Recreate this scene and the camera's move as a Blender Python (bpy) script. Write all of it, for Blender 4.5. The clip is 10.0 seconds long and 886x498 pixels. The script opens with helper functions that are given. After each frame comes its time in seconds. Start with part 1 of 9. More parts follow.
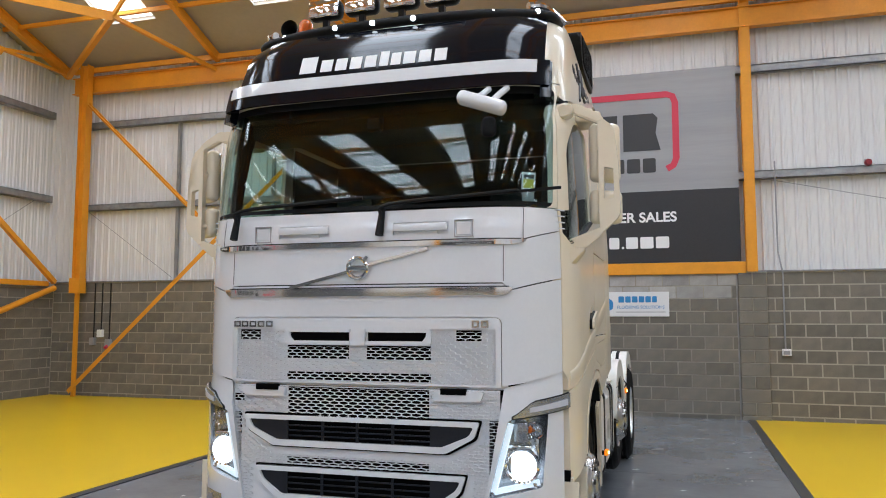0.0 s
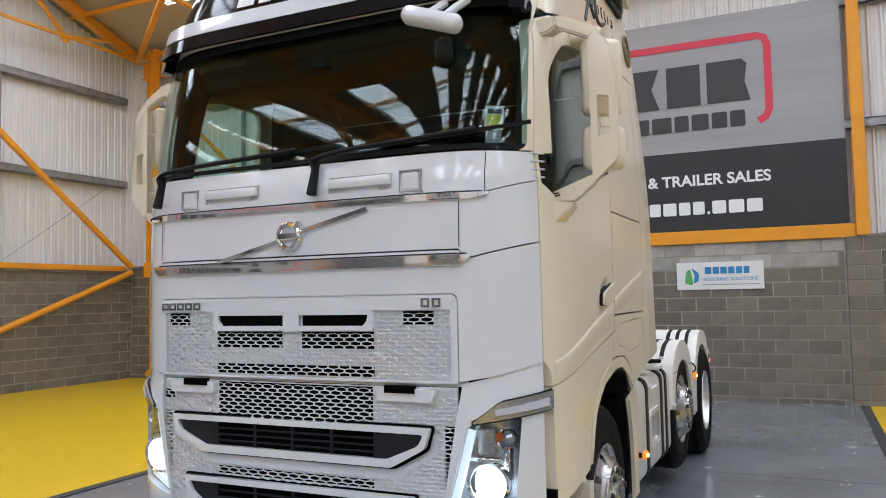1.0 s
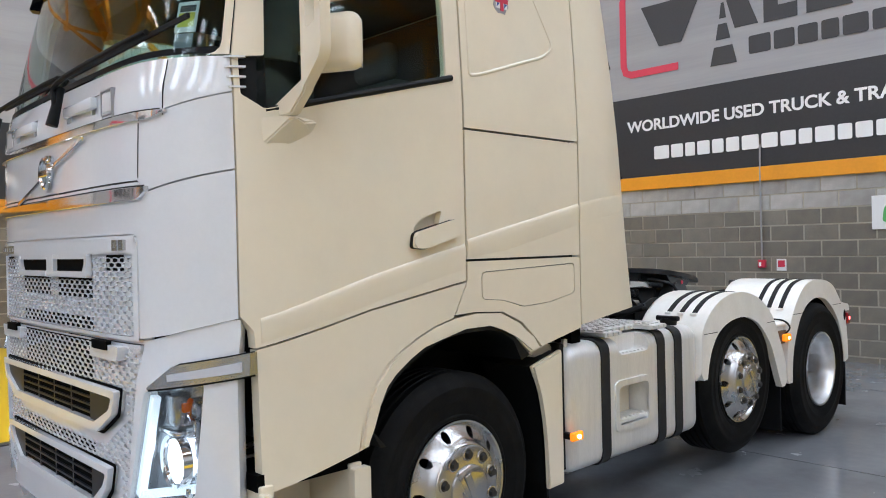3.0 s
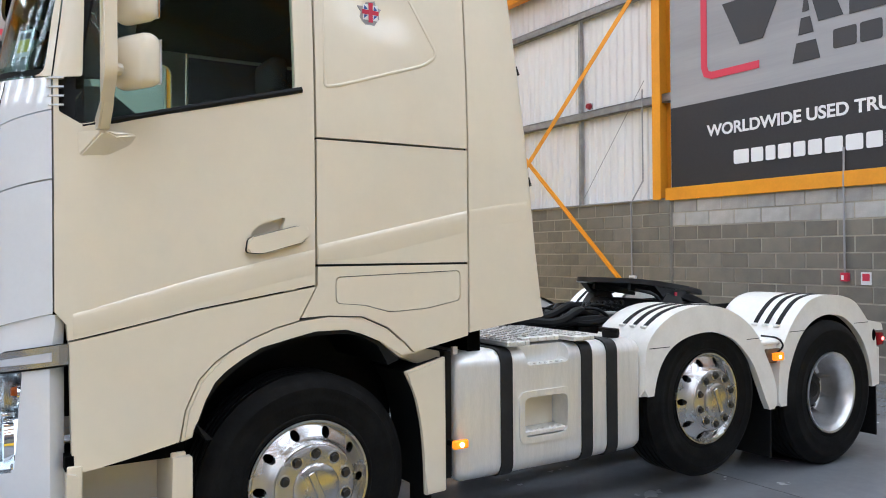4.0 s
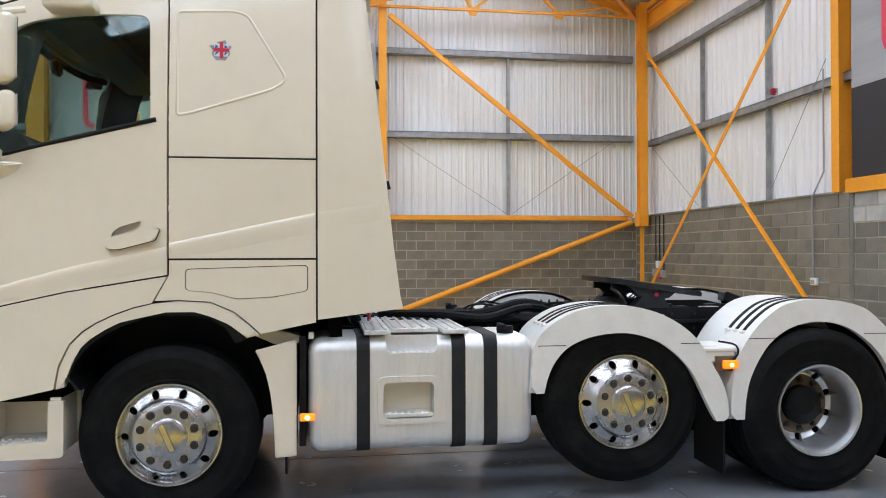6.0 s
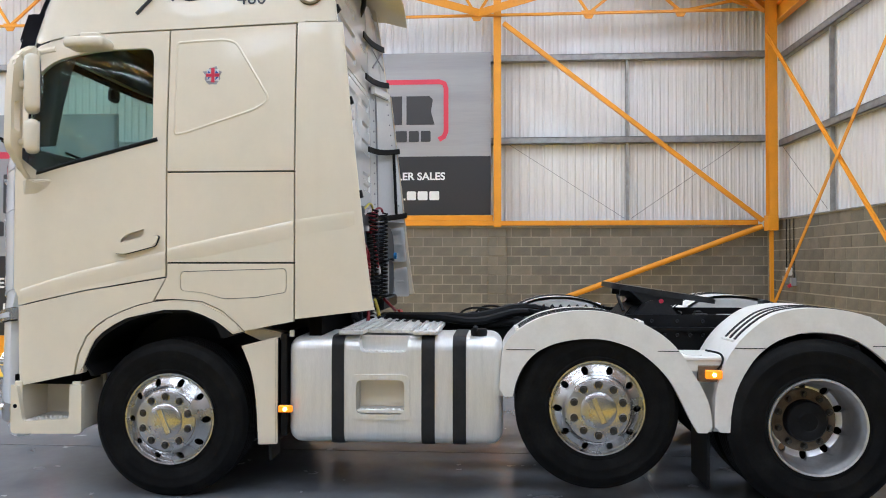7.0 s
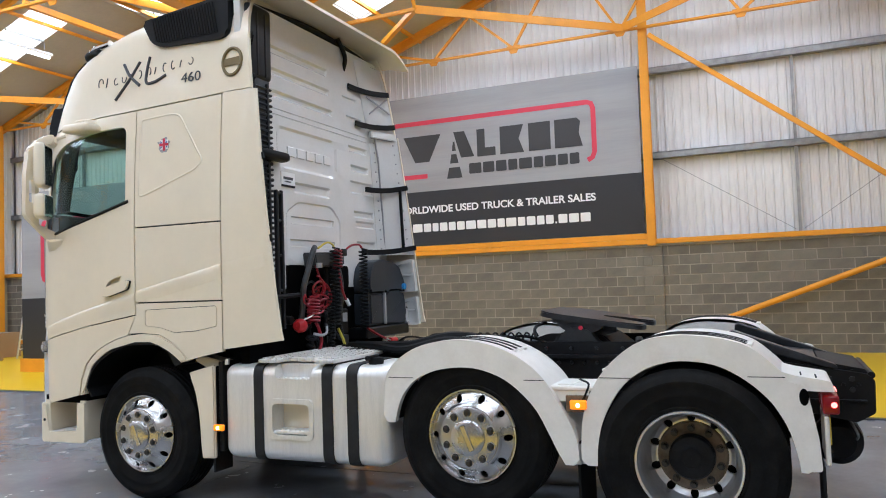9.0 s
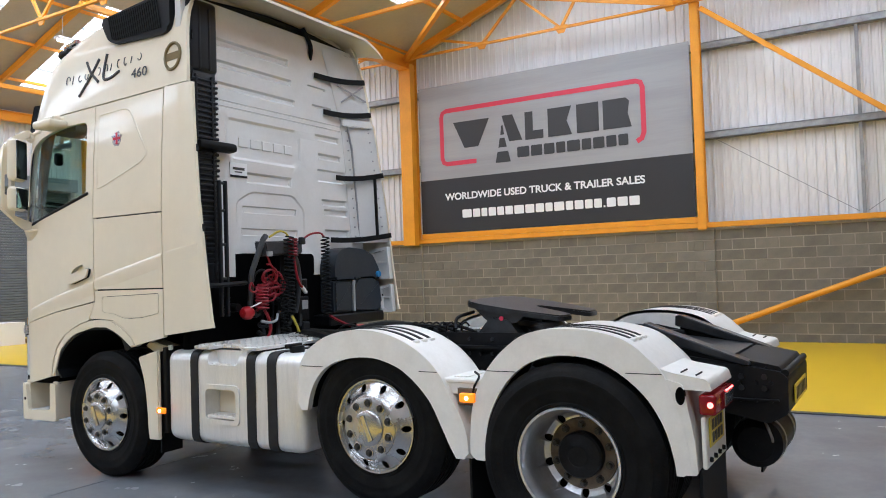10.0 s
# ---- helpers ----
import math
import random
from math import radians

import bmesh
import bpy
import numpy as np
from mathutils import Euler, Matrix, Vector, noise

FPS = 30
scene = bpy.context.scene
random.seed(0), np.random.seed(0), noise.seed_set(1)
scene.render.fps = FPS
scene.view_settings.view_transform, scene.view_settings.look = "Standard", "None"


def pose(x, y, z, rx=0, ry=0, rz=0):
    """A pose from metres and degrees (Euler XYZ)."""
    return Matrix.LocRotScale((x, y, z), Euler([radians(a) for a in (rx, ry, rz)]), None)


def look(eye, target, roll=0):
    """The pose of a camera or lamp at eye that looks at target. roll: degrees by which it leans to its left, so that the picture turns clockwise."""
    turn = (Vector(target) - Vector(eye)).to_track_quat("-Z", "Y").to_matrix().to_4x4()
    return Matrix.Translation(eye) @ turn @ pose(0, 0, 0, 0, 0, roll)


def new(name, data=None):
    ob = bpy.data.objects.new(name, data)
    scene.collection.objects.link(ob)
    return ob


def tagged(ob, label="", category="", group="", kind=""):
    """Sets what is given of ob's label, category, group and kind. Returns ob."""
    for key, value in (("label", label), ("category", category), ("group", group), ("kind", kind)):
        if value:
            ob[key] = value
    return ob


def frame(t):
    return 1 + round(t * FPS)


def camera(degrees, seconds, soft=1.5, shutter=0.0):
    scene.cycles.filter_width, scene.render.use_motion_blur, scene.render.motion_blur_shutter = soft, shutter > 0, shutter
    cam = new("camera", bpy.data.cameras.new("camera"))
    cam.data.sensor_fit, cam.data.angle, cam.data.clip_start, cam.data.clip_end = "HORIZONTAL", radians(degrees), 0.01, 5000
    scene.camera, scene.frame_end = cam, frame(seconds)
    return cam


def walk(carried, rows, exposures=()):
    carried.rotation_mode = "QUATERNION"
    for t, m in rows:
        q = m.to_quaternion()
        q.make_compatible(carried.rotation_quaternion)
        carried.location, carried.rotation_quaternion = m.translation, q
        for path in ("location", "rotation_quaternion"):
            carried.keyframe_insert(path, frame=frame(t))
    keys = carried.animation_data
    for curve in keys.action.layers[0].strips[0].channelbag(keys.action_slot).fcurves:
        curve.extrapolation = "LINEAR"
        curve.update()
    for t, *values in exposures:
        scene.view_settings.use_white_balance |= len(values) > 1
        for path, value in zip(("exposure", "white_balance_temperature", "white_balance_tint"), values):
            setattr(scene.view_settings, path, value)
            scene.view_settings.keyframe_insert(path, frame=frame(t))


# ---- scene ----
cam = camera(59.9, 10.0, soft=1.0)
PATH = [
    (0, (0.065, 0.154, 1.678), (-0.515, 2.06, 1.854), 0.0),
    (0.5, (0.332, 0.728, 1.674), (-0.392, 2.586, 1.835), -0.5),
    (1, (0.491, 1.335, 1.666), (-0.359, 3.142, 1.788), -1.1),
    (1.5, (0.692, 1.897, 1.654), (-0.31, 3.625, 1.744), -1.3),
    (1.9, (0.898, 2.324, 1.644), (-0.23, 3.974, 1.707), -2.0),
    (2, (0.97, 2.423, 1.644), (-0.197, 4.046, 1.701), -2.1),
    (2.5, (1.434, 2.828, 1.628), (0.099, 4.317, 1.656), -1.6),
    (3, (1.909, 3.26, 1.611), (0.463, 4.642, 1.601), -1.3),
    (3.2, (2.106, 3.469, 1.654), (0.612, 4.798, 1.623), -1.1),
    (4.3, (3.08, 4.613, 1.574), (1.322, 5.566, 1.601), -0.4),
    (4.5, (3.253, 4.805, 1.572), (1.459, 5.689, 1.596), -0.5),
    (5, (3.586, 5.389, 1.549), (1.714, 6.092, 1.577), -0.3),
    (5.5, (3.867, 5.982, 1.558), (1.934, 6.493, 1.577), -0.1),
    (6.8, (4.335, 7.606, 1.567), (2.336, 7.554, 1.592), -0.1),
    (7, (4.353, 7.847, 1.555), (2.358, 7.707, 1.585), 0.0),
    (7.5, (4.381, 8.474, 1.572), (2.411, 8.128, 1.618), -0.6),
    (8, (4.387, 9.126, 1.581), (2.454, 8.616, 1.647), -1.0),
    (8.5, (4.249, 9.733, 1.583), (2.358, 9.089, 1.681), -1.6),
    (9, (4.06, 10.328, 1.59), (2.228, 9.531, 1.686), -2.0),
    (9.5, (3.757, 10.883, 1.583), (1.98, 9.968, 1.663), -1.8),
    (10, (3.429, 11.434, 1.588), (1.717, 10.401, 1.65), -1.9),
]
walk(cam, [(t, look(eye, target, roll)) for t, eye, target, roll in PATH], [(0, 0.0, 5750, 5), (1.5, 0.08, 5700, 5), (3, 0.22, 5600, 5), (4.5, 0.31, 5450, 5), (10, 0.28, 5450, 5)])

# ---- world, sun, lights ----
world = bpy.data.worlds.new("sky")
scene.world = world
world.use_nodes = True
_n = world.node_tree.nodes
_sky = _n.new("ShaderNodeTexSky")
_sky.sky_type, _sky.sun_disc = "NISHITA", False
_sky.sun_elevation, _sky.sun_rotation = radians(50), radians(200)
_n["Background"].inputs["Strength"].default_value = 0.12
world.node_tree.links.new(_sky.outputs[0], _n["Background"].inputs["Color"])
sun = new("sun", bpy.data.lights.new("sun", "SUN"))
sun.data.energy, sun.data.angle, sun.data.color = 1.0, radians(12), (1.0, 0.95, 0.88)
sun.matrix_world = look((0, 0, 30), (6, 10, 0))

SKYLIGHT = 19.0     # watts per square metre of roof light


# ---- materials ----
def material(name, base, rough=0.5, metal=0.0, grain=0.0, grain_scale=40.0, tint=None, tint_scale=2.0, tint_amount=0.5,
             bump=0.0, bump_scale=60.0, coat=0.0, emit=0.0, emit_colour=None, alpha=1.0, transmission=0.0, stretch=(1, 1, 1),
             random_piece=0.0, rough_var=0.0, ior=1.45, spec=0.5):
    m = bpy.data.materials.new(name)
    m.use_nodes = True
    nt = m.node_tree
    b = nt.nodes["Principled BSDF"]
    link = nt.links.new
    b.inputs["Base Color"].default_value = (*base, 1)
    b.inputs["Roughness"].default_value = rough
    b.inputs["Metallic"].default_value = metal
    b.inputs["IOR"].default_value = ior
    b.inputs["Specular IOR Level"].default_value = spec
    b.inputs["Coat Weight"].default_value = coat
    b.inputs["Coat Roughness"].default_value = 0.05
    b.inputs["Transmission Weight"].default_value = transmission
    if emit:
        b.inputs["Emission Color"].default_value = (*(emit_colour or base), 1)
        b.inputs["Emission Strength"].default_value = emit
    co = nt.nodes.new("ShaderNodeTexCoord")
    mp = nt.nodes.new("ShaderNodeMapping")
    mp.inputs["Scale"].default_value = stretch
    link(co.outputs["Object"], mp.inputs["Vector"])
    colour = None

    def noise_node(scale, detail=5.0, roughness=0.55):
        t = nt.nodes.new("ShaderNodeTexNoise")
        t.inputs["Scale"].default_value, t.inputs["Detail"].default_value, t.inputs["Roughness"].default_value = scale, detail, roughness
        link(mp.outputs["Vector"], t.inputs["Vector"])
        return t

    def mixed(fac, a, bcol, blend="MIX"):
        x = nt.nodes.new("ShaderNodeMix")
        x.data_type, x.blend_type = "RGBA", blend
        if isinstance(fac, float):
            x.inputs[0].default_value = fac
        else:
            link(fac, x.inputs[0])
        for sock, v in ((x.inputs[6], a), (x.inputs[7], bcol)):
            if isinstance(v, tuple):
                sock.default_value = (*v, 1)
            else:
                link(v, sock)
        return x.outputs[2]

    if tint:
        n = noise_node(tint_scale)
        r = nt.nodes.new("ShaderNodeMapRange")
        r.inputs["From Min"].default_value, r.inputs["From Max"].default_value = 0.42, 0.68
        r.inputs["To Max"].default_value = tint_amount
        link(n.outputs["Fac"], r.inputs["Value"])
        colour = mixed(r.outputs[0], base, tint)
    if grain:
        n = noise_node(grain_scale, 8.0, 0.7)
        r = nt.nodes.new("ShaderNodeMapRange")
        r.inputs["From Min"].default_value, r.inputs["From Max"].default_value = 0.3, 0.7
        r.inputs["To Min"].default_value, r.inputs["To Max"].default_value = 1 - grain, 1 + grain
        link(n.outputs["Fac"], r.inputs["Value"])
        g = nt.nodes.new("ShaderNodeVectorMath")
        g.operation = "SCALE"
        if colour is None:
            g.inputs[0].default_value = base
        else:
            link(colour, g.inputs[0])
        link(r.outputs[0], g.inputs["Scale"])
        colour = g.outputs[0]
    if random_piece:
        info = nt.nodes.new("ShaderNodeObjectInfo")
        geo = nt.nodes.new("ShaderNodeNewGeometry")
        add = nt.nodes.new("ShaderNodeMath")
        add.operation = "ADD"
        link(info.outputs["Random"], add.inputs[0])
        link(geo.outputs["Random Per Island"], add.inputs[1])
        fr = nt.nodes.new("ShaderNodeMath")
        fr.operation = "FRACT"
        link(add.outputs[0], fr.inputs[0])
        r = nt.nodes.new("ShaderNodeMapRange")
        r.inputs["To Min"].default_value, r.inputs["To Max"].default_value = 1 - random_piece, 1 + random_piece
        link(fr.outputs[0], r.inputs["Value"])
        g = nt.nodes.new("ShaderNodeVectorMath")
        g.operation = "SCALE"
        if colour is None:
            g.inputs[0].default_value = base
        else:
            link(colour, g.inputs[0])
        link(r.outputs[0], g.inputs["Scale"])
        colour = g.outputs[0]
    if colour is not None:
        link(colour, b.inputs["Base Color"])
    if rough_var:
        n = noise_node(3.0, 6.0)
        r = nt.nodes.new("ShaderNodeMapRange")
        r.inputs["From Min"].default_value, r.inputs["From Max"].default_value = 0.3, 0.7
        r.inputs["To Min"].default_value, r.inputs["To Max"].default_value = max(0.02, rough - rough_var), rough + rough_var
        link(n.outputs["Fac"], r.inputs["Value"])
        link(r.outputs[0], b.inputs["Roughness"])
    if bump:
        n = noise_node(bump_scale, 6.0)
        bp = nt.nodes.new("ShaderNodeBump")
        bp.inputs["Strength"].default_value, bp.inputs["Distance"].default_value = bump, 0.01
        link(n.outputs["Fac"], bp.inputs["Height"])
        link(bp.outputs[0], b.inputs["Normal"])
    return m


CREAM = material("cream_paint", (0.785, 0.707, 0.555), 0.32, spec=0.35, coat=0.5, tint=(0.69, 0.62, 0.485), tint_scale=1.5, tint_amount=0.35, grain=0.02, grain_scale=8)
WHITE = material("white_paint", (0.745, 0.765, 0.800), 0.18, coat=1.0, tint=(0.69, 0.70, 0.725), tint_scale=2.5, tint_amount=0.4, grain=0.02)
FENDER = material("white_fender_plastic", (0.82, 0.795, 0.74), 0.30, tint=(0.66, 0.63, 0.57), tint_scale=9, tint_amount=0.30, grain=0.03, bump=0.03)
BACKWHITE = material("white_rear_paint", (0.70, 0.695, 0.68), 0.22, coat=1.0, tint=(0.60, 0.59, 0.56), tint_scale=3, tint_amount=0.4, grain=0.03)
BLACK = material("black_plastic", (0.007, 0.0072, 0.008), 0.5, spec=0.25, grain=0.25, grain_scale=30, bump=0.08, bump_scale=180)
GLOSSBLACK = material("gloss_black", (0.005, 0.006, 0.010), 0.09, spec=0.4, grain=0.1)
# near-black that paints in the shade of holes, gaps and recesses
SHADEBLACK = material("painted_shade_black", (0.002, 0.002, 0.002), 0.8, spec=0.05, grain=0.3, grain_scale=12)
NAVY = material("dark_blue_grey_plastic", (0.012, 0.014, 0.020), 0.40, spec=0.4, grain=0.15, grain_scale=60)
SEAM = material("rubber_seam", (0.007, 0.007, 0.0075), 0.6, spec=0.22, grain=0.2)
STRAP = material("dark_grey_strap_rubber", (0.018, 0.018, 0.019), 0.55, spec=0.3, tint=(0.03, 0.029, 0.028), tint_scale=9, tint_amount=0.6, grain=0.15)
CHROME = material("chrome", (0.82, 0.82, 0.83), 0.07, 1.0, rough_var=0.04, grain=0.02)
ALU = material("brushed_aluminium", (0.82, 0.81, 0.785), 0.40, 0.5, tint=(0.62, 0.62, 0.61), tint_scale=5, tint_amount=0.35, grain=0.06, grain_scale=50, stretch=(1, 6, 0.6), rough_var=0.1)
RIMALU = material("polished_wheel_alloy", (0.56, 0.56, 0.56), 0.25, 1.0, tint=(0.50, 0.48, 0.45), tint_scale=9, tint_amount=0.6, rough_var=0.08)
SATINALU = material("satin_wheel_alloy", (0.76, 0.765, 0.78), 0.36, 0.95, tint=(0.55, 0.54, 0.52), tint_scale=9, tint_amount=0.5, grain=0.05, rough_var=0.1)
STEEL = material("dull_steel", (0.34, 0.34, 0.33), 0.45, 0.8, tint=(0.2, 0.17, 0.13), tint_scale=8, tint_amount=0.5)
NUT = material("dark_wheel_nut", (0.06, 0.055, 0.05), 0.45, 0.6, grain=0.2)
LAMPBOWL = material("satin_silver_lamp_bowl", (0.50, 0.51, 0.53), 0.24, 0.85, tint=(0.35, 0.36, 0.37), tint_scale=9, tint_amount=0.6, grain=0.05)
RUSTY = material("rust_stained_hub_steel", (0.15, 0.115, 0.075), 0.6, 0.15, tint=(0.085, 0.055, 0.035), tint_scale=14, tint_amount=0.8, grain=0.2)
RUBBER = material("tyre_rubber", (0.0060, 0.0058, 0.0058), 0.62, spec=0.12, tint=(0.013, 0.0125, 0.012), tint_scale=7, tint_amount=0.8, grain=0.2, grain_scale=60, bump=0.15, bump_scale=90)
CHASSIS = material("chassis_black", (0.005, 0.005, 0.006), 0.5, spec=0.25, tint=(0.012, 0.011, 0.010), tint_scale=6, tint_amount=0.7, grain=0.3, bump=0.2)
TANKPLASTIC = material("blue_grey_tank_plastic", (0.024, 0.031, 0.041), 0.42, spec=0.4, tint=(0.036, 0.040, 0.046), tint_scale=5, tint_amount=0.6, grain=0.12)
GREYPLASTIC = material("worn_grey_plastic", (0.050, 0.052, 0.056), 0.5, spec=0.35, tint=(0.03, 0.03, 0.031), tint_scale=12, tint_amount=0.6, grain=0.15)
SNORKEL = material("dark_grey_snorkel_plastic", (0.014, 0.015, 0.018), 0.42, spec=0.35, grain=0.2)
GREASE = material("greasy_black_steel", (0.020, 0.021, 0.024), 0.30, 0.3, tint=(0.045, 0.044, 0.044), tint_scale=9, tint_amount=0.6, grain=0.2, bump=0.1)
REDCAP = material("bright_red_coupling", (0.36, 0.012, 0.018), 0.35, grain=0.1)
REDPIPE = material("red_hose", (0.24, 0.010, 0.018), 0.4, grain=0.1)
YELLOWPIPE = material("yellow_hose", (0.55, 0.45, 0.06), 0.4, grain=0.1)
AMBER = material("lit_amber_lens", (0.90, 0.30, 0.01), 0.2, emit=0.75, emit_colour=(1.0, 0.22, 0.005), grain=0.05)
AMBERGLOW = material("amber_bulb", (1.0, 0.8, 0.3), 0.2, emit=8.0, emit_colour=(1.0, 0.70, 0.25))
REDLENS = material("red_tail_lens", (0.14, 0.004, 0.008), 0.15, emit=0.03, emit_colour=(1.0, 0.03, 0.04), grain=0.1)
REDGLOW = material("red_bulb", (1.0, 0.2, 0.15), 0.2, emit=7.0, emit_colour=(1.0, 0.08, 0.07))
LAMPGLOW = material("headlamp_bulb", (1.0, 1.0, 1.0), 0.2, emit=4.5, emit_colour=(0.93, 0.97, 1.0))
LEDGLOW = material("led_strip", (1.0, 1.0, 1.0), 0.3, emit=5.0, emit_colour=(0.95, 0.98, 1.0))
EDGELED = material("pale_edge_light", (0.75, 0.80, 0.84), 0.25, emit=0.55, emit_colour=(0.86, 0.96, 1.0))
LEDSOFT = material("faint_marker_light", (0.50, 0.50, 0.54), 0.2, emit=0.05, emit_colour=(0.9, 0.95, 1.0))
BEACON = material("orange_beacon_plastic", (0.75, 0.16, 0.02), 0.15, transmission=0.3, grain=0.05)
PLATE = material("yellow_number_plate", (0.75, 0.58, 0.05), 0.3, grain=0.05)
PAPER = material("white_label", (0.8, 0.8, 0.8), 0.5, grain=0.03)
LABELYELLOW = material("yellow_label", (0.66, 0.60, 0.07), 0.5, grain=0.03)
REDMARK = material("red_sticker", (0.55, 0.03, 0.07), 0.4, grain=0.05)
BLUEMARK = material("blue_sticker", (0.05, 0.10, 0.35), 0.4, grain=0.05)
DARKMARK = material("dark_vinyl", (0.05, 0.05, 0.055), 0.4, grain=0.08)
GOLDMARK = material("bronze_vinyl", (0.16, 0.12, 0.05), 0.4, 0.2, grain=0.08)
ORANGE = material("orange_steel_paint", (0.80, 0.34, 0.015), 0.42, tint=(0.62, 0.26, 0.02), tint_scale=2.5, tint_amount=0.4, grain=0.05, grain_scale=25, bump=0.05)
GIRT = material("galvanised_steel", (0.36, 0.36, 0.36), 0.5, 0.5, tint=(0.20, 0.20, 0.20), tint_scale=6, tint_amount=0.6, grain=0.08)
CLADDING = material("white_cladding_sheet", (0.78, 0.77, 0.76), 0.5, tint=(0.62, 0.61, 0.59), tint_scale=0.9, tint_amount=0.35, grain=0.03, grain_scale=6, stretch=(1, 1, 0.3))
ROOFSHEET = material("translucent_roof_sheet", (0.8, 0.8, 0.8), 0.6, emit=1.4, emit_colour=(0.96, 0.98, 1.0))
CEILING = material("beige_roof_lining", (0.46, 0.43, 0.38), 0.7, tint=(0.36, 0.33, 0.29), tint_scale=0.7, tint_amount=0.5, grain=0.04, grain_scale=10)
BLOCK = material("grey_concrete_block", (0.203, 0.185, 0.153), 0.9, tint=(0.14, 0.13, 0.115), tint_scale=5, tint_amount=0.6, grain=0.14, grain_scale=70, bump=0.5, bump_scale=120, random_piece=0.16)
LIGHTBLOCK = material("pale_concrete_block", (0.42, 0.41, 0.39), 0.9, tint=(0.30, 0.29, 0.27), tint_scale=5, tint_amount=0.6, grain=0.12, grain_scale=70, bump=0.5, bump_scale=120, random_piece=0.16)
MORTAR = material("mortar", (0.41, 0.38, 0.31), 0.95, grain=0.15, grain_scale=60, tint=(0.22, 0.205, 0.18), tint_scale=1.5, tint_amount=0.7)
PALEMORTAR = material("pale_yellowish_mortar", (0.43, 0.40, 0.33), 0.95, grain=0.12, grain_scale=60, tint=(0.33, 0.305, 0.25), tint_scale=2, tint_amount=0.6)
FLOORGREY = material("grey_epoxy_floor", (0.212, 0.218, 0.230), 0.20, spec=0.75, tint=(0.132, 0.134, 0.140), tint_scale=0.9, tint_amount=0.75, grain=0.06, grain_scale=14, rough_var=0.09, bump=0.02, bump_scale=8)
FLOORYELLOW = material("yellow_epoxy_floor", (0.74, 0.48, 0.006), 0.30, spec=0.28, tint=(0.68, 0.435, 0.006), tint_scale=0.35, tint_amount=0.5)
FLOORLINE = material("dark_grey_line", (0.05, 0.05, 0.055), 0.35, grain=0.15)
BANNERGREY = material("silver_banner_vinyl", (0.36, 0.36, 0.37), 0.45, tint=(0.28, 0.28, 0.29), tint_scale=0.6, tint_amount=0.7, grain=0.04, grain_scale=8, stretch=(0.25, 0.25, 4), bump=0.12, bump_scale=1.2)
BANNERBLACK = material("black_banner_vinyl", (0.030, 0.030, 0.033), 0.5, grain=0.1, bump=0.1, bump_scale=1.5)
BANNERRED = material("red_banner_print", (0.62, 0.05, 0.09), 0.5, grain=0.05)
BANNERTEXT = material("white_banner_print", (0.85, 0.85, 0.85), 0.5, grain=0.02)
BANNERDARK = material("charcoal_banner_print", (0.045, 0.045, 0.048), 0.5, grain=0.05)
SHUTTER = material("grey_shutter_steel", (0.22, 0.24, 0.26), 0.45, 0.2, tint=(0.17, 0.18, 0.2), tint_scale=3)
CARD = material("brown_cardboard", (0.40, 0.26, 0.14), 0.85, grain=0.06)
# beige lining; the cab's shade and green glass cast are put into this colour
HEADLINER = material("shade_darkened_headliner", (0.046, 0.056, 0.051), 0.9, grain=0.08)
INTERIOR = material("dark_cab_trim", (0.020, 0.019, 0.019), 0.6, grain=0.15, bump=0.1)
SEATCLOTH = material("grey_seat_cloth", (0.05, 0.05, 0.05), 0.9, grain=0.2, bump=0.2)
CONDUIT = material("grey_plastic_conduit", (0.33, 0.33, 0.34), 0.5, grain=0.05)
GREENMARK = material("green_print", (0.12, 0.42, 0.12), 0.5, grain=0.03)
TEALMARK = material("blue_print", (0.05, 0.25, 0.55), 0.5, grain=0.03)


def glass_material(name, tint, rough=0.0, mirror=0.12):
    """A pane: clear and tinted, with a fresnel gloss."""
    m = bpy.data.materials.new(name)
    m.use_nodes = True
    nt = m.node_tree
    nt.nodes.remove(nt.nodes["Principled BSDF"])
    out = nt.nodes["Material Output"]
    tr = nt.nodes.new("ShaderNodeBsdfTransparent")
    tr.inputs[0].default_value = (*tint, 1)
    gl = nt.nodes.new("ShaderNodeBsdfGlossy")
    gl.inputs["Roughness"].default_value = 0.02
    lw = nt.nodes.new("ShaderNodeLayerWeight")
    lw.inputs["Blend"].default_value = 0.5
    fr = nt.nodes.new("ShaderNodeMath")
    fr.operation = "POWER"
    fr.inputs[1].default_value = 4.5
    nt.links.new(lw.outputs["Facing"], fr.inputs[0])
    ad = nt.nodes.new("ShaderNodeMath")
    ad.operation = "ADD"
    ad.inputs[1].default_value = mirror
    mx = nt.nodes.new("ShaderNodeMixShader")
    nt.links.new(fr.outputs[0], ad.inputs[0])
    nt.links.new(ad.outputs[0], mx.inputs[0])
    nt.links.new(tr.outputs[0], mx.inputs[1])
    nt.links.new(gl.outputs[0], mx.inputs[2])
    nt.links.new(mx.outputs[0], out.inputs["Surface"])
    return m


GLASS = glass_material("tinted_cab_glass", (0.83, 0.935, 0.895), mirror=0.026)
SCREENGLASS = glass_material("tinted_windscreen_glass", (0.70, 0.80, 0.79), mirror=0.030)
CLEAR = glass_material("clear_lens", (0.95, 0.96, 0.97), mirror=0.015)
MIRROR = material("mirror_glass", (0.85, 0.86, 0.87), 0.02, 1.0)


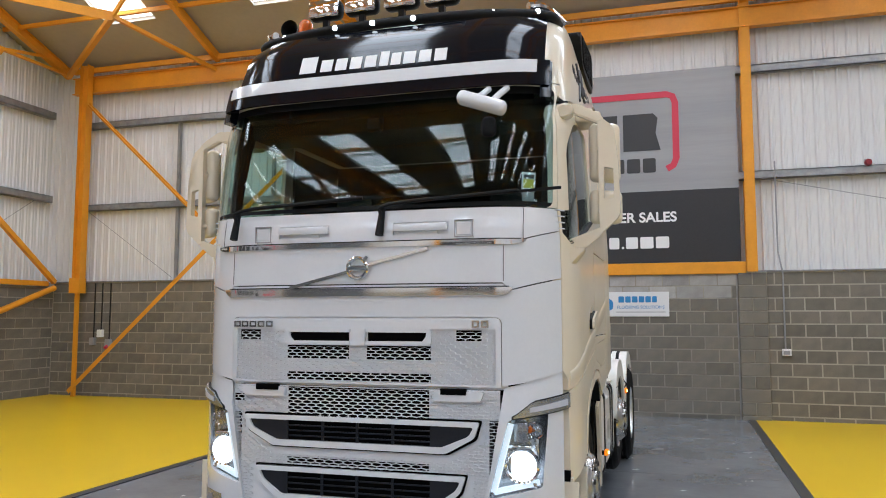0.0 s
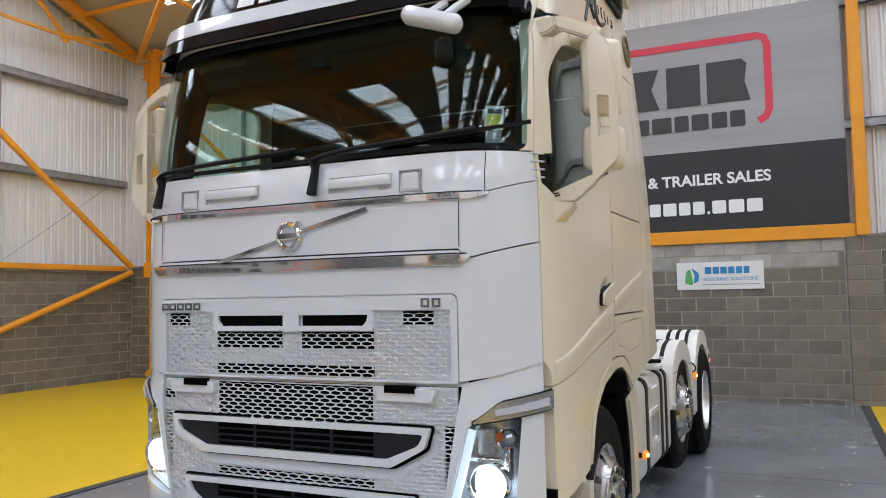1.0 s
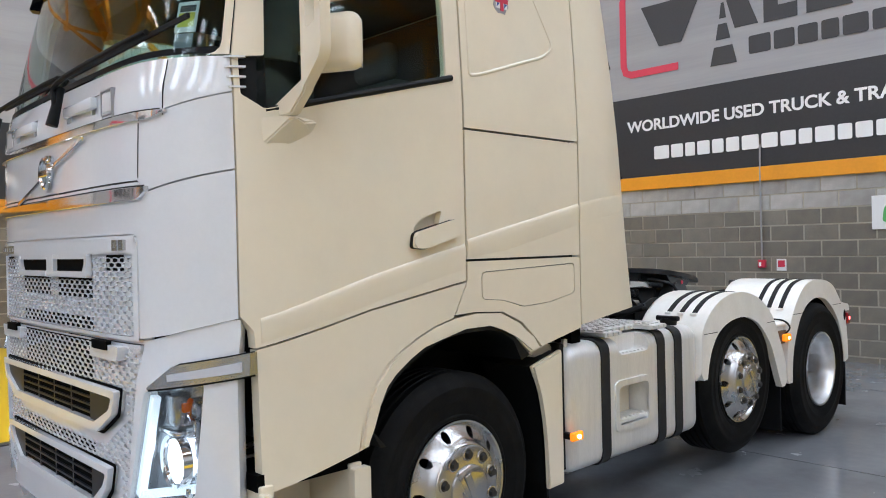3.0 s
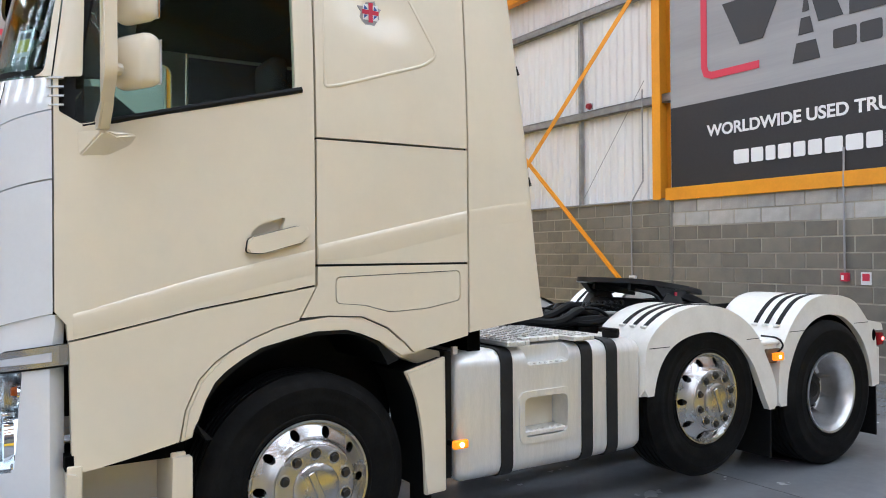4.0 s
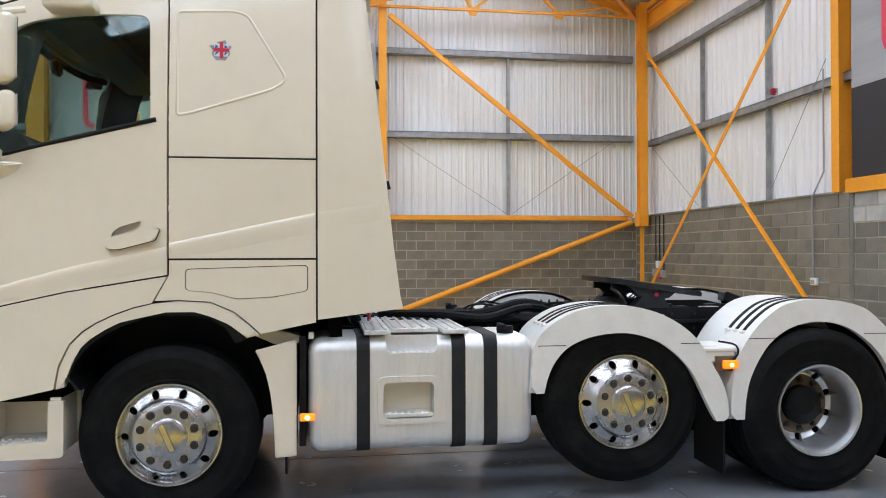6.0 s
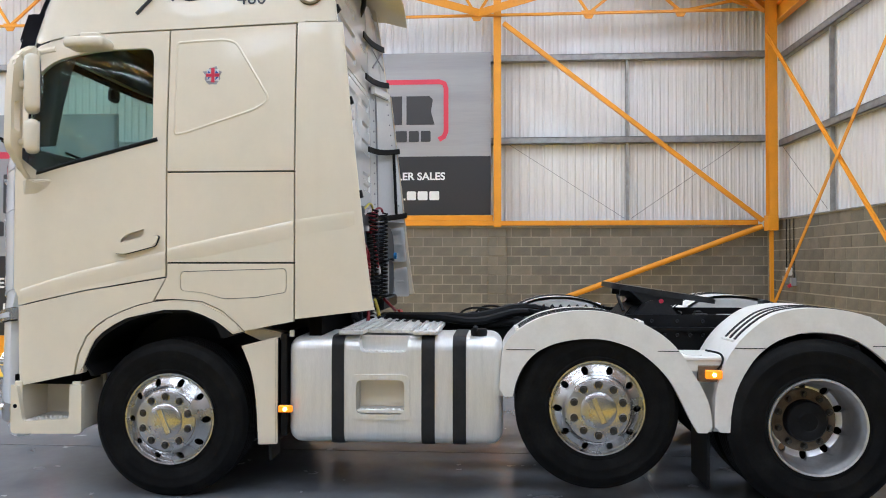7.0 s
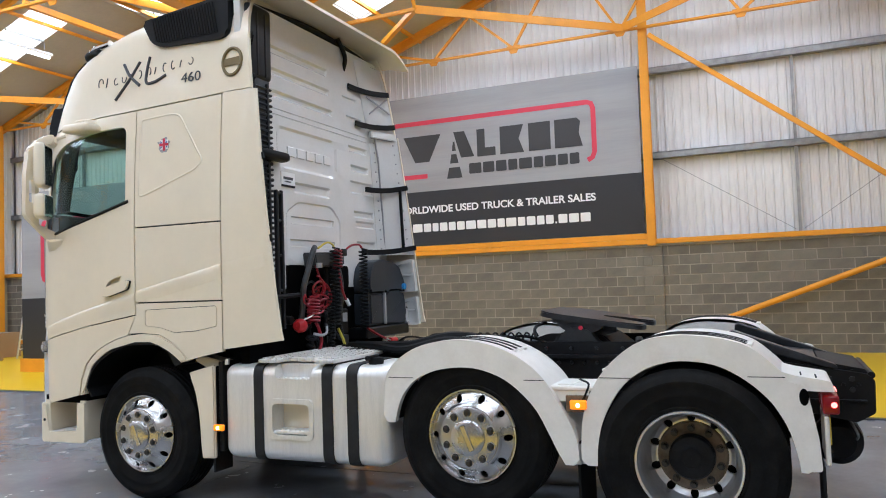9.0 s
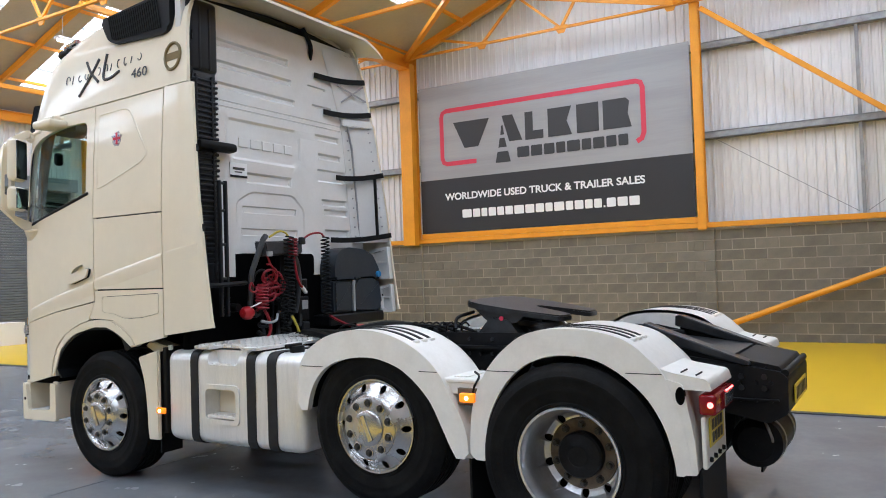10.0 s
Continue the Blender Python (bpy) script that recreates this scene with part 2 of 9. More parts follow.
def finish(bm, smooth=35):
    bmesh.ops.recalc_face_normals(bm, faces=bm.faces)
    me = bpy.data.meshes.new("mesh")
    bm.to_mesh(me)
    bm.free()
    if smooth and len(me.polygons):
        me.polygons.foreach_set("use_smooth", [True] * len(me.polygons))
        me.set_sharp_from_angle(angle=radians(smooth))
    return me


def part(name, bm, mat, parent=None, label="", smooth=35):
    me = finish(bm, smooth) if isinstance(bm, bmesh.types.BMesh) else bm
    me.materials.clear()
    me.materials.append(mat)
    ob = new(name, me)
    if parent is not None:
        ob.parent = parent
        ob.matrix_parent_inverse = Matrix.Translation(-parent.location) if parent.data is None else Matrix()
    if label:
        tagged(ob, label)
    return ob


def empty(name, label, category, group="", kind="", at=(0, 0, 0)):
    ob = new(name)
    ob.empty_display_size = 0.1
    ob.location = at
    return tagged(ob, label, category, group, kind)


def box(bm, x0, x1, y0, y1, z0, z1, bev=0.0, seg=1, m=None):
    r = bmesh.ops.create_cube(bm, size=1.0)
    vs = r["verts"]
    bmesh.ops.scale(bm, vec=(abs(x1 - x0), abs(y1 - y0), abs(z1 - z0)), verts=vs)
    bmesh.ops.translate(bm, vec=((x0 + x1) / 2, (y0 + y1) / 2, (z0 + z1) / 2), verts=vs)
    if bev:
        es = list({e for v in vs for e in v.link_edges})
        r = bmesh.ops.bevel(bm, geom=es, offset=bev, segments=seg, affect="EDGES", profile=0.5)
        vs = list({v for f in r["faces"] for v in f.verts} | {v for v in vs if v.is_valid})
    if m is not None:
        bmesh.ops.transform(bm, matrix=m, verts=vs)
    return vs


def B(*a, **k):
    bm = bmesh.new()
    box(bm, *a, **k)
    return bm


def cyl(bm, p0, p1, r0, r1=None, seg=16, caps=True):
    p0, p1 = Vector(p0), Vector(p1)
    r1 = r0 if r1 is None else r1
    d = p1 - p0
    q = d.to_track_quat("Z", "Y").to_matrix().to_4x4()
    r = bmesh.ops.create_cone(bm, cap_ends=caps, segments=seg, radius1=r0, radius2=r1, depth=d.length)
    bmesh.ops.transform(bm, matrix=Matrix.Translation((p0 + p1) / 2) @ q, verts=r["verts"])
    return r["verts"]


def C(p0, p1, r0, r1=None, seg=16):
    bm = bmesh.new()
    cyl(bm, p0, p1, r0, r1, seg)
    return bm


def bar(bm, p0, p1, w, h, up=(0, 0, 1)):
    """A straight bar of section w by h between two points; h lies along up."""
    p0, p1, up = Vector(p0), Vector(p1), Vector(up)
    d = (p1 - p0).normalized()
    s = d.cross(up).normalized() * w / 2
    u = s.cross(d).normalized() * h / 2
    v = [bm.verts.new(p + a * s + b * u) for p in (p0, p1) for a, b in ((-1, -1), (1, -1), (1, 1), (-1, 1))]
    for f in ((0, 1, 2, 3), (7, 6, 5, 4), (0, 4, 5, 1), (1, 5, 6, 2), (2, 6, 7, 3), (3, 7, 4, 0)):
        bm.faces.new([v[i] for i in f])


def prism(pts, axis, a, b, bm=None):
    """A polygon drawn in the plane across axis, pushed out along it from a to b. Plane order: x: (y, z); y: (x, z); z: (x, y)."""
    bm = bm or bmesh.new()

    def at(p, d):
        return {"x": (d, p[0], p[1]), "y": (p[0], d, p[1]), "z": (p[0], p[1], d)}[axis]
    lo = [bm.verts.new(at(p, a)) for p in pts]
    hi = [bm.verts.new(at(p, b)) for p in pts]
    n = len(pts)
    bm.faces.new(lo), bm.faces.new(hi[::-1])
    for i in range(n):
        bm.faces.new((lo[i], lo[(i + 1) % n], hi[(i + 1) % n], hi[i]))
    return bm


def rounded(pts, r, seg=4):
    """The polygon with rounded corners; r one radius, or one a corner."""
    out, n = [], len(pts)
    for i in range(n):
        a, p, c = Vector(pts[i - 1]), Vector(pts[i]), Vector(pts[(i + 1) % n])
        rr = r[i] if isinstance(r, (list, tuple)) else r
        if rr <= 0:
            out.append(tuple(p))
            continue
        d = min(rr, (a - p).length * 0.45, (c - p).length * 0.45)
        s, e = p + (a - p).normalized() * d, p + (c - p).normalized() * d
        for k in range(seg + 1):
            t = k / seg
            out.append(tuple((1 - t) ** 2 * s + 2 * t * (1 - t) * p + t * t * e))
    return out


def ring_strip(outer, inner, axis, a, b):
    """A frame between two polygons of equal count, from a to b along axis."""
    bm = bmesh.new()

    def at(p, d):
        return {"x": (d, p[0], p[1]), "y": (p[0], d, p[1]), "z": (p[0], p[1], d)}[axis]
    n = len(outer)
    v = [[bm.verts.new(at(p, d)) for p in poly] for poly, d in ((outer, a), (inner, a), (inner, b), (outer, b))]
    for i in range(n):
        j = (i + 1) % n
        for k in range(4):
            bm.faces.new((v[k][i], v[k][j], v[(k + 1) % 4][j], v[(k + 1) % 4][i]))
    return bm


def smooth_path(points, n=8, closed=False):
    """Catmull-Rom through the points."""
    p = [Vector(q) for q in points]
    p = [p[-1]] + p + p[:2] if closed else [2 * p[0] - p[1]] + p + [2 * p[-1] - p[-2]]
    out = []
    for i in range(1, len(p) - 2):
        a, b, c, d = p[i - 1:i + 3]
        for k in range(n):
            t = k / n
            out.append(0.5 * (2 * b + (c - a) * t + (2 * a - 5 * b + 4 * c - d) * t * t + (3 * b - a - 3 * c + d) * t ** 3))
    if not closed:
        out.append(p[-2])
    return out


def tube(points, r, seg=8, n=6, bm=None, smooth=True, closed=False):
    """A round hose or rod along the points."""
    bm = bm or bmesh.new()
    pts = smooth_path(points, n, closed) if smooth else [Vector(q) for q in points]
    last, rings = None, []
    m = len(pts)
    for i, p in enumerate(pts):
        d = (pts[(i + 1) % m] - pts[i - 1]) if closed or 0 < i < m - 1 else (pts[1] - pts[0] if i == 0 else pts[-1] - pts[-2])
        d.normalize()
        if last is None:
            side = d.orthogonal().normalized()
        else:
            side = (last - d * last.dot(d)).normalized()
        last = side
        up = d.cross(side)
        rings.append([bm.verts.new(p + (side * math.cos(2 * math.pi * k / seg) + up * math.sin(2 * math.pi * k / seg)) * r) for k in range(seg)])
    for i in range(m if closed else m - 1):
        a, b = rings[i], rings[(i + 1) % m]
        for k in range(seg):
            bm.faces.new((a[k], a[(k + 1) % seg], b[(k + 1) % seg], b[k]))
    if not closed:
        bm.faces.new(rings[0][::-1]), bm.faces.new(rings[-1])
    return bm


def lathe(profile, axis_at, seg=48, bm=None, closed=True):
    """Turns (radius, x) about the x axis through axis_at."""
    bm = bm or bmesh.new()
    cx, cy, cz = axis_at
    rings = []
    for r, x in profile:
        rings.append([bm.verts.new((cx + x, cy + r * math.cos(2 * math.pi * k / seg), cz + r * math.sin(2 * math.pi * k / seg))) for k in range(seg)])
    n = len(rings)
    for i in range(n if closed else n - 1):
        a, b = rings[i], rings[(i + 1) % n]
        for k in range(seg):
            bm.faces.new((a[k], a[(k + 1) % seg], b[(k + 1) % seg], b[k]))
    return bm


def carve(bm, *steps, smooth=35):
    """Cuts the closed mesh with other closed meshes: steps of ("DIFFERENCE" or "INTERSECT" or "UNION", bmesh). Returns a mesh."""
    temps = []

    def obj(b):
        if isinstance(b, bmesh.types.BMesh):
            bmesh.ops.recalc_face_normals(b, faces=b.faces)
            me = bpy.data.meshes.new("temp")
            b.to_mesh(me)
            b.free()
        else:
            me = b
        o = new("temp", me)
        temps.append(o)
        return o
    base = obj(bm)
    for op, b in steps:
        md = base.modifiers.new("cut", "BOOLEAN")
        md.operation, md.object, md.solver = op, obj(b), "EXACT"
    bpy.context.view_layer.update()
    dg = bpy.context.evaluated_depsgraph_get()
    me = bpy.data.meshes.new_from_object(base.evaluated_get(dg))
    for o in temps:
        bpy.data.objects.remove(o)
    if len(me.polygons):
        me.polygons.foreach_set("use_smooth", [True] * len(me.polygons))
        me.set_sharp_from_angle(angle=radians(smooth))
    return me


def words(text, size, m, mat, parent, name="lettering", depth=0.004, bold=0.0, width=None, label=""):
    """Raised letters from the built-in font, facing +z of the pose m, starting at its origin."""
    cu = bpy.data.curves.new("text", "FONT")
    cu.body, cu.size, cu.extrude, cu.offset = text, size, depth, bold
    o = new("temp", cu)
    bpy.context.view_layer.update()
    me = bpy.data.meshes.new_from_object(o.evaluated_get(bpy.context.evaluated_depsgraph_get()))
    bpy.data.objects.remove(o)
    xs = [v.co.x for v in me.vertices]
    if width and xs:
        k = width / (max(xs) - min(xs))
        me.transform(Matrix.Diagonal((k, 1, 1, 1)) @ Matrix.Translation((-min(xs), 0, 0)))
    me.transform(m)
    return part(name, me, mat, parent, label)


def hull(points, bev=0.0):
    """The closed convex body round the points, its edges rounded."""
    bm = bmesh.new()
    for p in points:
        bm.verts.new(p)
    r = bmesh.ops.convex_hull(bm, input=bm.verts)
    loose = [v for v in bm.verts if not v.link_faces]
    bmesh.ops.delete(bm, geom=loose, context="VERTS")
    bmesh.ops.dissolve_limit(bm, angle_limit=radians(3), verts=bm.verts, edges=bm.edges)
    if bev:
        bmesh.ops.bevel(bm, geom=bm.edges[:], offset=bev, segments=2, affect="EDGES")
    return bm


def frame_pose(origin, right, up):
    """A pose whose x runs along right and y along up."""
    r, u = Vector(right).normalized(), Vector(up).normalized()
    w = r.cross(u)
    return Matrix(((r.x, u.x, w.x, origin[0]), (r.y, u.y, w.y, origin[1]), (r.z, u.z, w.z, origin[2]), (0, 0, 0, 1)))


# ---- the hall ----
WEST, NORTH, SOUTH, EAST = -13.0, 13.8, -12.4, 15.2     # inner faces of the block walls
VALLEY, RIDGE_N, RIDGE_S = 0.72, 7.35, -5.85
EAVE, SLOPE = 7.15, 0.36
SILL_W, SILL_N = 2.30, 2.42
YELLOW_X, YELLOW_X2 = -5.45, 1.22
GABLE_POSTS = (7.86, 0.72, -5.95)
BAYS = (-12.62, -5.74, 1.26, 8.20, 15.0)


def roof_z(y):
    if y > RIDGE_N:
        return EAVE + SLOPE * (NORTH - y)
    if y > VALLEY:
        return EAVE + SLOPE * (y - VALLEY)
    if y > RIDGE_S:
        return EAVE + SLOPE * (VALLEY - y)
    return EAVE + SLOPE * (y - SOUTH)


# floor
fl = B(-30, 32, -30, 31, -0.2, 0.0)
floor = tagged(part("floor", fl, FLOORGREY), "grey glossy epoxy floor with faint tyre smears", "floor", kind="structure")
fy = bmesh.new()
box(fy, WEST, YELLOW_X, SOUTH, NORTH, -0.05, 0.008)
tagged(part("floor_yellow_west", fy, FLOORYELLOW), "glossy yellow painted floor strip along the wall", "floor", kind="structure")
fy = bmesh.new()
box(fy, YELLOW_X2, 3.35, SOUTH, NORTH, -0.05, 0.008)
tagged(part("floor_yellow_east", fy, FLOORYELLOW), "glossy yellow painted floor area by the wall", "floor", kind="structure")
fd = bmesh.new()
box(fd, YELLOW_X - 0.01, YELLOW_X + 0.10, SOUTH, NORTH, -0.05, 0.011)
box(fd, YELLOW_X2 - 0.10, YELLOW_X2 + 0.01, SOUTH, NORTH, -0.05, 0.011)
box(fd, 3.34, 3.45, SOUTH, NORTH, -0.05, 0.011)
tagged(part("floor_line", fd, FLOORLINE), "dark grey line edging the yellow floor", "floor line", kind="structure")
fj = bmesh.new()
for k in range(-2, 5):
    box(fj, -5.30, 1.05, -0.4 + 3.1 * k, -0.394 + 3.1 * k, -0.02, 0.002)
box(fj, -1.9, -1.894, SOUTH, 11.8, -0.02, 0.002)
tagged(part("floor_joint", fj, FLOORLINE), "thin saw cut joints in the grey floor", "floor joint", kind="structure")


# walls: a core behind, block facing below, ribbed sheet above
def wall_core(name, x0, x1, y0, y1, top, label):
    return tagged(part(name, B(x0, x1, y0, y1, -0.2, top), MORTAR), label, "wall", kind="structure")


wall_north = wall_core("wall_north", WEST - 0.4, EAST + 0.4, NORTH + 0.007, NORTH + 0.24, SILL_N, "grey concrete block wall under white ribbed cladding")
wall_west = wall_core("wall_west", WEST - 0.24, WEST - 0.007, SOUTH - 0.3, NORTH + 0.007, SILL_W, "brown-grey concrete block wall under white ribbed cladding")
wall_south = tagged(part("wall_south", B(WEST - 0.4, EAST + 0.4, SOUTH - 0.25, SOUTH, -0.2, 2.4), MORTAR), "plain block wall at the far side of the hall", "wall", kind="structure")
wall_east = tagged(part("wall_east", B(EAST, EAST + 0.25, SOUTH, NORTH + 0.02, -0.2, 2.4), MORTAR), "plain block wall behind the viewer", "wall", kind="structure")


def ribbed(name, label, along, a, b, face, out, z0, ztop, parent_kind="structure"):
    """White sheeting with raised ribs; along is x or y, the face looks towards out (+1 or -1 across)."""
    bm = bmesh.new()
    pitch = 0.174
    prof = []
    u = a
    while u < b - 0.001:
        for du, d in ((0, 0), (0.050, 0), (0.068, 0.030), (0.100, 0.030), (0.118, 0), (0.148, 0), (0.154, 0.005), (0.164, 0.005), (0.170, 0)):
            if u + du <= b:
                prof.append((u + du, d))
        u += pitch
    prof.append((b, 0))
    lo, hi = [], []
    for u, d in prof:
        c = face + out * d
        for z, row in ((z0, lo), (ztop(u), hi)):
            row.append(bm.verts.new((u, c, z) if along == "x" else (c, u, z)))
    for i in range(len(prof) - 1):
        bm.faces.new((lo[i], lo[i + 1], hi[i + 1], hi[i]))
    me = finish(bm, 20)
    return tagged(part(name, me, CLADDING), label, "wall cladding", kind=parent_kind)


ribbed("cladding_north", "white ribbed metal wall sheeting", "x", WEST - 0.4, EAST, NORTH + 0.17, -1, SILL_N - 0.02, lambda u: EAVE + 0.02)
ribbed("cladding_west", "white ribbed metal wall sheeting on the gable", "y", SOUTH, NORTH + 0.15, WEST - 0.33, 1, SILL_W - 0.02, lambda u: roof_z(min(u, NORTH)) + 0.02)
ribbed("cladding_south", "white ribbed metal wall sheeting", "x", WEST - 0.4, EAST, SOUTH - 0.17, 1, 2.38, lambda u: EAVE + 0.02)
ribbed("cladding_east", "white ribbed metal wall sheeting on the gable", "y", SOUTH, NORTH, EAST + 0.17, -1, 2.38, lambda u: roof_z(u) + 0.02)
seal = bmesh.new()
box(seal, WEST - 0.6, EAST + 0.5, NORTH + 0.30, NORTH + 0.36, 0, 8)
box(seal, WEST - 0.52, WEST - 0.46, SOUTH - 0.4, NORTH + 0.3, 0, 10)
box(seal, WEST - 0.6, EAST + 0.5, SOUTH - 0.36, SOUTH - 0.30, 0, 8)
box(seal, EAST + 0.26, EAST + 0.32, SOUTH - 0.3, NORTH + 0.3, 0, 10)
tagged(part("wall_outer_skin", seal, GIRT), "outer sheet skin of the hall", "wall", kind="structure")

# sills: grey flashing at the north wall, orange angle at the west wall
sl = B(WEST, EAST, NORTH - 0.03, NORTH + 0.18, SILL_N, SILL_N + 0.022)
tagged(part("trim_north_sill", sl, GIRT), "thin grey metal flashing on the block wall", "sill", kind="structure")
sl = bmesh.new()
box(sl, WEST - 0.30, WEST + 0.04, SOUTH, NORTH - 0.2, SILL_W, SILL_W + 0.035)
tagged(part("trim_west_flashing", sl, GIRT), "grey metal flashing on the block wall", "sill", kind="structure")
sl = bmesh.new()
box(sl, WEST + 0.0, WEST + 0.10, SOUTH, NORTH - 0.25, SILL_W + 0.038, SILL_W + 0.145, 0.006)
tagged(part("trim_west_rail", sl, ORANGE), "orange painted steel rail along the block wall", "steel rail", kind="structure")


# roof slabs with openings for the roof lights
LIGHT_X = (-10.3, -6.95, -3.45, 0.0, 3.5, 6.95, 10.4)
LIGHT_W = 1.15


def roof_slope(name, y_low, y_high, lights=LIGHT_X, width=LIGHT_W, ends=(1.25, 1.1)):
    """One slope of the lining, with an opening for each roof light."""
    bm = bmesh.new()
    s = 1 if y_high > y_low else -1
    y_a, y_b = y_low + s * ends[0], y_high - s * ends[1]
    xs = [WEST - 0.5]
    for c in lights:
        xs += [c - width / 2, c + width / 2]
    xs.append(EAST + 0.4)
    ys = [y_low, y_a, y_b, y_high]
    z0, z1 = EAVE, EAVE + SLOPE * abs(y_high - y_low)

    def z(y):
        return z0 + (z1 - z0) * (y - y_low) / (y_high - y_low)
    for t in (0.0, 0.09):
        g = [[bm.verts.new((x, y, z(y) + t)) for x in xs] for y in ys]
        for j in range(3):
            for i in range(len(xs) - 1):
                if j == 1 and i % 2 == 1:
                    continue
                bm.faces.new((g[j][i], g[j][i + 1], g[j + 1][i + 1], g[j + 1][i]))
        if t == 0:
            low = g
    for i in range(1, len(xs) - 1, 2):
        for (j0, i0), (j1, i1) in (((1, i), (1, i + 1)), ((2, i), (2, i + 1)), ((1, i), (2, i)), ((1, i + 1), (2, i + 1))):
            bm.faces.new((low[j0][i0], low[j1][i1], g[j1][i1], g[j0][i0]))
    bmesh.ops.recalc_face_normals(bm, faces=bm.faces)
    tagged(part(name, bm, CEILING, smooth=0), "beige lined underside of the pitched roof", "ceiling", kind="structure")
    ang = math.atan2(z1 - z0, abs(y_high - y_low))
    for c in lights:
        ym = (y_a + y_b) / 2
        la = bpy.data.lights.new("roof_light", "AREA")
        la.shape, la.size, la.size_y = "RECTANGLE", width - 0.02, abs(y_b - y_a) / math.cos(ang) - 0.02
        la.energy, la.color = SKYLIGHT * la.size * la.size_y, (0.96, 0.98, 1.06)
        o = new("roof_light", la)
        o.matrix_world = Matrix.Translation((c, ym, z(ym) + 0.05)) @ Matrix.Rotation(ang * s, 4, "X")
    pane = bmesh.new()
    for c in lights:
        v = [pane.verts.new((c + a * width / 2, y, z(y) + h)) for h in (0.075, 0.085) for a, y in ((-1, y_a), (1, y_a), (1, y_b), (-1, y_b))]
        for f in ((0, 1, 2, 3), (7, 6, 5, 4), (0, 4, 5, 1), (1, 5, 6, 2), (2, 6, 7, 3), (3, 7, 4, 0)):
            pane.faces.new([v[i] for i in f])
    tagged(part("roof_light_sheet", pane, ROOFSHEET, smooth=0), "white translucent roof light sheets glowing with daylight", "roof light", kind="structure")
    glz = bmesh.new()
    for c in lights:
        for k in range(1, 4):
            y = y_a + (y_b - y_a) * k / 4
            bar(glz, (c - width / 2, y, z(y) - 0.02), (c + width / 2, y, z(y) - 0.02), 0.04, 0.05)
    tagged(part("roof_light_bar", glz, GIRT), "thin metal glazing bars under the roof lights", "glazing bar", kind="structure")


roof_slope("ceiling_north_a", NORTH + 0.15, RIDGE_N)
roof_slope("ceiling_north_b", VALLEY, RIDGE_N)
roof_slope("ceiling_south_a", VALLEY, RIDGE_S, [-11.2 + 2.05 * k for k in range(13)], 0.72, (0.7, 0.5))
roof_slope("ceiling_south_b", SOUTH - 0.15, RIDGE_S)
oc = bmesh.new()
box(oc, WEST - 0.6, EAST + 0.5, SOUTH - 0.4, NORTH + 0.4, 10.2, 10.3)
tagged(part("ceiling_outer", oc, GIRT), "outer roof cover", "ceiling", kind="structure")


# ---- steel frame ----
def steel(name, label, category="steel frame", group=""):
    return tagged(empty(name, label, category, group, "structure"), kind="structure")


def i_beam(bm, p0, p1, w, h, t=0.016):
    """A rolled I section from p0 to p1, its web upright."""
    p0, p1 = Vector(p0), Vector(p1)
    d = (p1 - p0).normalized()
    up = Vector((0, 0, 1)) if abs(d.z) < 0.9 else Vector((0, 1, 0))
    s = d.cross(up).normalized()
    u = s.cross(d).normalized()
    bar(bm, p0, p1, t, h - 2 * t, u)
    for k in (-1, 1):
        o = u * k * (h / 2 - t / 2)
        bar(bm, p0 + o, p1 + o, w, t, u)


def i_column(bm, x, y, z0, z1, w, d, t=0.014, web="y"):
    """An upright I section; web says along which axis the web lies."""
    if web == "y":
        box(bm, x - t / 2, x + t / 2, y - d / 2 + t, y + d / 2 - t, z0, z1)
        for k in (-1, 1):
            box(bm, x - w / 2, x + w / 2, y + k * (d / 2 - t / 2) - t / 2, y + k * (d / 2 - t / 2) + t / 2, z0, z1)
    else:
        box(bm, x - d / 2 + t, x + d / 2 - t, y - t / 2, y + t / 2, z0, z1)
        for k in (-1, 1):
            box(bm, x + k * (d / 2 - t / 2) - t / 2, x + k * (d / 2 - t / 2) + t / 2, y - w / 2, y + w / 2, z0, z1)


# north columns, standing on the piers
for x in BAYS[1:]:
    bm = bmesh.new()
    i_column(bm, x, NORTH + 0.02, SILL_N if x > -10 else 0, EAVE - 0.1, 0.165, 0.26)
    tagged(part("column_north", bm, ORANGE), "orange painted steel column above a block pier", "column", "hall columns", "structure")
bm = bmesh.new()
i_column(bm, -12.16, NORTH - 0.21, SILL_W - 0.1, EAVE, 0.18, 0.20, web="x")
box(bm, -12.20, -12.13, NORTH - 0.26, NORTH - 0.19, 0, SILL_W)
box(bm, -12.30, -12.04, NORTH - 0.33, NORTH - 0.12, SILL_W - 0.12, SILL_W + 0.2, 0.005)
tagged(part("column_corner", bm, ORANGE), "orange painted steel corner column", "column", "hall columns", "structure")
for y in GABLE_POSTS:
    bm = bmesh.new()
    i_column(bm, WEST + 0.08, y, SILL_W, roof_z(y) - 0.15 if y != VALLEY else EAVE, 0.17 if y != VALLEY else 0.34, 0.20, web="x")
    if y == VALLEY:
        box(bm, WEST + 0.10, WEST + 0.30, y - 0.17, y + 0.17, SILL_W, 6.9)
    tagged(part("column_west", bm, ORANGE), "orange painted steel gable post above a block pier", "column", "hall columns", "structure")
bm = bmesh.new()
i_column(bm, -12.6, SOUTH + 0.16, 0, EAVE, 0.20, 0.24)
for x in BAYS[1:]:
    i_column(bm, x, SOUTH + 0.14, 0, EAVE - 0.1, 0.17, 0.24)
tagged(part("column_south", bm, ORANGE), "orange painted steel columns of the far wall", "column", "hall columns", "structure")

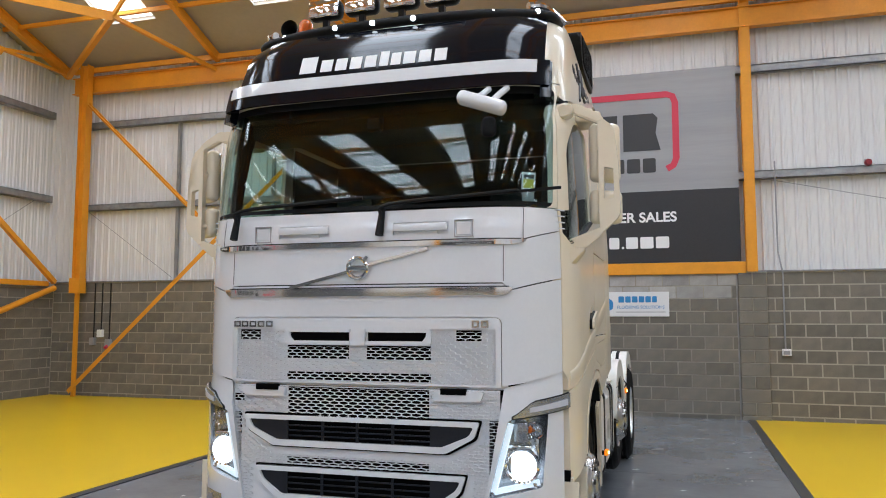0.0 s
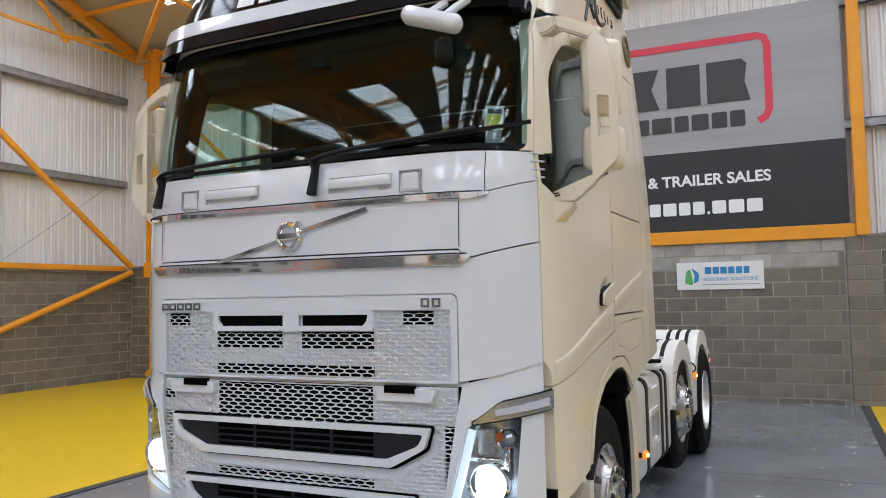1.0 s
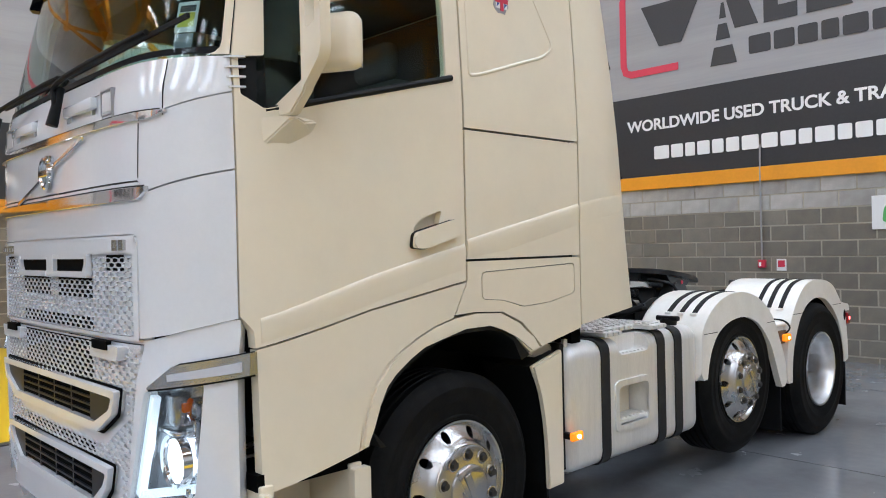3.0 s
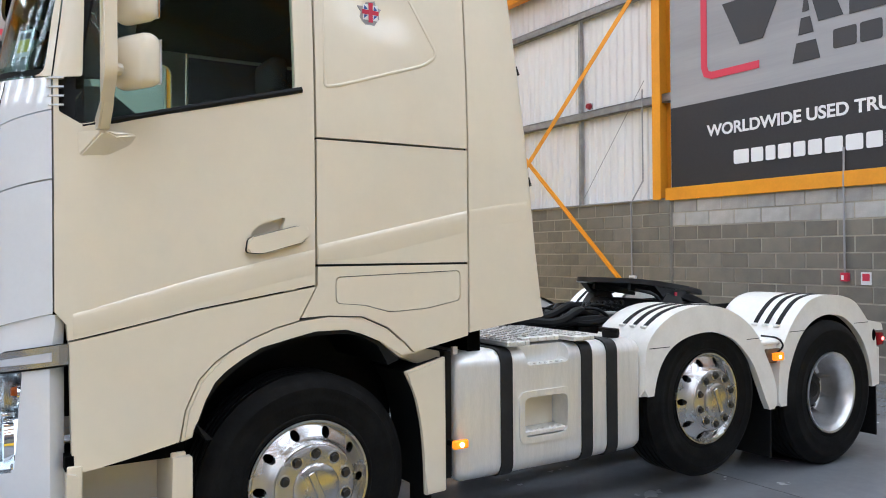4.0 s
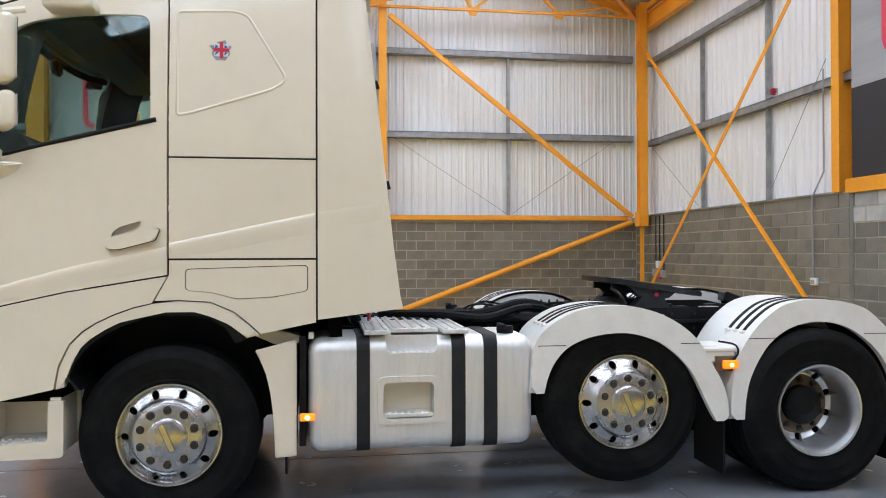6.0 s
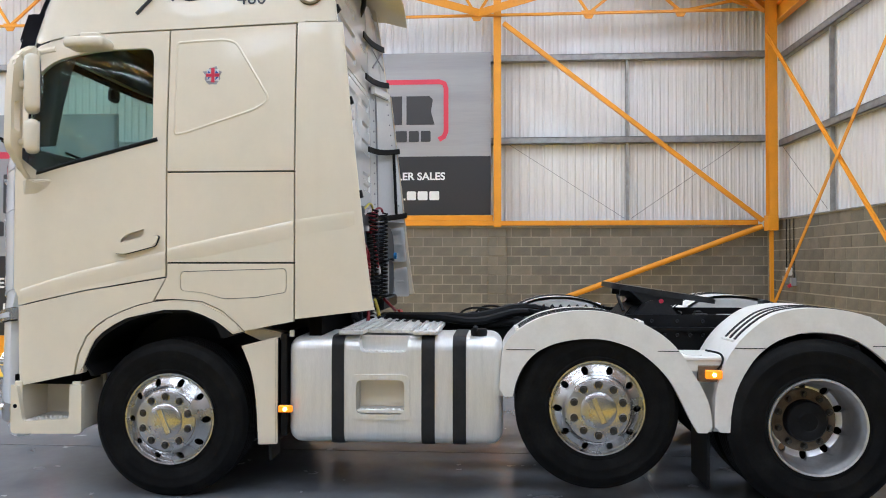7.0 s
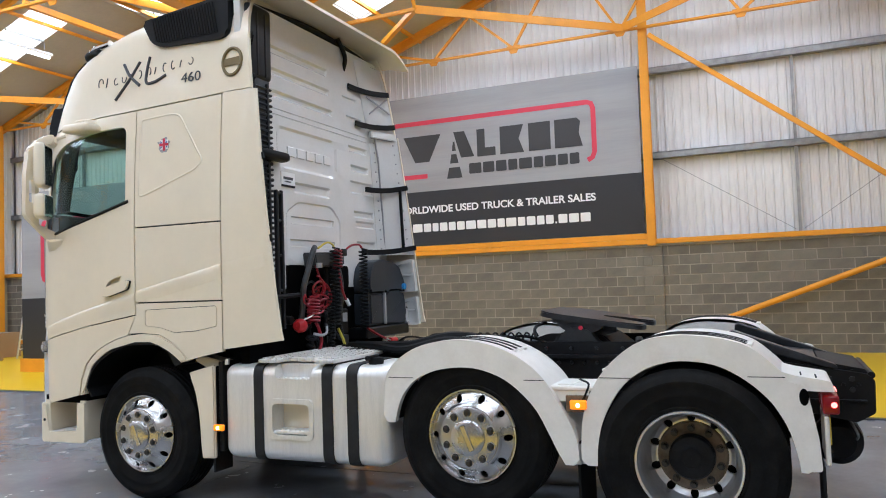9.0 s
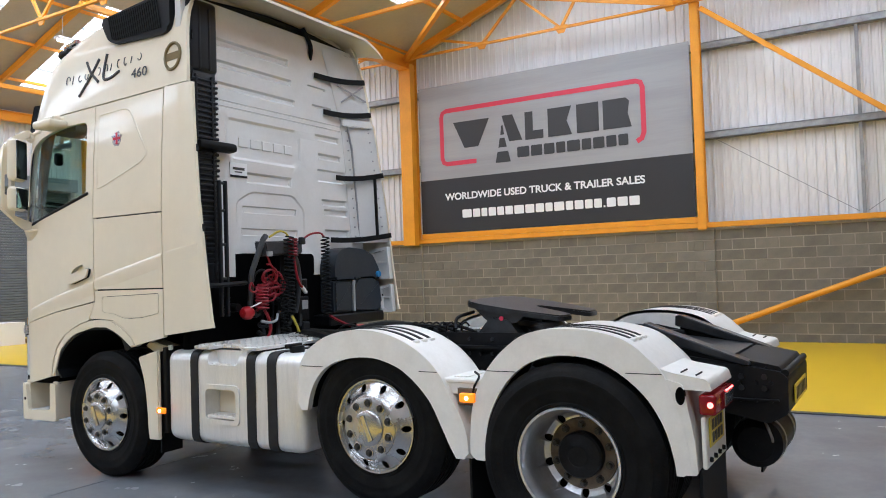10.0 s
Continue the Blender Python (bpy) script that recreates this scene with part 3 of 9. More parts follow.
# eaves beams, valley beam
bm = bmesh.new()
i_beam(bm, (-12.6, NORTH - 0.06, 6.74), (EAST, NORTH - 0.06, 6.74), 0.16, 0.36)
box(bm, -12.6, EAST, NORTH - 0.12, NORTH - 0.05, 7.02, 7.13)
tagged(part("beam_north_eaves", bm, ORANGE), "orange painted steel eaves beam", "beam", kind="structure")
bm = bmesh.new()
i_beam(bm, (-12.6, SOUTH + 0.14, 6.90), (EAST, SOUTH + 0.14, 6.90), 0.2, 0.30)
tagged(part("beam_south_eaves", bm, ORANGE), "orange painted steel eaves beam", "beam", kind="structure")
bm = bmesh.new()
i_beam(bm, (WEST, VALLEY, 6.98), (EAST, VALLEY, 6.98), 0.30, 0.42)
tagged(part("beam_valley", bm, ORANGE), "heavy orange valley beam under the roof", "beam", kind="structure")

# girts and posts of the sheeted walls
bm = bmesh.new()
for z in (4.04, 5.86):
    box(bm, -12.4, EAST, NORTH + 0.02, NORTH + 0.145, z - 0.065, z - 0.050)
    box(bm, -12.4, EAST, NORTH + 0.02, NORTH + 0.034, z - 0.065, z + 0.075)
    box(bm, -12.4, EAST, NORTH + 0.02, NORTH + 0.145, z + 0.060, z + 0.075)
tagged(part("girt_north", bm, GIRT), "grey galvanised wall rails across the cladding", "wall rail", kind="structure")
bm = bmesh.new()
for z in (4.28, 6.16):
    box(bm, WEST - 0.30, WEST - 0.14, SOUTH, NORTH, z - 0.08, z - 0.065)
    box(bm, WEST - 0.155, WEST - 0.14, SOUTH, NORTH, z - 0.08, z + 0.07)
    box(bm, WEST - 0.30, WEST - 0.14, SOUTH, NORTH, z + 0.055, z + 0.07)
tagged(part("girt_west", bm, GIRT), "grey galvanised wall rails across the cladding", "wall rail", kind="structure")
bm = bmesh.new()
for x in (-9.95, -7.70, -3.4, -1.1, 3.6, 5.9):
    box(bm, x - 0.027, x + 0.027, NORTH + 0.05, NORTH + 0.125, SILL_N, 5.85)
tagged(part("wall_post_north", bm, GIRT), "slim grey posts between the wall rails", "wall post", kind="structure")
bm = bmesh.new()
for y in (10.78, 4.3, -2.6, -9.2):
    box(bm, WEST - 0.27, WEST - 0.17, y - 0.030, y + 0.030, SILL_W, 6.2)
tagged(part("wall_post_west", bm, GIRT), "slim grey posts between the wall rails", "wall post", kind="structure")

# bracing of the north corner bay (a cross) and of the west corner bay
bm = bmesh.new()
bar(bm, (-11.95, NORTH - 0.36, 6.24), (-5.85, NORTH - 0.36, 0.73), 0.012, 0.085, (0, 1, 0))
bar(bm, (-11.95, NORTH - 0.36, 6.24), (-5.85, NORTH - 0.36, 0.73), 0.085, 0.012, (0, 1, 0))
tagged(part("brace_north", bm, ORANGE), "orange flat steel wall brace", "brace", "wall braces", "structure")
bm = bmesh.new()
bar(bm, (-12.15, NORTH - 0.40, 0.12), (-5.85, NORTH - 0.40, 5.76), 0.085, 0.012, (0, 1, 0))
tagged(part("brace_north", bm, ORANGE), "orange flat steel wall brace", "brace", "wall braces", "structure")
bm = bmesh.new()
bar(bm, (WEST + 0.18, 8.0, 6.86), (WEST + 0.18, 13.62, 2.42), 0.095, 0.095, (1, 0, 0))
tagged(part("brace_west", bm, ORANGE), "orange angle steel wall brace", "brace", "wall braces", "structure")
bm = tube([(WEST + 0.20, 13.6, 2.30), (WEST + 0.22, 9.3, 0.72), (WEST + 0.25, 7.5, 0.06)], 0.062, 12, smooth=False)
tagged(part("brace_west", bm, ORANGE), "orange tubular brace across the block wall", "brace", "wall braces", "structure")
bm = tube([(WEST + 0.20, -6.2, 2.3), (WEST + 0.22, -12.0, 0.1)], 0.062, 12, smooth=False)
tagged(part("brace_west", bm, ORANGE), "orange tubular brace across the block wall", "brace", "wall braces", "structure")
# thin tie wires crossing behind the steel
bm = bmesh.new()
for a, b in (((1.45, 3.98), (7.9, 2.5)), ((-12.2, 3.98), (-10.0, 2.5)), ((-6.1, 4.4), (-7.6, 2.5))):
    cyl(bm, (a[0], NORTH + 0.01, a[1]), (b[0], NORTH + 0.01, b[1]), 0.006, seg=6)
for a, b in (((8.1, 4.2), (10.7, 2.5)), ((13.3, 4.2), (10.85, 2.5))):
    cyl(bm, (WEST - 0.12, a[0], a[1]), (WEST - 0.12, b[0], b[1]), 0.006, seg=6)
tagged(part("tie_rod", bm, GIRT), "thin steel tie rods in front of the cladding", "tie rod", kind="structure")


def truss(name, x, y0, y1, nodes, label, heavy=1.0):
    """A roof truss across a bay: two rafters, a bottom chord, webs and gusset plates."""
    root = empty(name, label, "roof truss", "roof trusses", "structure", at=(x, y0, 7.0))
    mid = (y0 + y1) / 2
    top = EAVE + SLOPE * abs(mid - y0)
    for a, b in ((y0, mid), (y1, mid)):
        bm = bmesh.new()
        i_beam(bm, (x, a, EAVE - 0.10), (x, b, top - 0.10), 0.13 * heavy, 0.20 * heavy)
        part("rafter", bm, ORANGE, root)
    bm = bmesh.new()
    cz = 7.04
    bar(bm, (x, y0, cz), (x, y1, cz), 0.07, 0.05)
    part("bottom_chord", bm, ORANGE, root)
    n = len(nodes)
    for i, y in enumerate(nodes):
        bm = bmesh.new()
        prism([(y - 0.17, cz + 0.06), (y - 0.07, cz - 0.12), (y + 0.07, cz - 0.12), (y + 0.17, cz + 0.06)], "x", x - 0.01, x + 0.01, bm)
        part("gusset", bm, ORANGE, root)
        for dy in (-1, 1):
            yy = y + dy * abs(y1 - y0) / (2 * n + 1)
            if y0 < yy < y1 or y1 < yy < y0:
                zz = EAVE + SLOPE * min(abs(yy - y0), abs(y1 - yy)) - 0.16
                bm = bmesh.new()
                bar(bm, (x, y, cz), (x, yy, zz), 0.055, 0.055, (1, 0, 0))
                part("web", bm, ORANGE, root)
    return root


NODES_N = (2.92, 4.95, 7.40, 9.88, 11.88)
NODES_S = tuple(VALLEY - (y - VALLEY) for y in NODES_N)
for i, x in enumerate((-12.80,) + BAYS[1:]):
    truss("roof_truss", x, VALLEY, NORTH, NODES_N, "orange lattice roof truss under the pitched roof", 1.0)
    truss("roof_truss", x, VALLEY, SOUTH, NODES_S, "orange lattice roof truss under the pitched roof", 1.0)
# rafters between the trusses, purlins
bm = bmesh.new()
for x in (-9.0, -2.25, 4.7, 11.6):
    for a, b in ((NORTH, RIDGE_N), (VALLEY, RIDGE_N), (VALLEY, RIDGE_S), (SOUTH, RIDGE_S)):
        bar(bm, (x, a, EAVE - 0.09), (x, b, roof_z(b) - 0.09), 0.10, 0.16)
tagged(part("roof_rafter", bm, ORANGE), "slim orange rafters between the trusses", "rafter", kind="structure")
bm = bmesh.new()
for y in (12.35, 10.6, 8.9, 5.8, 4.1, 2.4, -0.95, -2.7, -4.4, -7.3, -9.1, -10.8):
    bar(bm, (WEST - 0.2, y, roof_z(y) - 0.045), (EAST, y, roof_z(y) - 0.045), 0.06, 0.08)
tagged(part("roof_purlin", bm, ORANGE), "thin orange purlins under the roof lining", "purlin", kind="structure")
# level wind bracing at the west gable
bm = bmesh.new()
for s, r, e in ((1, (7.46, 11.36), NORTH - 0.1), (-1, (7.46, 3.95), VALLEY)):
    n0 = (-9.62, r[1], 7.12)
    bar(bm, (WEST + 0.2, r[0], 7.10), n0, 0.02, 0.17)
    bar(bm, n0, (-12.75, e, 7.0), 0.10, 0.10)
    bar(bm, n0, (-9.0, e, 6.80), 0.07, 0.07)
    bar(bm, n0, (-9.0, r[1], roof_z(r[1]) - 0.1), 0.06, 0.06)
tagged(part("wind_brace", bm, ORANGE), "orange level wind bracing under the roof", "brace", kind="structure")
bm = bmesh.new()
for s, r, e in ((1, (-5.95, -2.3), VALLEY), (-1, (-5.95, -9.6), SOUTH)):
    n0 = (-9.62, r[1], 7.12)
    bar(bm, (WEST + 0.2, r[0], 7.10), n0, 0.02, 0.17)
    bar(bm, n0, (-12.75, e, 7.0), 0.10, 0.10)
    bar(bm, n0, (-5.8, r[1] , 7.12), 0.09, 0.12)
tagged(part("wind_brace", bm, ORANGE), "orange level wind bracing under the roof", "brace", kind="structure")


# ---- banners ----
def banner(label, o, right, w, h, split, stand=False):
    """A silver and black printed banner; o is its lower left corner, right the way its text runs. Its face looks along right x up."""
    root = empty("banner", label, "banner", "printed banners", at=o)
    up = Vector((0, 0, 1))
    r = Vector(right)
    out = r.cross(up)
    M = frame_pose(o, r, up)

    def flat(pts, d0, d1):
        bm = prism(pts, "z", d0, d1)
        bm.transform(M)
        return bm

    def rect(a, b, c, d, d0, d1):
        return flat([(a, c), (b, c), (b, d), (a, d)], d0, d1)
    # slightly uneven vinyl sheet
    def sheet(z0, z1, name, mat):
        bm = bmesh.new()
        nx, nz = 34, 12
        rows = []
        for j in range(nz + 1):
            row = []
            for i in range(nx + 1):
                x, z = w * i / nx, z0 + (z1 - z0) * j / nz
                d = 0.004 * math.sin(x * 2.1 + 1.3 * z) * math.sin(z * 1.1 + 0.4) + 0.002 * math.sin(9 * x + 0.7 * z)
                row.append(bm.verts.new(M @ Vector((x, z, d))))
            rows.append(row)
        for j in range(nz):
            for i in range(nx):
                bm.faces.new((rows[j][i], rows[j][i + 1], rows[j + 1][i + 1], rows[j + 1][i]))
        r2 = bmesh.ops.extrude_face_region(bm, geom=bm.faces[:])
        bmesh.ops.translate(bm, vec=-out * 0.012, verts=[g for g in r2["geom"] if isinstance(g, bmesh.types.BMVert)])
        return part(name, bm, mat, root)
    sheet(split, h, "upper_field", BANNERGREY)
    sheet(0.0, split, "lower_field", BANNERBLACK)
    k = w / 6.75
    d0, d1 = 0.004, 0.010

    def px(x):
        return x * k
    # red rounded frame, open at lower left of centre and lower right
    pts = [Vector((px(x), y)) for x, y in ((1.62, split + 0.37), (0.80, split + 0.37), (0.70, split + 0.41), (0.66, split + 0.52), (0.66, split + 1.54), (0.70, split + 1.65), (0.80, split + 1.69),
                                          (5.60, split + 1.69), (5.70, split + 1.65), (5.74, split + 1.54), (5.74, split + 0.56), (5.69, split + 0.44), (5.58, split + 0.38))]
    t = 0.055
    left, rightp = [], []
    for i, p in enumerate(pts):
        d = (pts[min(i + 1, len(pts) - 1)] - pts[max(i - 1, 0)]).normalized()
        n = Vector((-d.y, d.x)) * t
        left.append(tuple(p + n)), rightp.append(tuple(p - n))
    bm = flat(left + rightp[::-1], d0, d1)
    part("red_frame", bm, BANNERRED, root)
    # the maker's mark as plain blocks
    z0, z1 = split + 0.72, split + 1.37
    for a in ([(1.00, z1), (1.30, z0), (1.68, z0), (2.00, z1)],
              [(2.52, z0 + 0.02), (2.86, z0 + 0.02), (2.62, z1), (2.34, z1)],
              [(2.94, z0), (3.40, z0), (3.40, z0 + 0.20), (3.14, z0 + 0.2), (3.14, z1), (2.94, z1)],
              [(3.52, z0), (4.10, z0), (3.98, z0 + 0.33), (4.10, z1), (3.52, z1)],
              [(4.22, z0), (4.74, z0), (4.74, z1), (4.22, z1)],
              [(4.84, z0), (5.48, z0), (5.40, z0 + 0.3), (5.44, z1 - 0.08), (5.36, z1), (4.84, z1)]):
        part("mark_block", flat([(px(x), z) for x, z in a], d0, d1), BANNERDARK, root)
    for a in ([(2.14, split + 0.26), (2.54, split + 0.26), (2.48, split + 0.52), (2.20, split + 0.52)],
              [(2.23, split + 0.62), (2.45, split + 0.62), (2.40, split + 0.84), (2.27, split + 0.84)],
              [(2.29, split + 0.92), (2.39, split + 0.92), (2.36, split + 1.14), (2.32, split + 1.14)]):
        part("road_mark", flat([(px(x), z) for x, z in a], d0, d1), BANNERDARK, root)
    x = 2.72
    for wd in (0.36, 0.33, 0.31, 0.27, 0.36, 0.27, 0.31, 0.28, 0.27):
        a = rounded([(px(x), split + 0.33), (px(x + wd - 0.05), split + 0.33), (px(x + wd - 0.05), split + 0.58), (px(x), split + 0.58)], 0.03, 2)
        part("mark_bar", flat(a, d0, d1), BANNERDARK, root)
        x += wd - 0.005
    # the trade line in words, the web address as bars
    words("WORLDWIDE USED TRUCK & TRAILER SALES", 0.235, M @ Matrix.Translation((px(0.70), split - 0.53, d0)), BANNERTEXT, root, "trade_line", 0.003, 0.006, px(5.02))
    x = 1.18
    for wd in (0.30, 0.24, 0.20, 0.24, 0.22, 0.24, 0.29, 0.27, 0.25, 0.22, 0.29, 0.22, 0.25, 0.22, 0.22, 0.08, 0.25, 0.27, 0.27):
        a = rounded([(px(x), split - 0.99), (px(x + wd - 0.045), split - 0.99), (px(x + wd - 0.045), split - 0.79), (px(x), split - 0.79)], 0.025, 2)
        bb = flat(a, d0, d1) if wd > 0.1 else rect(px(x), px(x + 0.04), split - 0.99, split - 0.95, d0, d1)
        part("address_bar", bb, BANNERTEXT, root)
        x += wd - 0.005
    if stand:
        bm = rect(-0.06, w + 0.06, -0.30, 0.0, -0.12, 0.02)
        part("base_board", bm, ORANGE, root)
        for q in (0.0, w * 0.33, w * 0.66, w):
            for nm, a, b, t, u in (("support_post", (q, -0.3, -0.08), (q, h, -0.08), 0.06, out), ("support_foot", (q, -0.27, -0.9), (q, -0.27, -0.12), 0.06, up), ("support_strut", (q, -0.24, -0.9), (q, h * 0.6, -0.11), 0.05, r)):
                bm = bmesh.new()
                bar(bm, M @ Vector(a), M @ Vector(b), t, t, u)
                part(nm, bm, GIRT, root)
    return root


banner("large silver and black printed banner with red frame on the cladding", (-5.52, NORTH - 0.01, 2.60), (1, 0, 0), 6.62, 3.34, 1.24)
banner("silver and black printed banner with red frame on the gable wall", (WEST + 0.05, 0.97, 2.58), (0, 1, 0), 6.74, 3.68, 1.33)
banner("silver and black printed banner standing on an orange base board", (-8.0, -5.25, 0.30), (0, 1, 0), 6.74, 3.70, 1.33, True)
banner("silver and black printed banner with red frame on the far wall", (1.05, SOUTH + 0.30, 2.60), (-1, 0, 0), 6.62, 3.34, 1.24)
banner("silver and black printed banner with red frame on the east gable", (EAST - 0.05, 7.72, 2.58), (0, -1, 0), 6.74, 3.68, 1.33)
bm = bmesh.new()
box(bm, -5.62, 1.17, NORTH - 0.05, NORTH - 0.015, 2.395, 2.595, 0.006)
tagged(part("trim_banner_north", bm, ORANGE), "orange board under the banner", "trim board", kind="structure")
bm = bmesh.new()
box(bm, WEST + 0.02, WEST + 0.06, 0.95, 7.76, 2.45, 2.575, 0.006)
tagged(part("trim_banner_west", bm, ORANGE), "orange board under the banner", "trim board", kind="structure")

# small sign on the block wall
sign = empty("flooring_sign", "white flooring contractor sign screwed to the block wall", "sign", at=(-1.33, NORTH - 0.02, 1.68))
part("board", B(-1.33, -0.07, NORTH - 0.022, NORTH - 0.004, 1.685, 2.105, 0.003), PAPER, sign)
fp = frame_pose((-1.33, NORTH - 0.024, 1.685), (1, 0, 0), (0, 0, 1))
x = 0.42
for wd in (0.115, 0.11, 0.115, 0.11, 0.11, 0.10):
    bm = prism(rounded([(x, 0.24), (x + wd - 0.02, 0.24), (x + wd - 0.02, 0.345), (x, 0.345)], 0.012, 2), "z", 0, 0.003)
    bm.transform(fp)
    part("name_bar", bm, TEALMARK, sign)
    x += wd
words("FLOORING SOLUTIONS", 0.075, fp @ Matrix.Translation((0.40, 0.135, 0)), TEALMARK, sign, "lettering", 0.002, 0.0, 0.78)
bm = prism([(0.38, 0.07), (1.20, 0.07), (1.20, 0.082), (0.38, 0.082)], "z", 0, 0.002)
bm.transform(fp)
part("small_print_bar", bm, CONDUIT, sign)
for pts, mt in (([(0.12, 0.10), (0.24, 0.07), (0.24, 0.14), (0.20, 0.33), (0.14, 0.27)], GREENMARK), ([(0.22, 0.34), (0.33, 0.26), (0.33, 0.14), (0.25, 0.09), (0.27, 0.22)], TEALMARK)):
    bm = prism(rounded(pts, 0.03, 3), "z", 0, 0.003)
    bm.transform(fp)
    part("logo_leaf", bm, mt, sign)


# electrical conduits, sockets
def socket_run(label, x, top, turn, bottom, red=False):
    root = empty("wall_socket", label, "wall socket", "wall sockets", at=(x, NORTH - 0.02, bottom))
    y = NORTH - 0.035
    part("conduit", tube([(turn, y, top), (turn, y, 2.75), (x, y - 0.01, 2.40), (x, y, bottom + 0.05)], 0.013, 8, smooth=False), CONDUIT, root)
    part("box", B(x - 0.05, x + (0.085 if not red else 0.05), NORTH - 0.06, NORTH - 0.003, bottom - 0.05, bottom + 0.06, 0.006), PAPER if not red else REDMARK, root)
    part("socket_face", B(x - 0.035, x + (0.065 if not red else 0.0), NORTH - 0.066, NORTH - 0.059, bottom - 0.03, bottom + 0.03, 0.003), CONDUIT if not red else PAPER, root)
    return root


socket_run("grey conduit running down to a white wall socket", 1.72, 4.25, 1.66, 1.10)
socket_run("grey conduit running down to a white wall socket", -6.36, 4.25, -6.10, 1.14)
socket_run("grey conduit running down to a red alarm point", -2.72, 2.9, -2.72, 1.25, True)
asg = empty("alarm_sign", "small white and red alarm sign beside the call point", "sign", at=(-2.46, NORTH - 0.01, 1.2))
part("board", B(-2.53, -2.40, NORTH - 0.012, NORTH - 0.004, 1.16, 1.32), PAPER, asg)
part("symbol", B(-2.51, -2.42, NORTH - 0.014, NORTH - 0.0119, 1.21, 1.30), REDMARK, asg)
root = empty("wall_socket", "three cables dropping to grey switch boxes in the corner", "wall socket", "wall sockets", at=(-12.1, NORTH - 0.02, 1.2))
for i, (x, z) in enumerate(((-11.87, 1.18), (-11.68, 1.35), (-11.47, 1.15))):
    part("cable", tube([(x, NORTH - 0.03, 2.4), (x, NORTH - 0.03, z)], 0.012, 6, smooth=False), BLACK, root)
    part("switch_box", B(x - 0.06, x + 0.06, NORTH - 0.10, NORTH - 0.004, z - 0.10, z + 0.06, 0.008), CONDUIT if i != 1 else PAPER, root)
part("socket_cap", C((-11.47, NORTH - 0.15, 1.03), (-11.47, NORTH - 0.06, 1.08), 0.035), REDMARK, root)
for x, z, yy in ((-7.35, 4.18, NORTH - 0.02), (3.05, 4.15, NORTH - 0.02)):
    rb = empty("alarm_bell", "small red alarm bell on the wall rail", "alarm bell", at=(x, yy, z))
    part("dome", C((x, yy - 0.06, z), (x, yy, z), 0.045, 0.060), REDPIPE, rb)
    part("back_plate", B(x - 0.05, x + 0.05, yy - 0.01, yy + 0.03, z - 0.05, z + 0.05), CONDUIT, rb)


import functools

# ---- the truck: a tractor unit heading towards -y ----
XC = -1.735                      # centre line
truck = empty("tractor_unit", "cream and white three-axle lorry tractor unit parked on the grey floor", "truck", at=(XC, 7.6, 0))
SETBACK = ((0, 0), (0.35, 0.004), (0.55, 0.012), (0.68, 0.032), (0.77, 0.072), (0.845, 0.135), (0.905, 0.210), (0.95, 0.295), (0.98, 0.395), (0.995, 0.52), (1.0, 0.68))
CAB = ((0.66, 1.235, 4.36), (1.30, 1.235, 4.355), (1.90, 1.235, 4.355), (2.20, 1.235, 4.365), (2.31, 1.232, 4.39), (2.55, 1.222, 4.445), (2.80, 1.207, 4.51), (3.05, 1.190, 4.58),
       (3.18, 1.178, 4.615), (3.30, 1.165, 4.655), (3.45, 1.150, 4.72), (3.58, 1.130, 4.82), (3.70, 1.100, 4.98), (3.79, 1.060, 5.18), (3.87, 1.000, 5.45), (3.93, 0.930, 5.85), (3.965, 0.840, 6.2))
CAB_REAR = 6.60


def interp(rows, z):
    if z <= rows[0][0]:
        return rows[0][1:]
    for a, b in zip(rows, rows[1:]):
        if z <= b[0]:
            t = (z - a[0]) / (b[0] - a[0])
            return tuple(p + (q - p) * t for p, q in zip(a[1:], b[1:]))
    return rows[-1][1:]


def corner(z):
    """How far the cab's front corner is drawn out along its length at height z."""
    return interp(((2.25, 1.0), (2.85, 0.62), (3.50, 0.62), (3.80, 1.0)), z)[0]


def half_outline(w, yf, rear, n=5, k=None):
    """From the front centre round the corner to the rear, as (dx, y)."""
    k = min(1.0, (rear - yf) / 1.1) if k is None else k
    p = smooth_path([(f * w, yf + s * k, 0) for f, s in SETBACK], n)
    return [(v.x, v.y) for v in p] + [(w, rear)]


class Plan:
    """The cab's plan at one height, to be walked by length u from the front centre (u < 0: the right-hand side)."""

    def __init__(self, z, off=0.0):
        w, yf = interp(CAB, z)
        self.p = half_outline(w + off, yf - off, CAB_REAR, 5, corner(z))
        self.c = [0.0]
        for a, b in zip(self.p, self.p[1:]):
            self.c.append(self.c[-1] + math.dist(a, b))

    def at(self, u):
        s, u = (1 if u >= 0 else -1), abs(u)
        for i in range(len(self.p) - 1):
            if u <= self.c[i + 1] or i == len(self.p) - 2:
                t = (u - self.c[i]) / (self.c[i + 1] - self.c[i])
                a, b = self.p[i], self.p[i + 1]
                return (XC + s * (a[0] + (b[0] - a[0]) * t), a[1] + (b[1] - a[1]) * t)


@functools.lru_cache(None)
def outline_at(z):
    w, yf = interp(CAB, z)
    return half_outline(w, yf, CAB_REAR, 5, corner(z))


def front_y(z, dx):
    p = outline_at(z)
    dx = abs(dx)
    for a, b in zip(p, p[1:]):
        if dx <= b[0] and b[0] > a[0]:
            return a[1] + (b[1] - a[1]) * (dx - a[0]) / (b[0] - a[0])
    return p[-1][1]


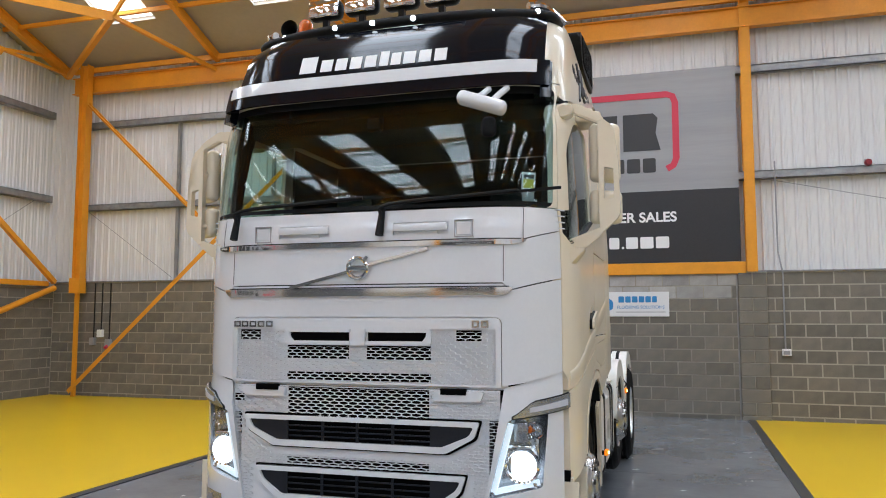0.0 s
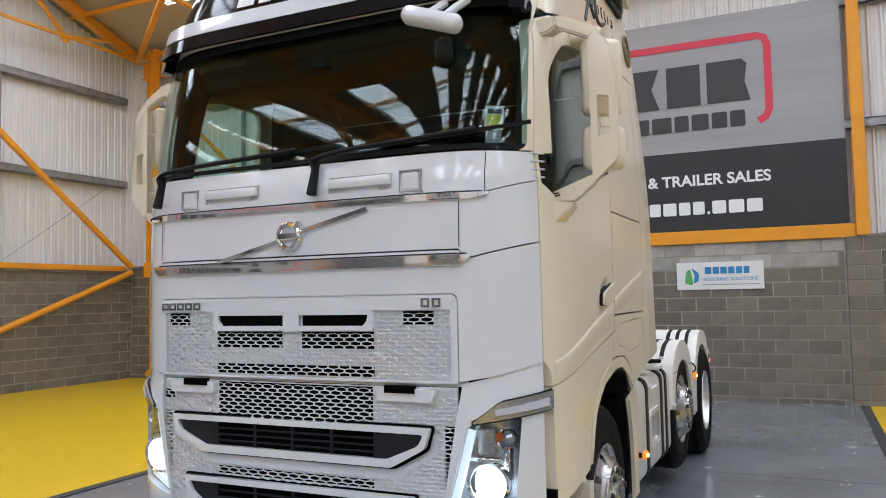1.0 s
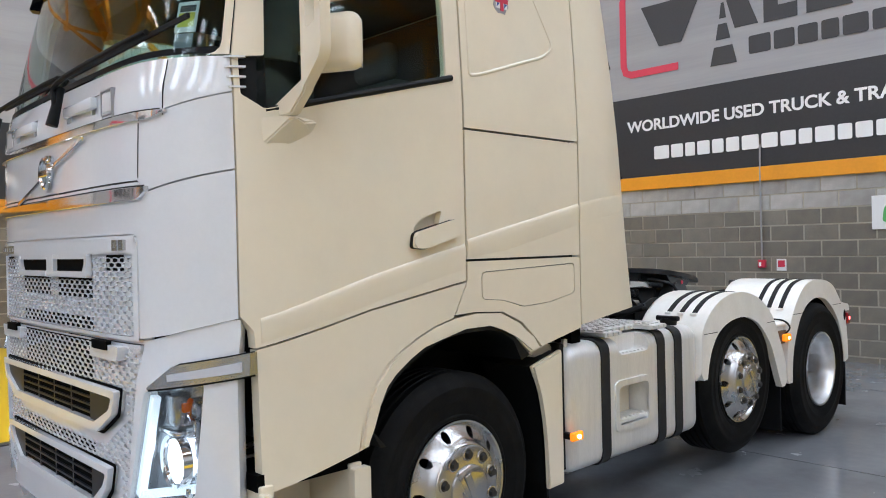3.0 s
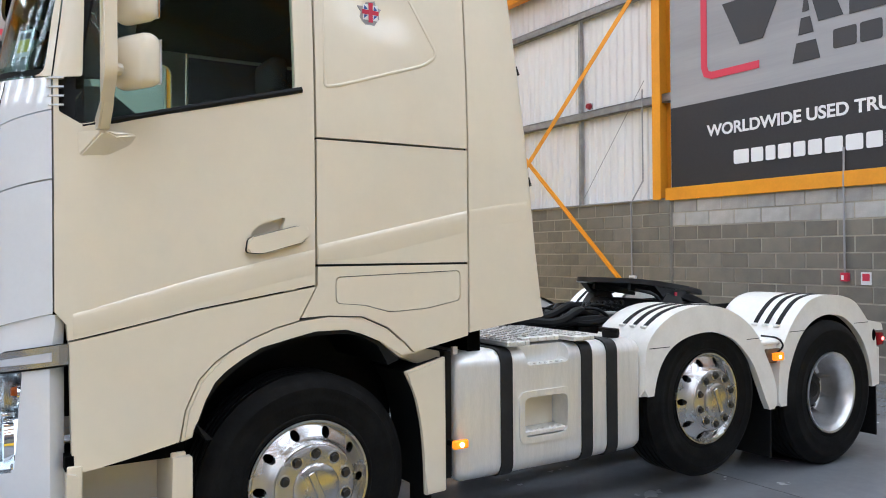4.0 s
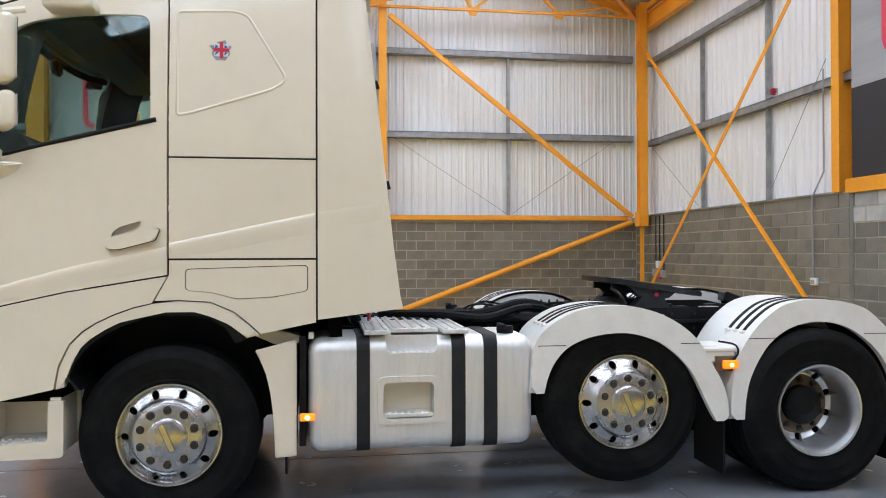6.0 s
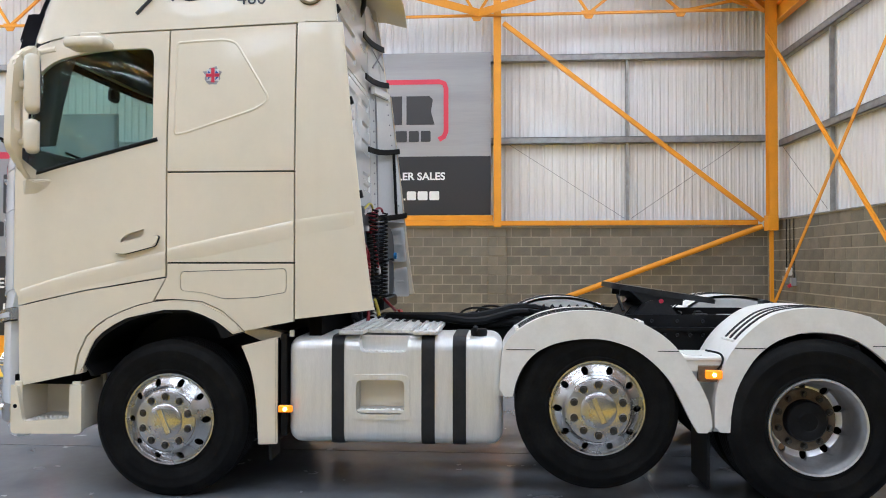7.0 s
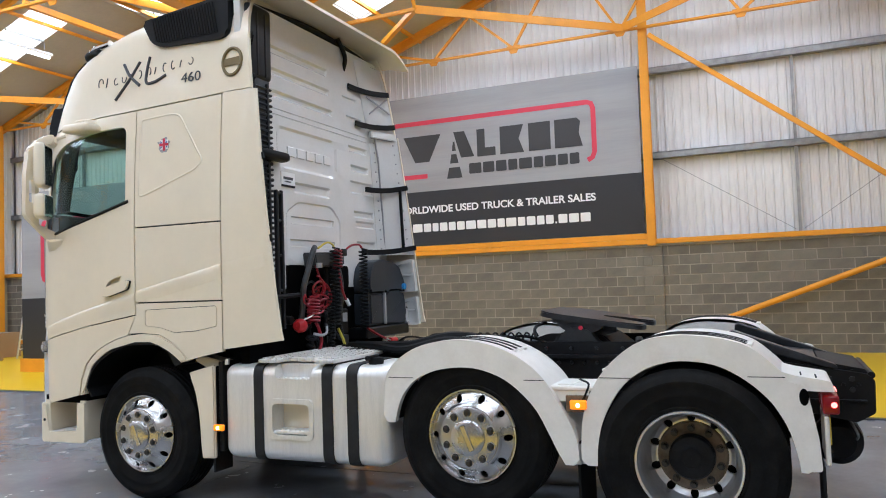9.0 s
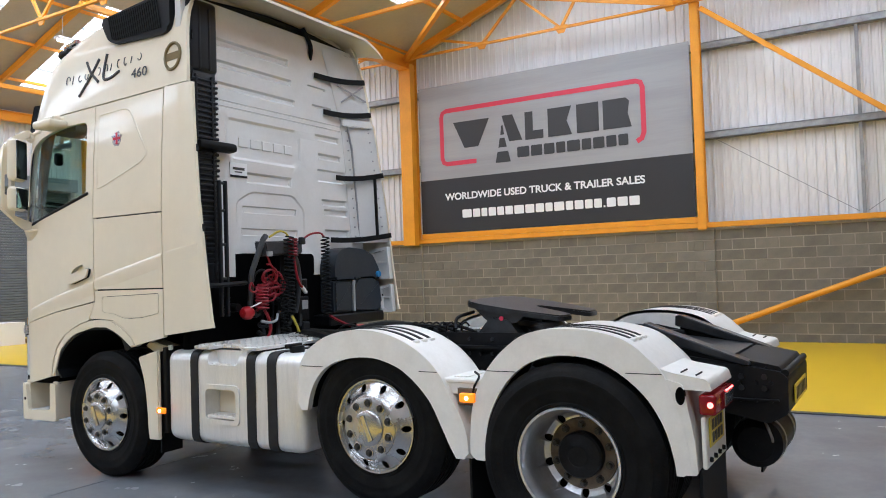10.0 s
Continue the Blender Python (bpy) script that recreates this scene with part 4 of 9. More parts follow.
def plate(z0, z1, u0, u1, out0, out1, nu=24, nz=2, bm=None, zfun=None):
    """A curved plate that follows the cab's skin: heights z0 to z1, lengths u0 to u1, from out0 to out1 metres off the skin."""
    bm = bm or bmesh.new()
    g = []
    for o in (out0, out1):
        rows = []
        for j in range(nz + 1):
            row = []
            for i in range(nu + 1):
                u = u0 + (u1 - u0) * i / nu
                a, b = (z0, z1) if zfun is None else zfun(u)
                z = a + (b - a) * j / nz
                x, y = Plan(z, o).at(u)
                row.append(bm.verts.new((x, y, z)))
            rows.append(row)
        g.append(rows)
    for k, rows in enumerate(g):
        for j in range(nz):
            for i in range(nu):
                f = (rows[j][i], rows[j][i + 1], rows[j + 1][i + 1], rows[j + 1][i])
                bm.faces.new(f if k else f[::-1])
    a, b = g
    for i in range(nu):
        bm.faces.new((a[0][i], a[0][i + 1], b[0][i + 1], b[0][i]))
        bm.faces.new((a[nz][i], a[nz][i + 1], b[nz][i + 1], b[nz][i]))
    for j in range(nz):
        bm.faces.new((a[j][0], a[j + 1][0], b[j + 1][0], b[j][0]))
        bm.faces.new((a[j][nu], a[j + 1][nu], b[j + 1][nu], b[j][nu]))
    return bm


def shell(off_out, off_in, z_bottom=0.66):
    """The cab's closed skin between two offsets, open below."""
    bm = bmesh.new()
    zs = [z_bottom + 0.04 * k for k in range(int((3.965 - z_bottom) / 0.04))] + [3.965]
    rings = []
    for o in (off_out, off_in):
        rr = []
        for z in zs:
            w, yf = interp(CAB, z)
            h = half_outline(w + o, yf - o, CAB_REAR + o, 4, min(corner(z), (CAB_REAR - yf) / 0.9))
            pts = [(-dx, y) for dx, y in h[::-1][:-1]] + h
            zz = z + (o if z > 3.9 else 0)
            rr.append([bm.verts.new((XC + dx, y, zz)) for dx, y in pts])
        rings.append(rr)
    for rr in rings:
        for a, b in zip(rr, rr[1:]):
            n = len(a)
            for i in range(n):
                bm.faces.new((a[i], a[(i + 1) % n], b[(i + 1) % n], b[i]))
        bm.faces.new(rr[-1])
    a, b = rings[0][0], rings[1][0]
    n = len(a)
    for i in range(n):
        bm.faces.new((a[i], a[(i + 1) % n], b[(i + 1) % n], b[i]))
    return bm


SHELL = finish(shell(0.0, -0.035), 0)
GLASS_SHELL = finish(shell(-0.010, -0.016), 0)


def from_shell(*steps, src=None):
    bm = bmesh.new()
    bm.from_mesh(src or SHELL)
    return carve(bm, *steps)


def sides(name, poly, mat, holes=(), label="", parent=None, src=None):
    """The same panel out of the left and the right skin."""
    out = []
    for s in (1, -1):
        a, b = (XC + 0.55, XC + 1.5) if s > 0 else (XC - 1.5, XC - 0.55)
        steps = [("INTERSECT", prism(poly, "x", a, b))] + [("DIFFERENCE", prism(h, "x", a - 0.1, b + 0.1)) for h in holes]
        out.append(part(name, from_shell(*steps, src=src), mat, parent or truck, label))
    return out


G = 0.0055
ARCH_OUT = [(5.085, 0.60), (5.088, 0.81), (5.11, 0.94), (5.167, 1.062), (5.235, 1.132), (5.304, 1.178), (5.40, 1.225), (5.51, 1.266), (5.625, 1.293), (5.761, 1.306), (5.943, 1.294), (6.079, 1.233), (6.169, 1.157), (6.225, 1.102)]
ARCH_IN = [(5.14, 0.60), (5.142, 0.82), (5.15, 0.89), (5.185, 0.98), (5.235, 1.045), (5.282, 1.089), (5.36, 1.14), (5.442, 1.181), (5.579, 1.224), (5.693, 1.236), (5.853, 1.236), (5.943, 1.221), (6.034, 1.167), (6.147, 1.079)]
WINDOW = rounded([(4.722, 2.118), (5.61, 2.338), (5.60, 2.955), (5.20, 2.945), (4.90, 2.875), (4.74, 2.72), (4.728, 2.312), (4.645, 2.306), (4.645, 2.168)], [0.01, 0.04, 0.07, 0.2, 0.1, 0.12, 0.01, 0.01, 0.01], 5)
ROOF_LINE = [(4.56, 2.90), (4.70, 2.955), (4.80, 2.995), (5.0, 3.04), (5.30, 3.06), (5.70, 3.072), (6.49, 3.10), (6.70, 3.11)]

# doors
door_poly = [(4.627, 1.372), (4.668, 1.318), (4.672, 1.256), (5.164, 1.364), (5.705 - G, 1.451)] + [(5.705 - G, 3.072 - G), (5.30, 3.06 - G), (5.0, 3.04 - G), (4.80, 2.995 - G), (4.73, 2.96), (4.70, 2.90), (4.665, 2.62), (4.627, 2.31)]
HANDLE_CUP = rounded([(5.395, 1.655), (5.40, 1.695), (5.445, 1.728), (5.56, 1.762), (5.545, 1.72), (5.535, 1.665)], 0.018, 3)
doors = sides("door", door_poly, CREAM, [WINDOW, HANDLE_CUP], "cream painted cab door with creased lower edge")
for d, s in zip(doors, (1, -1)):
    a, b = (XC + 0.8, XC + 1.5) if s > 0 else (XC - 1.5, XC - 0.8)
    big = rounded([(4.70, 2.09), (5.635, 2.32), (5.625, 2.98), (5.20, 2.97), (4.88, 2.90), (4.715, 2.72)], 0.05, 4)
    pane = part("window", from_shell(("INTERSECT", prism(big, "x", a, b)), src=GLASS_SHELL), GLASS, d, "tinted side window glass")
    pane.visible_shadow = False
    part("window_seal", from_shell(("INTERSECT", prism([(4.63, 2.15), (4.735, 2.105), (4.735, 2.33), (4.63, 2.32)], "x", a, b)), src=GLASS_SHELL), SEAM, d, "black rubber filler ahead of the window")
    xo = XC + s * 1.232
    # black seal below the glass
    part("window_seal", tube([(XC + s * 1.19, 4.73, 2.112), (XC + s * 1.222, 4.85, 2.140), (XC + s * 1.232, 5.2, 2.232), (XC + s * 1.230, 5.64, 2.346)], 0.014, 8, smooth=False), SEAM, d, "black rubber window seal")
    # door handle in its hollow
    hb = prism(rounded([(5.37, 1.602), (5.44, 1.597), (5.64, 1.650), (5.664, 1.716), (5.61, 1.722), (5.38, 1.664)], 0.018, 4), "x", xo - 0.01 * s, xo + 0.036 * s)
    bmesh.ops.bevel(hb, geom=[e for e in hb.edges if all(abs(v.co.x - (xo + 0.036 * s)) < 1e-4 for v in e.verts)], offset=0.008, segments=3, affect="EDGES")
    part("door_handle", hb, CREAM, d, "cream pull handle")
    part("handle_gap", prism(rounded([(5.3685, 1.5995), (5.44, 1.5938), (5.642, 1.6472), (5.6665, 1.717), (5.61, 1.7225), (5.3785, 1.6645)], 0.018, 4), "x", xo - 0.012 * s, xo + 0.021 * s), SEAM, d)
    part("handle_hollow", B(xo - s * 0.040, xo - s * 0.034, 5.36, 5.69, 1.63, 1.82), CREAM, d)

sides("door_skirt", [(4.676, 1.249), (5.164, 1.356), (5.702, 1.442), (5.616, 1.290)] + ARCH_OUT[7:1:-1] + [(5.085, 0.81), (4.71, 0.73), (4.685, 0.76)], CREAM, label="cream lower side panel ahead of the wheel")
# rounded crease along the door and rear panels
for s in (1, -1):
    def side_dx(z, y):
        for a, b in zip(outline_at(z), outline_at(z)[1:]):
            if a[1] <= y <= b[1]:
                return a[0] + (b[0] - a[0]) * (y - a[1]) / max(1e-6, b[1] - a[1])
        return 1.235
    for pts in ([(4.690, 1.363), (4.72, 1.372), (4.80, 1.395), (4.90, 1.425), (5.05, 1.466), (5.2, 1.505), (5.45, 1.562), (5.697, 1.614)], [(5.713, 1.634), (6.1, 1.718), (6.542, 1.812)], [(6.560, 1.818), (6.75, 1.848), (6.94, 1.876)]):
        bm = bmesh.new()
        n = len(pts)
        rows = []
        for i, (y, z) in enumerate(pts):
            k = (0.2 if y > 6.9 else 0.45) if y > 6.55 else (0.6 if y < 4.71 else 1.0)
            rows.append([bm.verts.new((XC + s * (side_dx(1.5, y) - 0.0005 + o * k), y, max(z + dz, 1.255 + (y - 4.627) * 0.19 if y < 5.7 else 0))) for dz, o in ((0.004, -0.004), (0.0, 0.0005), (-0.008, 0.0045), (-0.020, 0.0065), (-0.045, 0.0062), (-0.085, 0.0035), (-0.125, -0.001), (-0.125, -0.01), (0.004, -0.01))])
        for a, b in zip(rows, rows[1:]):
            for j in range(9):
                bm.faces.new((a[j], a[(j + 1) % 9], b[(j + 1) % 9], b[j]))
        bm.faces.new(rows[0]), bm.faces.new(rows[-1][::-1])
        if pts[0][0] > 5.7 and pts[0][0] < 6.5:
            for r_ in rows:
                for v in r_:
                    v.co.z = max(v.co.z, 1.552)
        part("crease", bm, CREAM, truck, smooth=60)
    # moulded line of the sleeper panel
    loop = rounded([(5.755, 2.375), (5.82, 2.385), (6.30, 2.54), (6.38, 2.60), (6.15, 2.98), (6.07, 3.00), (5.755, 2.985)], [0.02, 0.03, 0.05, 0.06, 0.06, 0.06, 0.03], 4)
    w0 = 1.2335
    bm = tube([(XC + s * (interp(CAB, z)[0] - 0.006), y, z) for y, z in loop], 0.0105, 12, smooth=False, closed=True)
    part("panel_moulding", bm, CREAM, truck)
# sleeper panels
sides("sleeper_panel", [(5.705 + G, 2.13 + G), (6.545, 2.13 + G), (6.545, 3.10 - G), (5.705 + G, 3.072 - G)], CREAM, label="cream sleeper side panel")
sides("locker_door", [(5.705 + G, 1.54 + G), (6.545, 1.54 + G), (6.545, 2.13 - G), (5.705 + G, 2.13 - G)], CREAM, label="cream locker door below the sleeper")
FLAP = rounded([(5.80, 1.485), (6.50, 1.505), (6.50, 1.35), (6.30, 1.315), (6.09, 1.305), (5.95, 1.345), (5.80, 1.36)], 0.025, 3)
FLAP_IN = [(6.15 + (y - 6.15) * 0.985, 1.40 + (z - 1.40) * 0.955) for y, z in FLAP]
sides("lower_side_panel", [(5.712, 1.452), (5.712, 1.54 - G), (6.545, 1.54 - G), (6.545, 1.165), (6.225, 1.102)] + ARCH_OUT[12:8:-1] + [(5.632, 1.302)], CREAM, [FLAP], "cream lower side panel above the wheel")
sides("service_flap", FLAP_IN, CREAM, label="cream service flap")

# the roof, cut below along the door tops
roof_poly = [(4.2, 3.105), (4.80, 3.105), (4.757, 3.022), (4.80, 3.003), (5.0, 3.045), (5.30, 3.065), (5.70, 3.077), (6.49, 3.105), (6.7, 3.112), (6.7, 4.2), (4.2, 4.2)]
part("roof", from_shell(("INTERSECT", prism(roof_poly, "x", XC - 2, XC + 2))), CREAM, truck, "tall cream cab roof")

# front bands: each a curved plate of the skin, left and right corners with the front
for nm, z0, z1, mat, lab in (("grille_band", 1.288, 1.865, WHITE, "white front band round the grille"), ("emblem_band", 1.872, 2.088, WHITE, "white band with the maker's badge"), ("wiper_panel", 2.094, 2.305, WHITE, "white panel below the windscreen")):
    lo, hi = {"grille_band": (0, 0.037), "emblem_band": (0.037, 0.090), "wiper_panel": (0.090, 0)}[nm]
    edge = [(-1.3, lo * 1.45), (-0.88, 0), (0.88, 0), (1.3, lo * 1.45)], [(1.3, hi * 1.45), (0.88, 0), (-0.88, 0), (-1.3, hi * 1.45)]
    if nm == "grille_band":     # its lower edge sweeps up towards the doors
        edge = ([(-1.3, 0.125), (-1.10, 0.058), (-0.98, 0.024), (-0.86, 0.006), (0.86, 0.006), (0.98, 0.024), (1.10, 0.058), (1.3, 0.125)], [(1.3, 0.068), (0.90, -0.040), (0.86, 0), (-0.86, 0), (-0.90, -0.040), (-1.3, 0.068)])
    if nm == "emblem_band":
        edge = ([(-1.3, 0.068), (-0.90, -0.040), (-0.86, 0), (0.86, 0), (0.90, -0.040), (1.3, 0.068)], edge[1])
    cutter = prism([(XC + x, z0 + d) for x, d in edge[0]] + [(XC + x, z1 + d) for x, d in edge[1]], "y", 4.0, 4.621)
    steps = [("INTERSECT", cutter)]
    if nm == "grille_band":
        steps.append(("DIFFERENCE", prism(rounded([(XC - 0.855, 1.2), (XC + 0.855, 1.2), (XC + 0.855, 1.677), (XC - 0.855, 1.677)], [0, 0, 0.035, 0.035], 4), "y", 4.0, 4.6)))
    if nm == "wiper_panel":
        for c in (-0.37, 0.38):
            steps.append(("DIFFERENCE", prism([(XC + c - 0.17, 2.155), (XC + c + 0.17, 2.155), (XC + c + 0.17, 2.23), (XC + c - 0.17, 2.23)], "y", 4.0, 4.385)))
    part(nm, from_shell(*steps), mat, truck, lab)
# vertical seams on the bands
for s in (1, -1):
    for z0, z1, u in ((1.88, 2.08, 0.865), (2.10, 2.30, 0.98)):
        part("seam", plate(z0, z1, s * u, s * (u + 0.004), -0.004, 0.0012, 1, 4), SEAM, truck)
    # small gills behind the upper corner
    for k in range(4):
        z = 2.190 + 0.036 * k
        part("gill", prism([(XC + s * 1.12, 4.600), (XC + s * 1.150, 4.612), (XC + s * 1.178, 4.662), (XC + s * 1.165, 4.664), (XC + s * 1.12, 4.625)], "z", z, z + 0.007), WHITE, truck)
# A pillars and the frame round the windscreen
SCREEN = [(XC - 1.118, 2.309), (XC + 1.118, 2.309), (XC + 1.114, 3.07), (XC - 1.114, 3.07)]
SCREEN = rounded(SCREEN, 0.05, 4)
part("windscreen_frame", from_shell(("INTERSECT", prism([(4.0, 2.312), (4.621, 2.312), (4.659, 2.62), (4.694, 2.90), (4.722, 2.96), (4.757, 3.03), (4.80, 3.10), (4.0, 3.10)], "x", XC - 2, XC + 2)), ("DIFFERENCE", prism(SCREEN, "y", 4.0, 4.85))), CREAM, truck, "cream windscreen pillars")


def screen_glass(n=72, m=28):
    """The bowed pane: nearly flat in the middle, drawn back at its ends, leaning back upward."""
    bm = bmesh.new()
    sheets = []
    for o in (0.0, 0.006):
        rows = []
        for j in range(m + 1):
            z = 2.292 + 0.796 * j / m
            w = 1.222 - 0.0567 * (z - 2.31)
            yf = 4.40 + 0.225 * (z - 2.31) + 0.043 * (z - 2.31) ** 2
            k = (0.62 + 0.38 * max(0.0, (2.85 - z) / 0.6) ** 1.3) / 0.65
            rows.append([bm.verts.new((XC + x, yf + k * (0.02 * (x / w) ** 2 + 0.26 * (x / w) ** 8) + o, z)) for x in (1.14 * (2 * i / n - 1) for i in range(n + 1))])
        sheets.append(rows)
    for rows in sheets:
        for a, b in zip(rows, rows[1:]):
            for i in range(n):
                bm.faces.new((a[i], a[i + 1], b[i + 1], b[i]))
    rim = [[r[0][i] for i in range(n + 1)] + [r[j][n] for j in range(1, m + 1)] + [r[m][i] for i in range(n - 1, -1, -1)] + [r[j][0] for j in range(m - 1, 0, -1)] for r in sheets]
    for i in range(len(rim[0])):
        q = (i + 1) % len(rim[0])
        bm.faces.new((rim[0][i], rim[0][q], rim[1][q], rim[1][i]))
    return bm


ws = part("windscreen", screen_glass(), SCREENGLASS, truck, "wide tinted windscreen with roof lights mirrored in it")
ws.visible_shadow = False
part("windscreen_border", plate(2.318, 2.342, -1.28, 1.28, -0.008, -0.004, 40, 2), SEAM, ws)
part("windscreen_border", plate(3.02, 3.10, -1.22, 1.22, -0.008, -0.004, 40, 2), SEAM, ws)
for s in (1, -1):
    part("windscreen_border", plate(2.33, 3.06, s * 1.19, s * 1.30, -0.008, -0.004, 8, 8), SEAM, ws)
    part("pillar_trim", plate(2.32, 3.06, s * 1.09, s * 1.36, -0.075, -0.055, 8, 8), INTERIOR, ws, "dark trim inside the windscreen pillar")
part("sticker", plate(2.405, 2.52, 0.960, 1.045, -0.019, -0.017, 3, 2), PAPER, ws, "white and yellow tax sticker")
part("sticker", plate(2.425, 2.478, 0.970, 1.036, -0.0167, -0.0160, 3, 2), LABELYELLOW, ws)
part("sticker", plate(2.482, 2.506, 0.972, 1.036, -0.0166, -0.0160, 3, 2), DARKMARK, ws)
part("permit_pouch", plate(2.335, 2.40, 0.968, 1.040, -0.0185, -0.017, 3, 2), CONDUIT, ws, "clear permit pouch on the windscreen")

# chrome strips, badge and slash
def chrome_strip(z0, z1, u0, u1, depth, taper):
    """A flat polished strip with rounded edges along the cab's front, drawn narrower at both ends."""
    bm = bmesh.new()
    rows = []
    n = 48
    profile = ((-1.0, 0.0), (-0.94, 0.75), (-0.86, 1.0), (0.0, 1.02), (0.86, 1.0), (0.94, 0.75), (1.0, 0.0))
    for i in range(n + 1):
        u = u0 + (u1 - u0) * i / n
        k = min(1.0, (u1 - u) / taper + 0.35, (u - u0) / taper + 0.45)
        zc, h = z0 + (z1 - z0) * (0.5 + 0.5 * (1 - k)), (z1 - z0) / 2 * k
        row = []
        for f, d in profile:
            x, y = Plan((z0 + z1) / 2, 0.001 + depth * d).at(u)
            row.append(bm.verts.new((x, y, zc + h * f)))
        rows.append(row)
    m = len(profile) - 1
    for a, b in zip(rows, rows[1:]):
        for j in range(m):
            bm.faces.new((a[j], b[j], b[j + 1], a[j + 1]))
        bm.faces.new((a[m], b[m], b[0], a[0]))
    bm.faces.new(rows[0]), bm.faces.new(rows[-1][::-1])
    return bm


part("chrome_strip", chrome_strip(2.086, 2.120, -1.02, 1.00, 0.012, 0.10), CHROME, truck, "narrow chrome strip", smooth=20)
part("chrome_strip", chrome_strip(1.796, 1.848, -0.92, 0.92, 0.014, 0.07), CHROME, truck, "wide chrome strip", smooth=20)
for z, u in ((2.1205, 0.97), (1.8485, 0.90)):
    part("strip_gap", plate(z, z + 0.005, -u, u, -0.004, 0.0025, 32, 1), SEAM, truck)
for p0, p1 in (((XC - 0.45, 4.351, 1.852), (XC - 0.06, 4.346, 1.945)), ((XC + 0.06, 4.346, 1.985), (XC + 0.43, 4.351, 2.072))):
    sb = bmesh.new()
    bar(sb, p0, p1, 0.019, 0.012, (0, 1, 0))
    bmesh.ops.bevel(sb, geom=sb.edges[:], offset=0.003, segments=2, affect="EDGES")
    part("slash_bar", sb, CHROME, truck, "chrome diagonal bar across the front")
tmp = tube([(XC + 0.060 * math.cos(2 * math.pi * k / 24), 4.338, 1.965 + 0.060 * math.sin(2 * math.pi * k / 24)) for k in range(24)], 0.013, 8, smooth=False, closed=True)
em = part("badge_ring", tmp, CHROME, truck, "round chrome badge")
part("badge_bar", B(XC - 0.062, XC + 0.062, 4.325, 4.345, 1.95, 1.98, 0.004), CHROME, em)
ar = bmesh.new()
bar(ar, (XC + 0.04, 4.338, 2.005), (XC + 0.066, 4.338, 2.03), 0.02, 0.03, (0, 1, 0))
part("badge_arrow", ar, CHROME, em)
# maker's marks as plain bars
for x0, n, step, wd, h in ((-2.575, 5, 0.058, 0.047, 0.036), (-1.045, 2, 0.052, 0.042, 0.040)):
    for i in range(n):
        x = x0 + step * i
        y = front_y(1.5, x + wd / 2 - XC) - 0.012
        part("front_mark", ring_strip([(x, 1.618), (x + wd, 1.618), (x + wd, 1.618 + h), (x, 1.618 + h)], [(x + 0.011, 1.627), (x + wd - 0.011, 1.627), (x + wd - 0.011, 1.609 + h), (x + 0.011, 1.609 + h)], "y", y, y + 0.012), CHROME, truck)


# honeycomb grille
def honeycomb(bm, x0, x1, z0, z1, cw=0.060, ch=0.0240, off=0.0075, keep=lambda x, z: True):
    """Long hexagon cells as raised rims that follow the cab's front."""
    hexa = [(0, 0.5), (0.5, 0.25), (0.5, -0.25), (0, -0.5), (-0.5, -0.25), (-0.5, 0.25)]
    j = 0
    z = z0 + ch / 2
    while z < z1 - ch * 0.3:
        x = x0 + (cw / 2 if j % 2 else 0) + cw / 2
        while x < x1 - cw * 0.3:
            if keep(x, z):
                rings = []
                for kx, kz, y_off in ((1.0, 1.0, 0.0), (1.0, 1.0, off), (0.895, 0.79, off), (0.87, 0.74, 0.0)):
                    ring = []
                    for hx, hz in hexa:
                        px, pz = x + hx * cw * kx, z + hz * ch * kz
                        ring.append(bm.verts.new((px, front_y(1.5, px - XC) + 0.011 - y_off, pz)))
                    rings.append(ring)
                for a, b in zip(rings, rings[1:]):
                    for i in range(6):
                        bm.faces.new((a[i], a[(i + 1) % 6], b[(i + 1) % 6], b[i]))
            x += cw
        z += ch * 0.75
        j += 1
    return bm


def curved_panel(x0, x1, z0, z1, y_off, thick, n=24, bm=None):
    """A plate across the front at y_off behind the skin."""
    bm = bm or bmesh.new()
    rows = []
    for i in range(n + 1):
        x = x0 + (x1 - x0) * i / n
        y = front_y(1.5, x - XC) + y_off
        rows.append([bm.verts.new((x, y, z0)), bm.verts.new((x, y, z1)), bm.verts.new((x, y + thick, z1)), bm.verts.new((x, y + thick, z0))])
    for a, b in zip(rows, rows[1:]):
        for k in range(4):
            bm.faces.new((a[k], b[k], b[(k + 1) % 4], a[(k + 1) % 4]))
    bm.faces.new(rows[0]), bm.faces.new(rows[-1][::-1])
    return bm


GX0, GX1 = XC - 0.851, XC + 0.851
grille = part("grille_panel", curved_panel(GX0 + 0.012, GX1 - 0.012, 1.290, 1.664, 0.0125, 0.012), WHITE, truck, "white honeycomb grille panel")
part("grille_backing", curved_panel(GX0 - 0.03, GX1 + 0.03, 1.27, 1.72, 0.026, 0.008), WHITE, grille)
part("grille_rim", curved_panel(GX0 + 0.02, GX1 - 0.02, 1.648, 1.673, -0.003, 0.02), WHITE, grille)
part("grille_rim", curved_panel(GX0, GX1, 1.607, 1.6485, -0.003, 0.02), WHITE, grille)
for s in (1, -1):
    part("grille_rim", curved_panel(XC + s * 0.851, XC + s * 0.822, 1.290, 1.607, -0.003, 0.02, 2), WHITE, grille)
    part("rim_corner", prism(rounded([(XC + s * 0.825, 1.647), (XC + s * 0.851, 1.647), (XC + s * 0.846, 1.662), (XC + s * 0.825, 1.673)], 0.006, 2), "y", front_y(1.5, 0.838) - 0.004, front_y(1.5, 0.838) + 0.016), WHITE, grille)
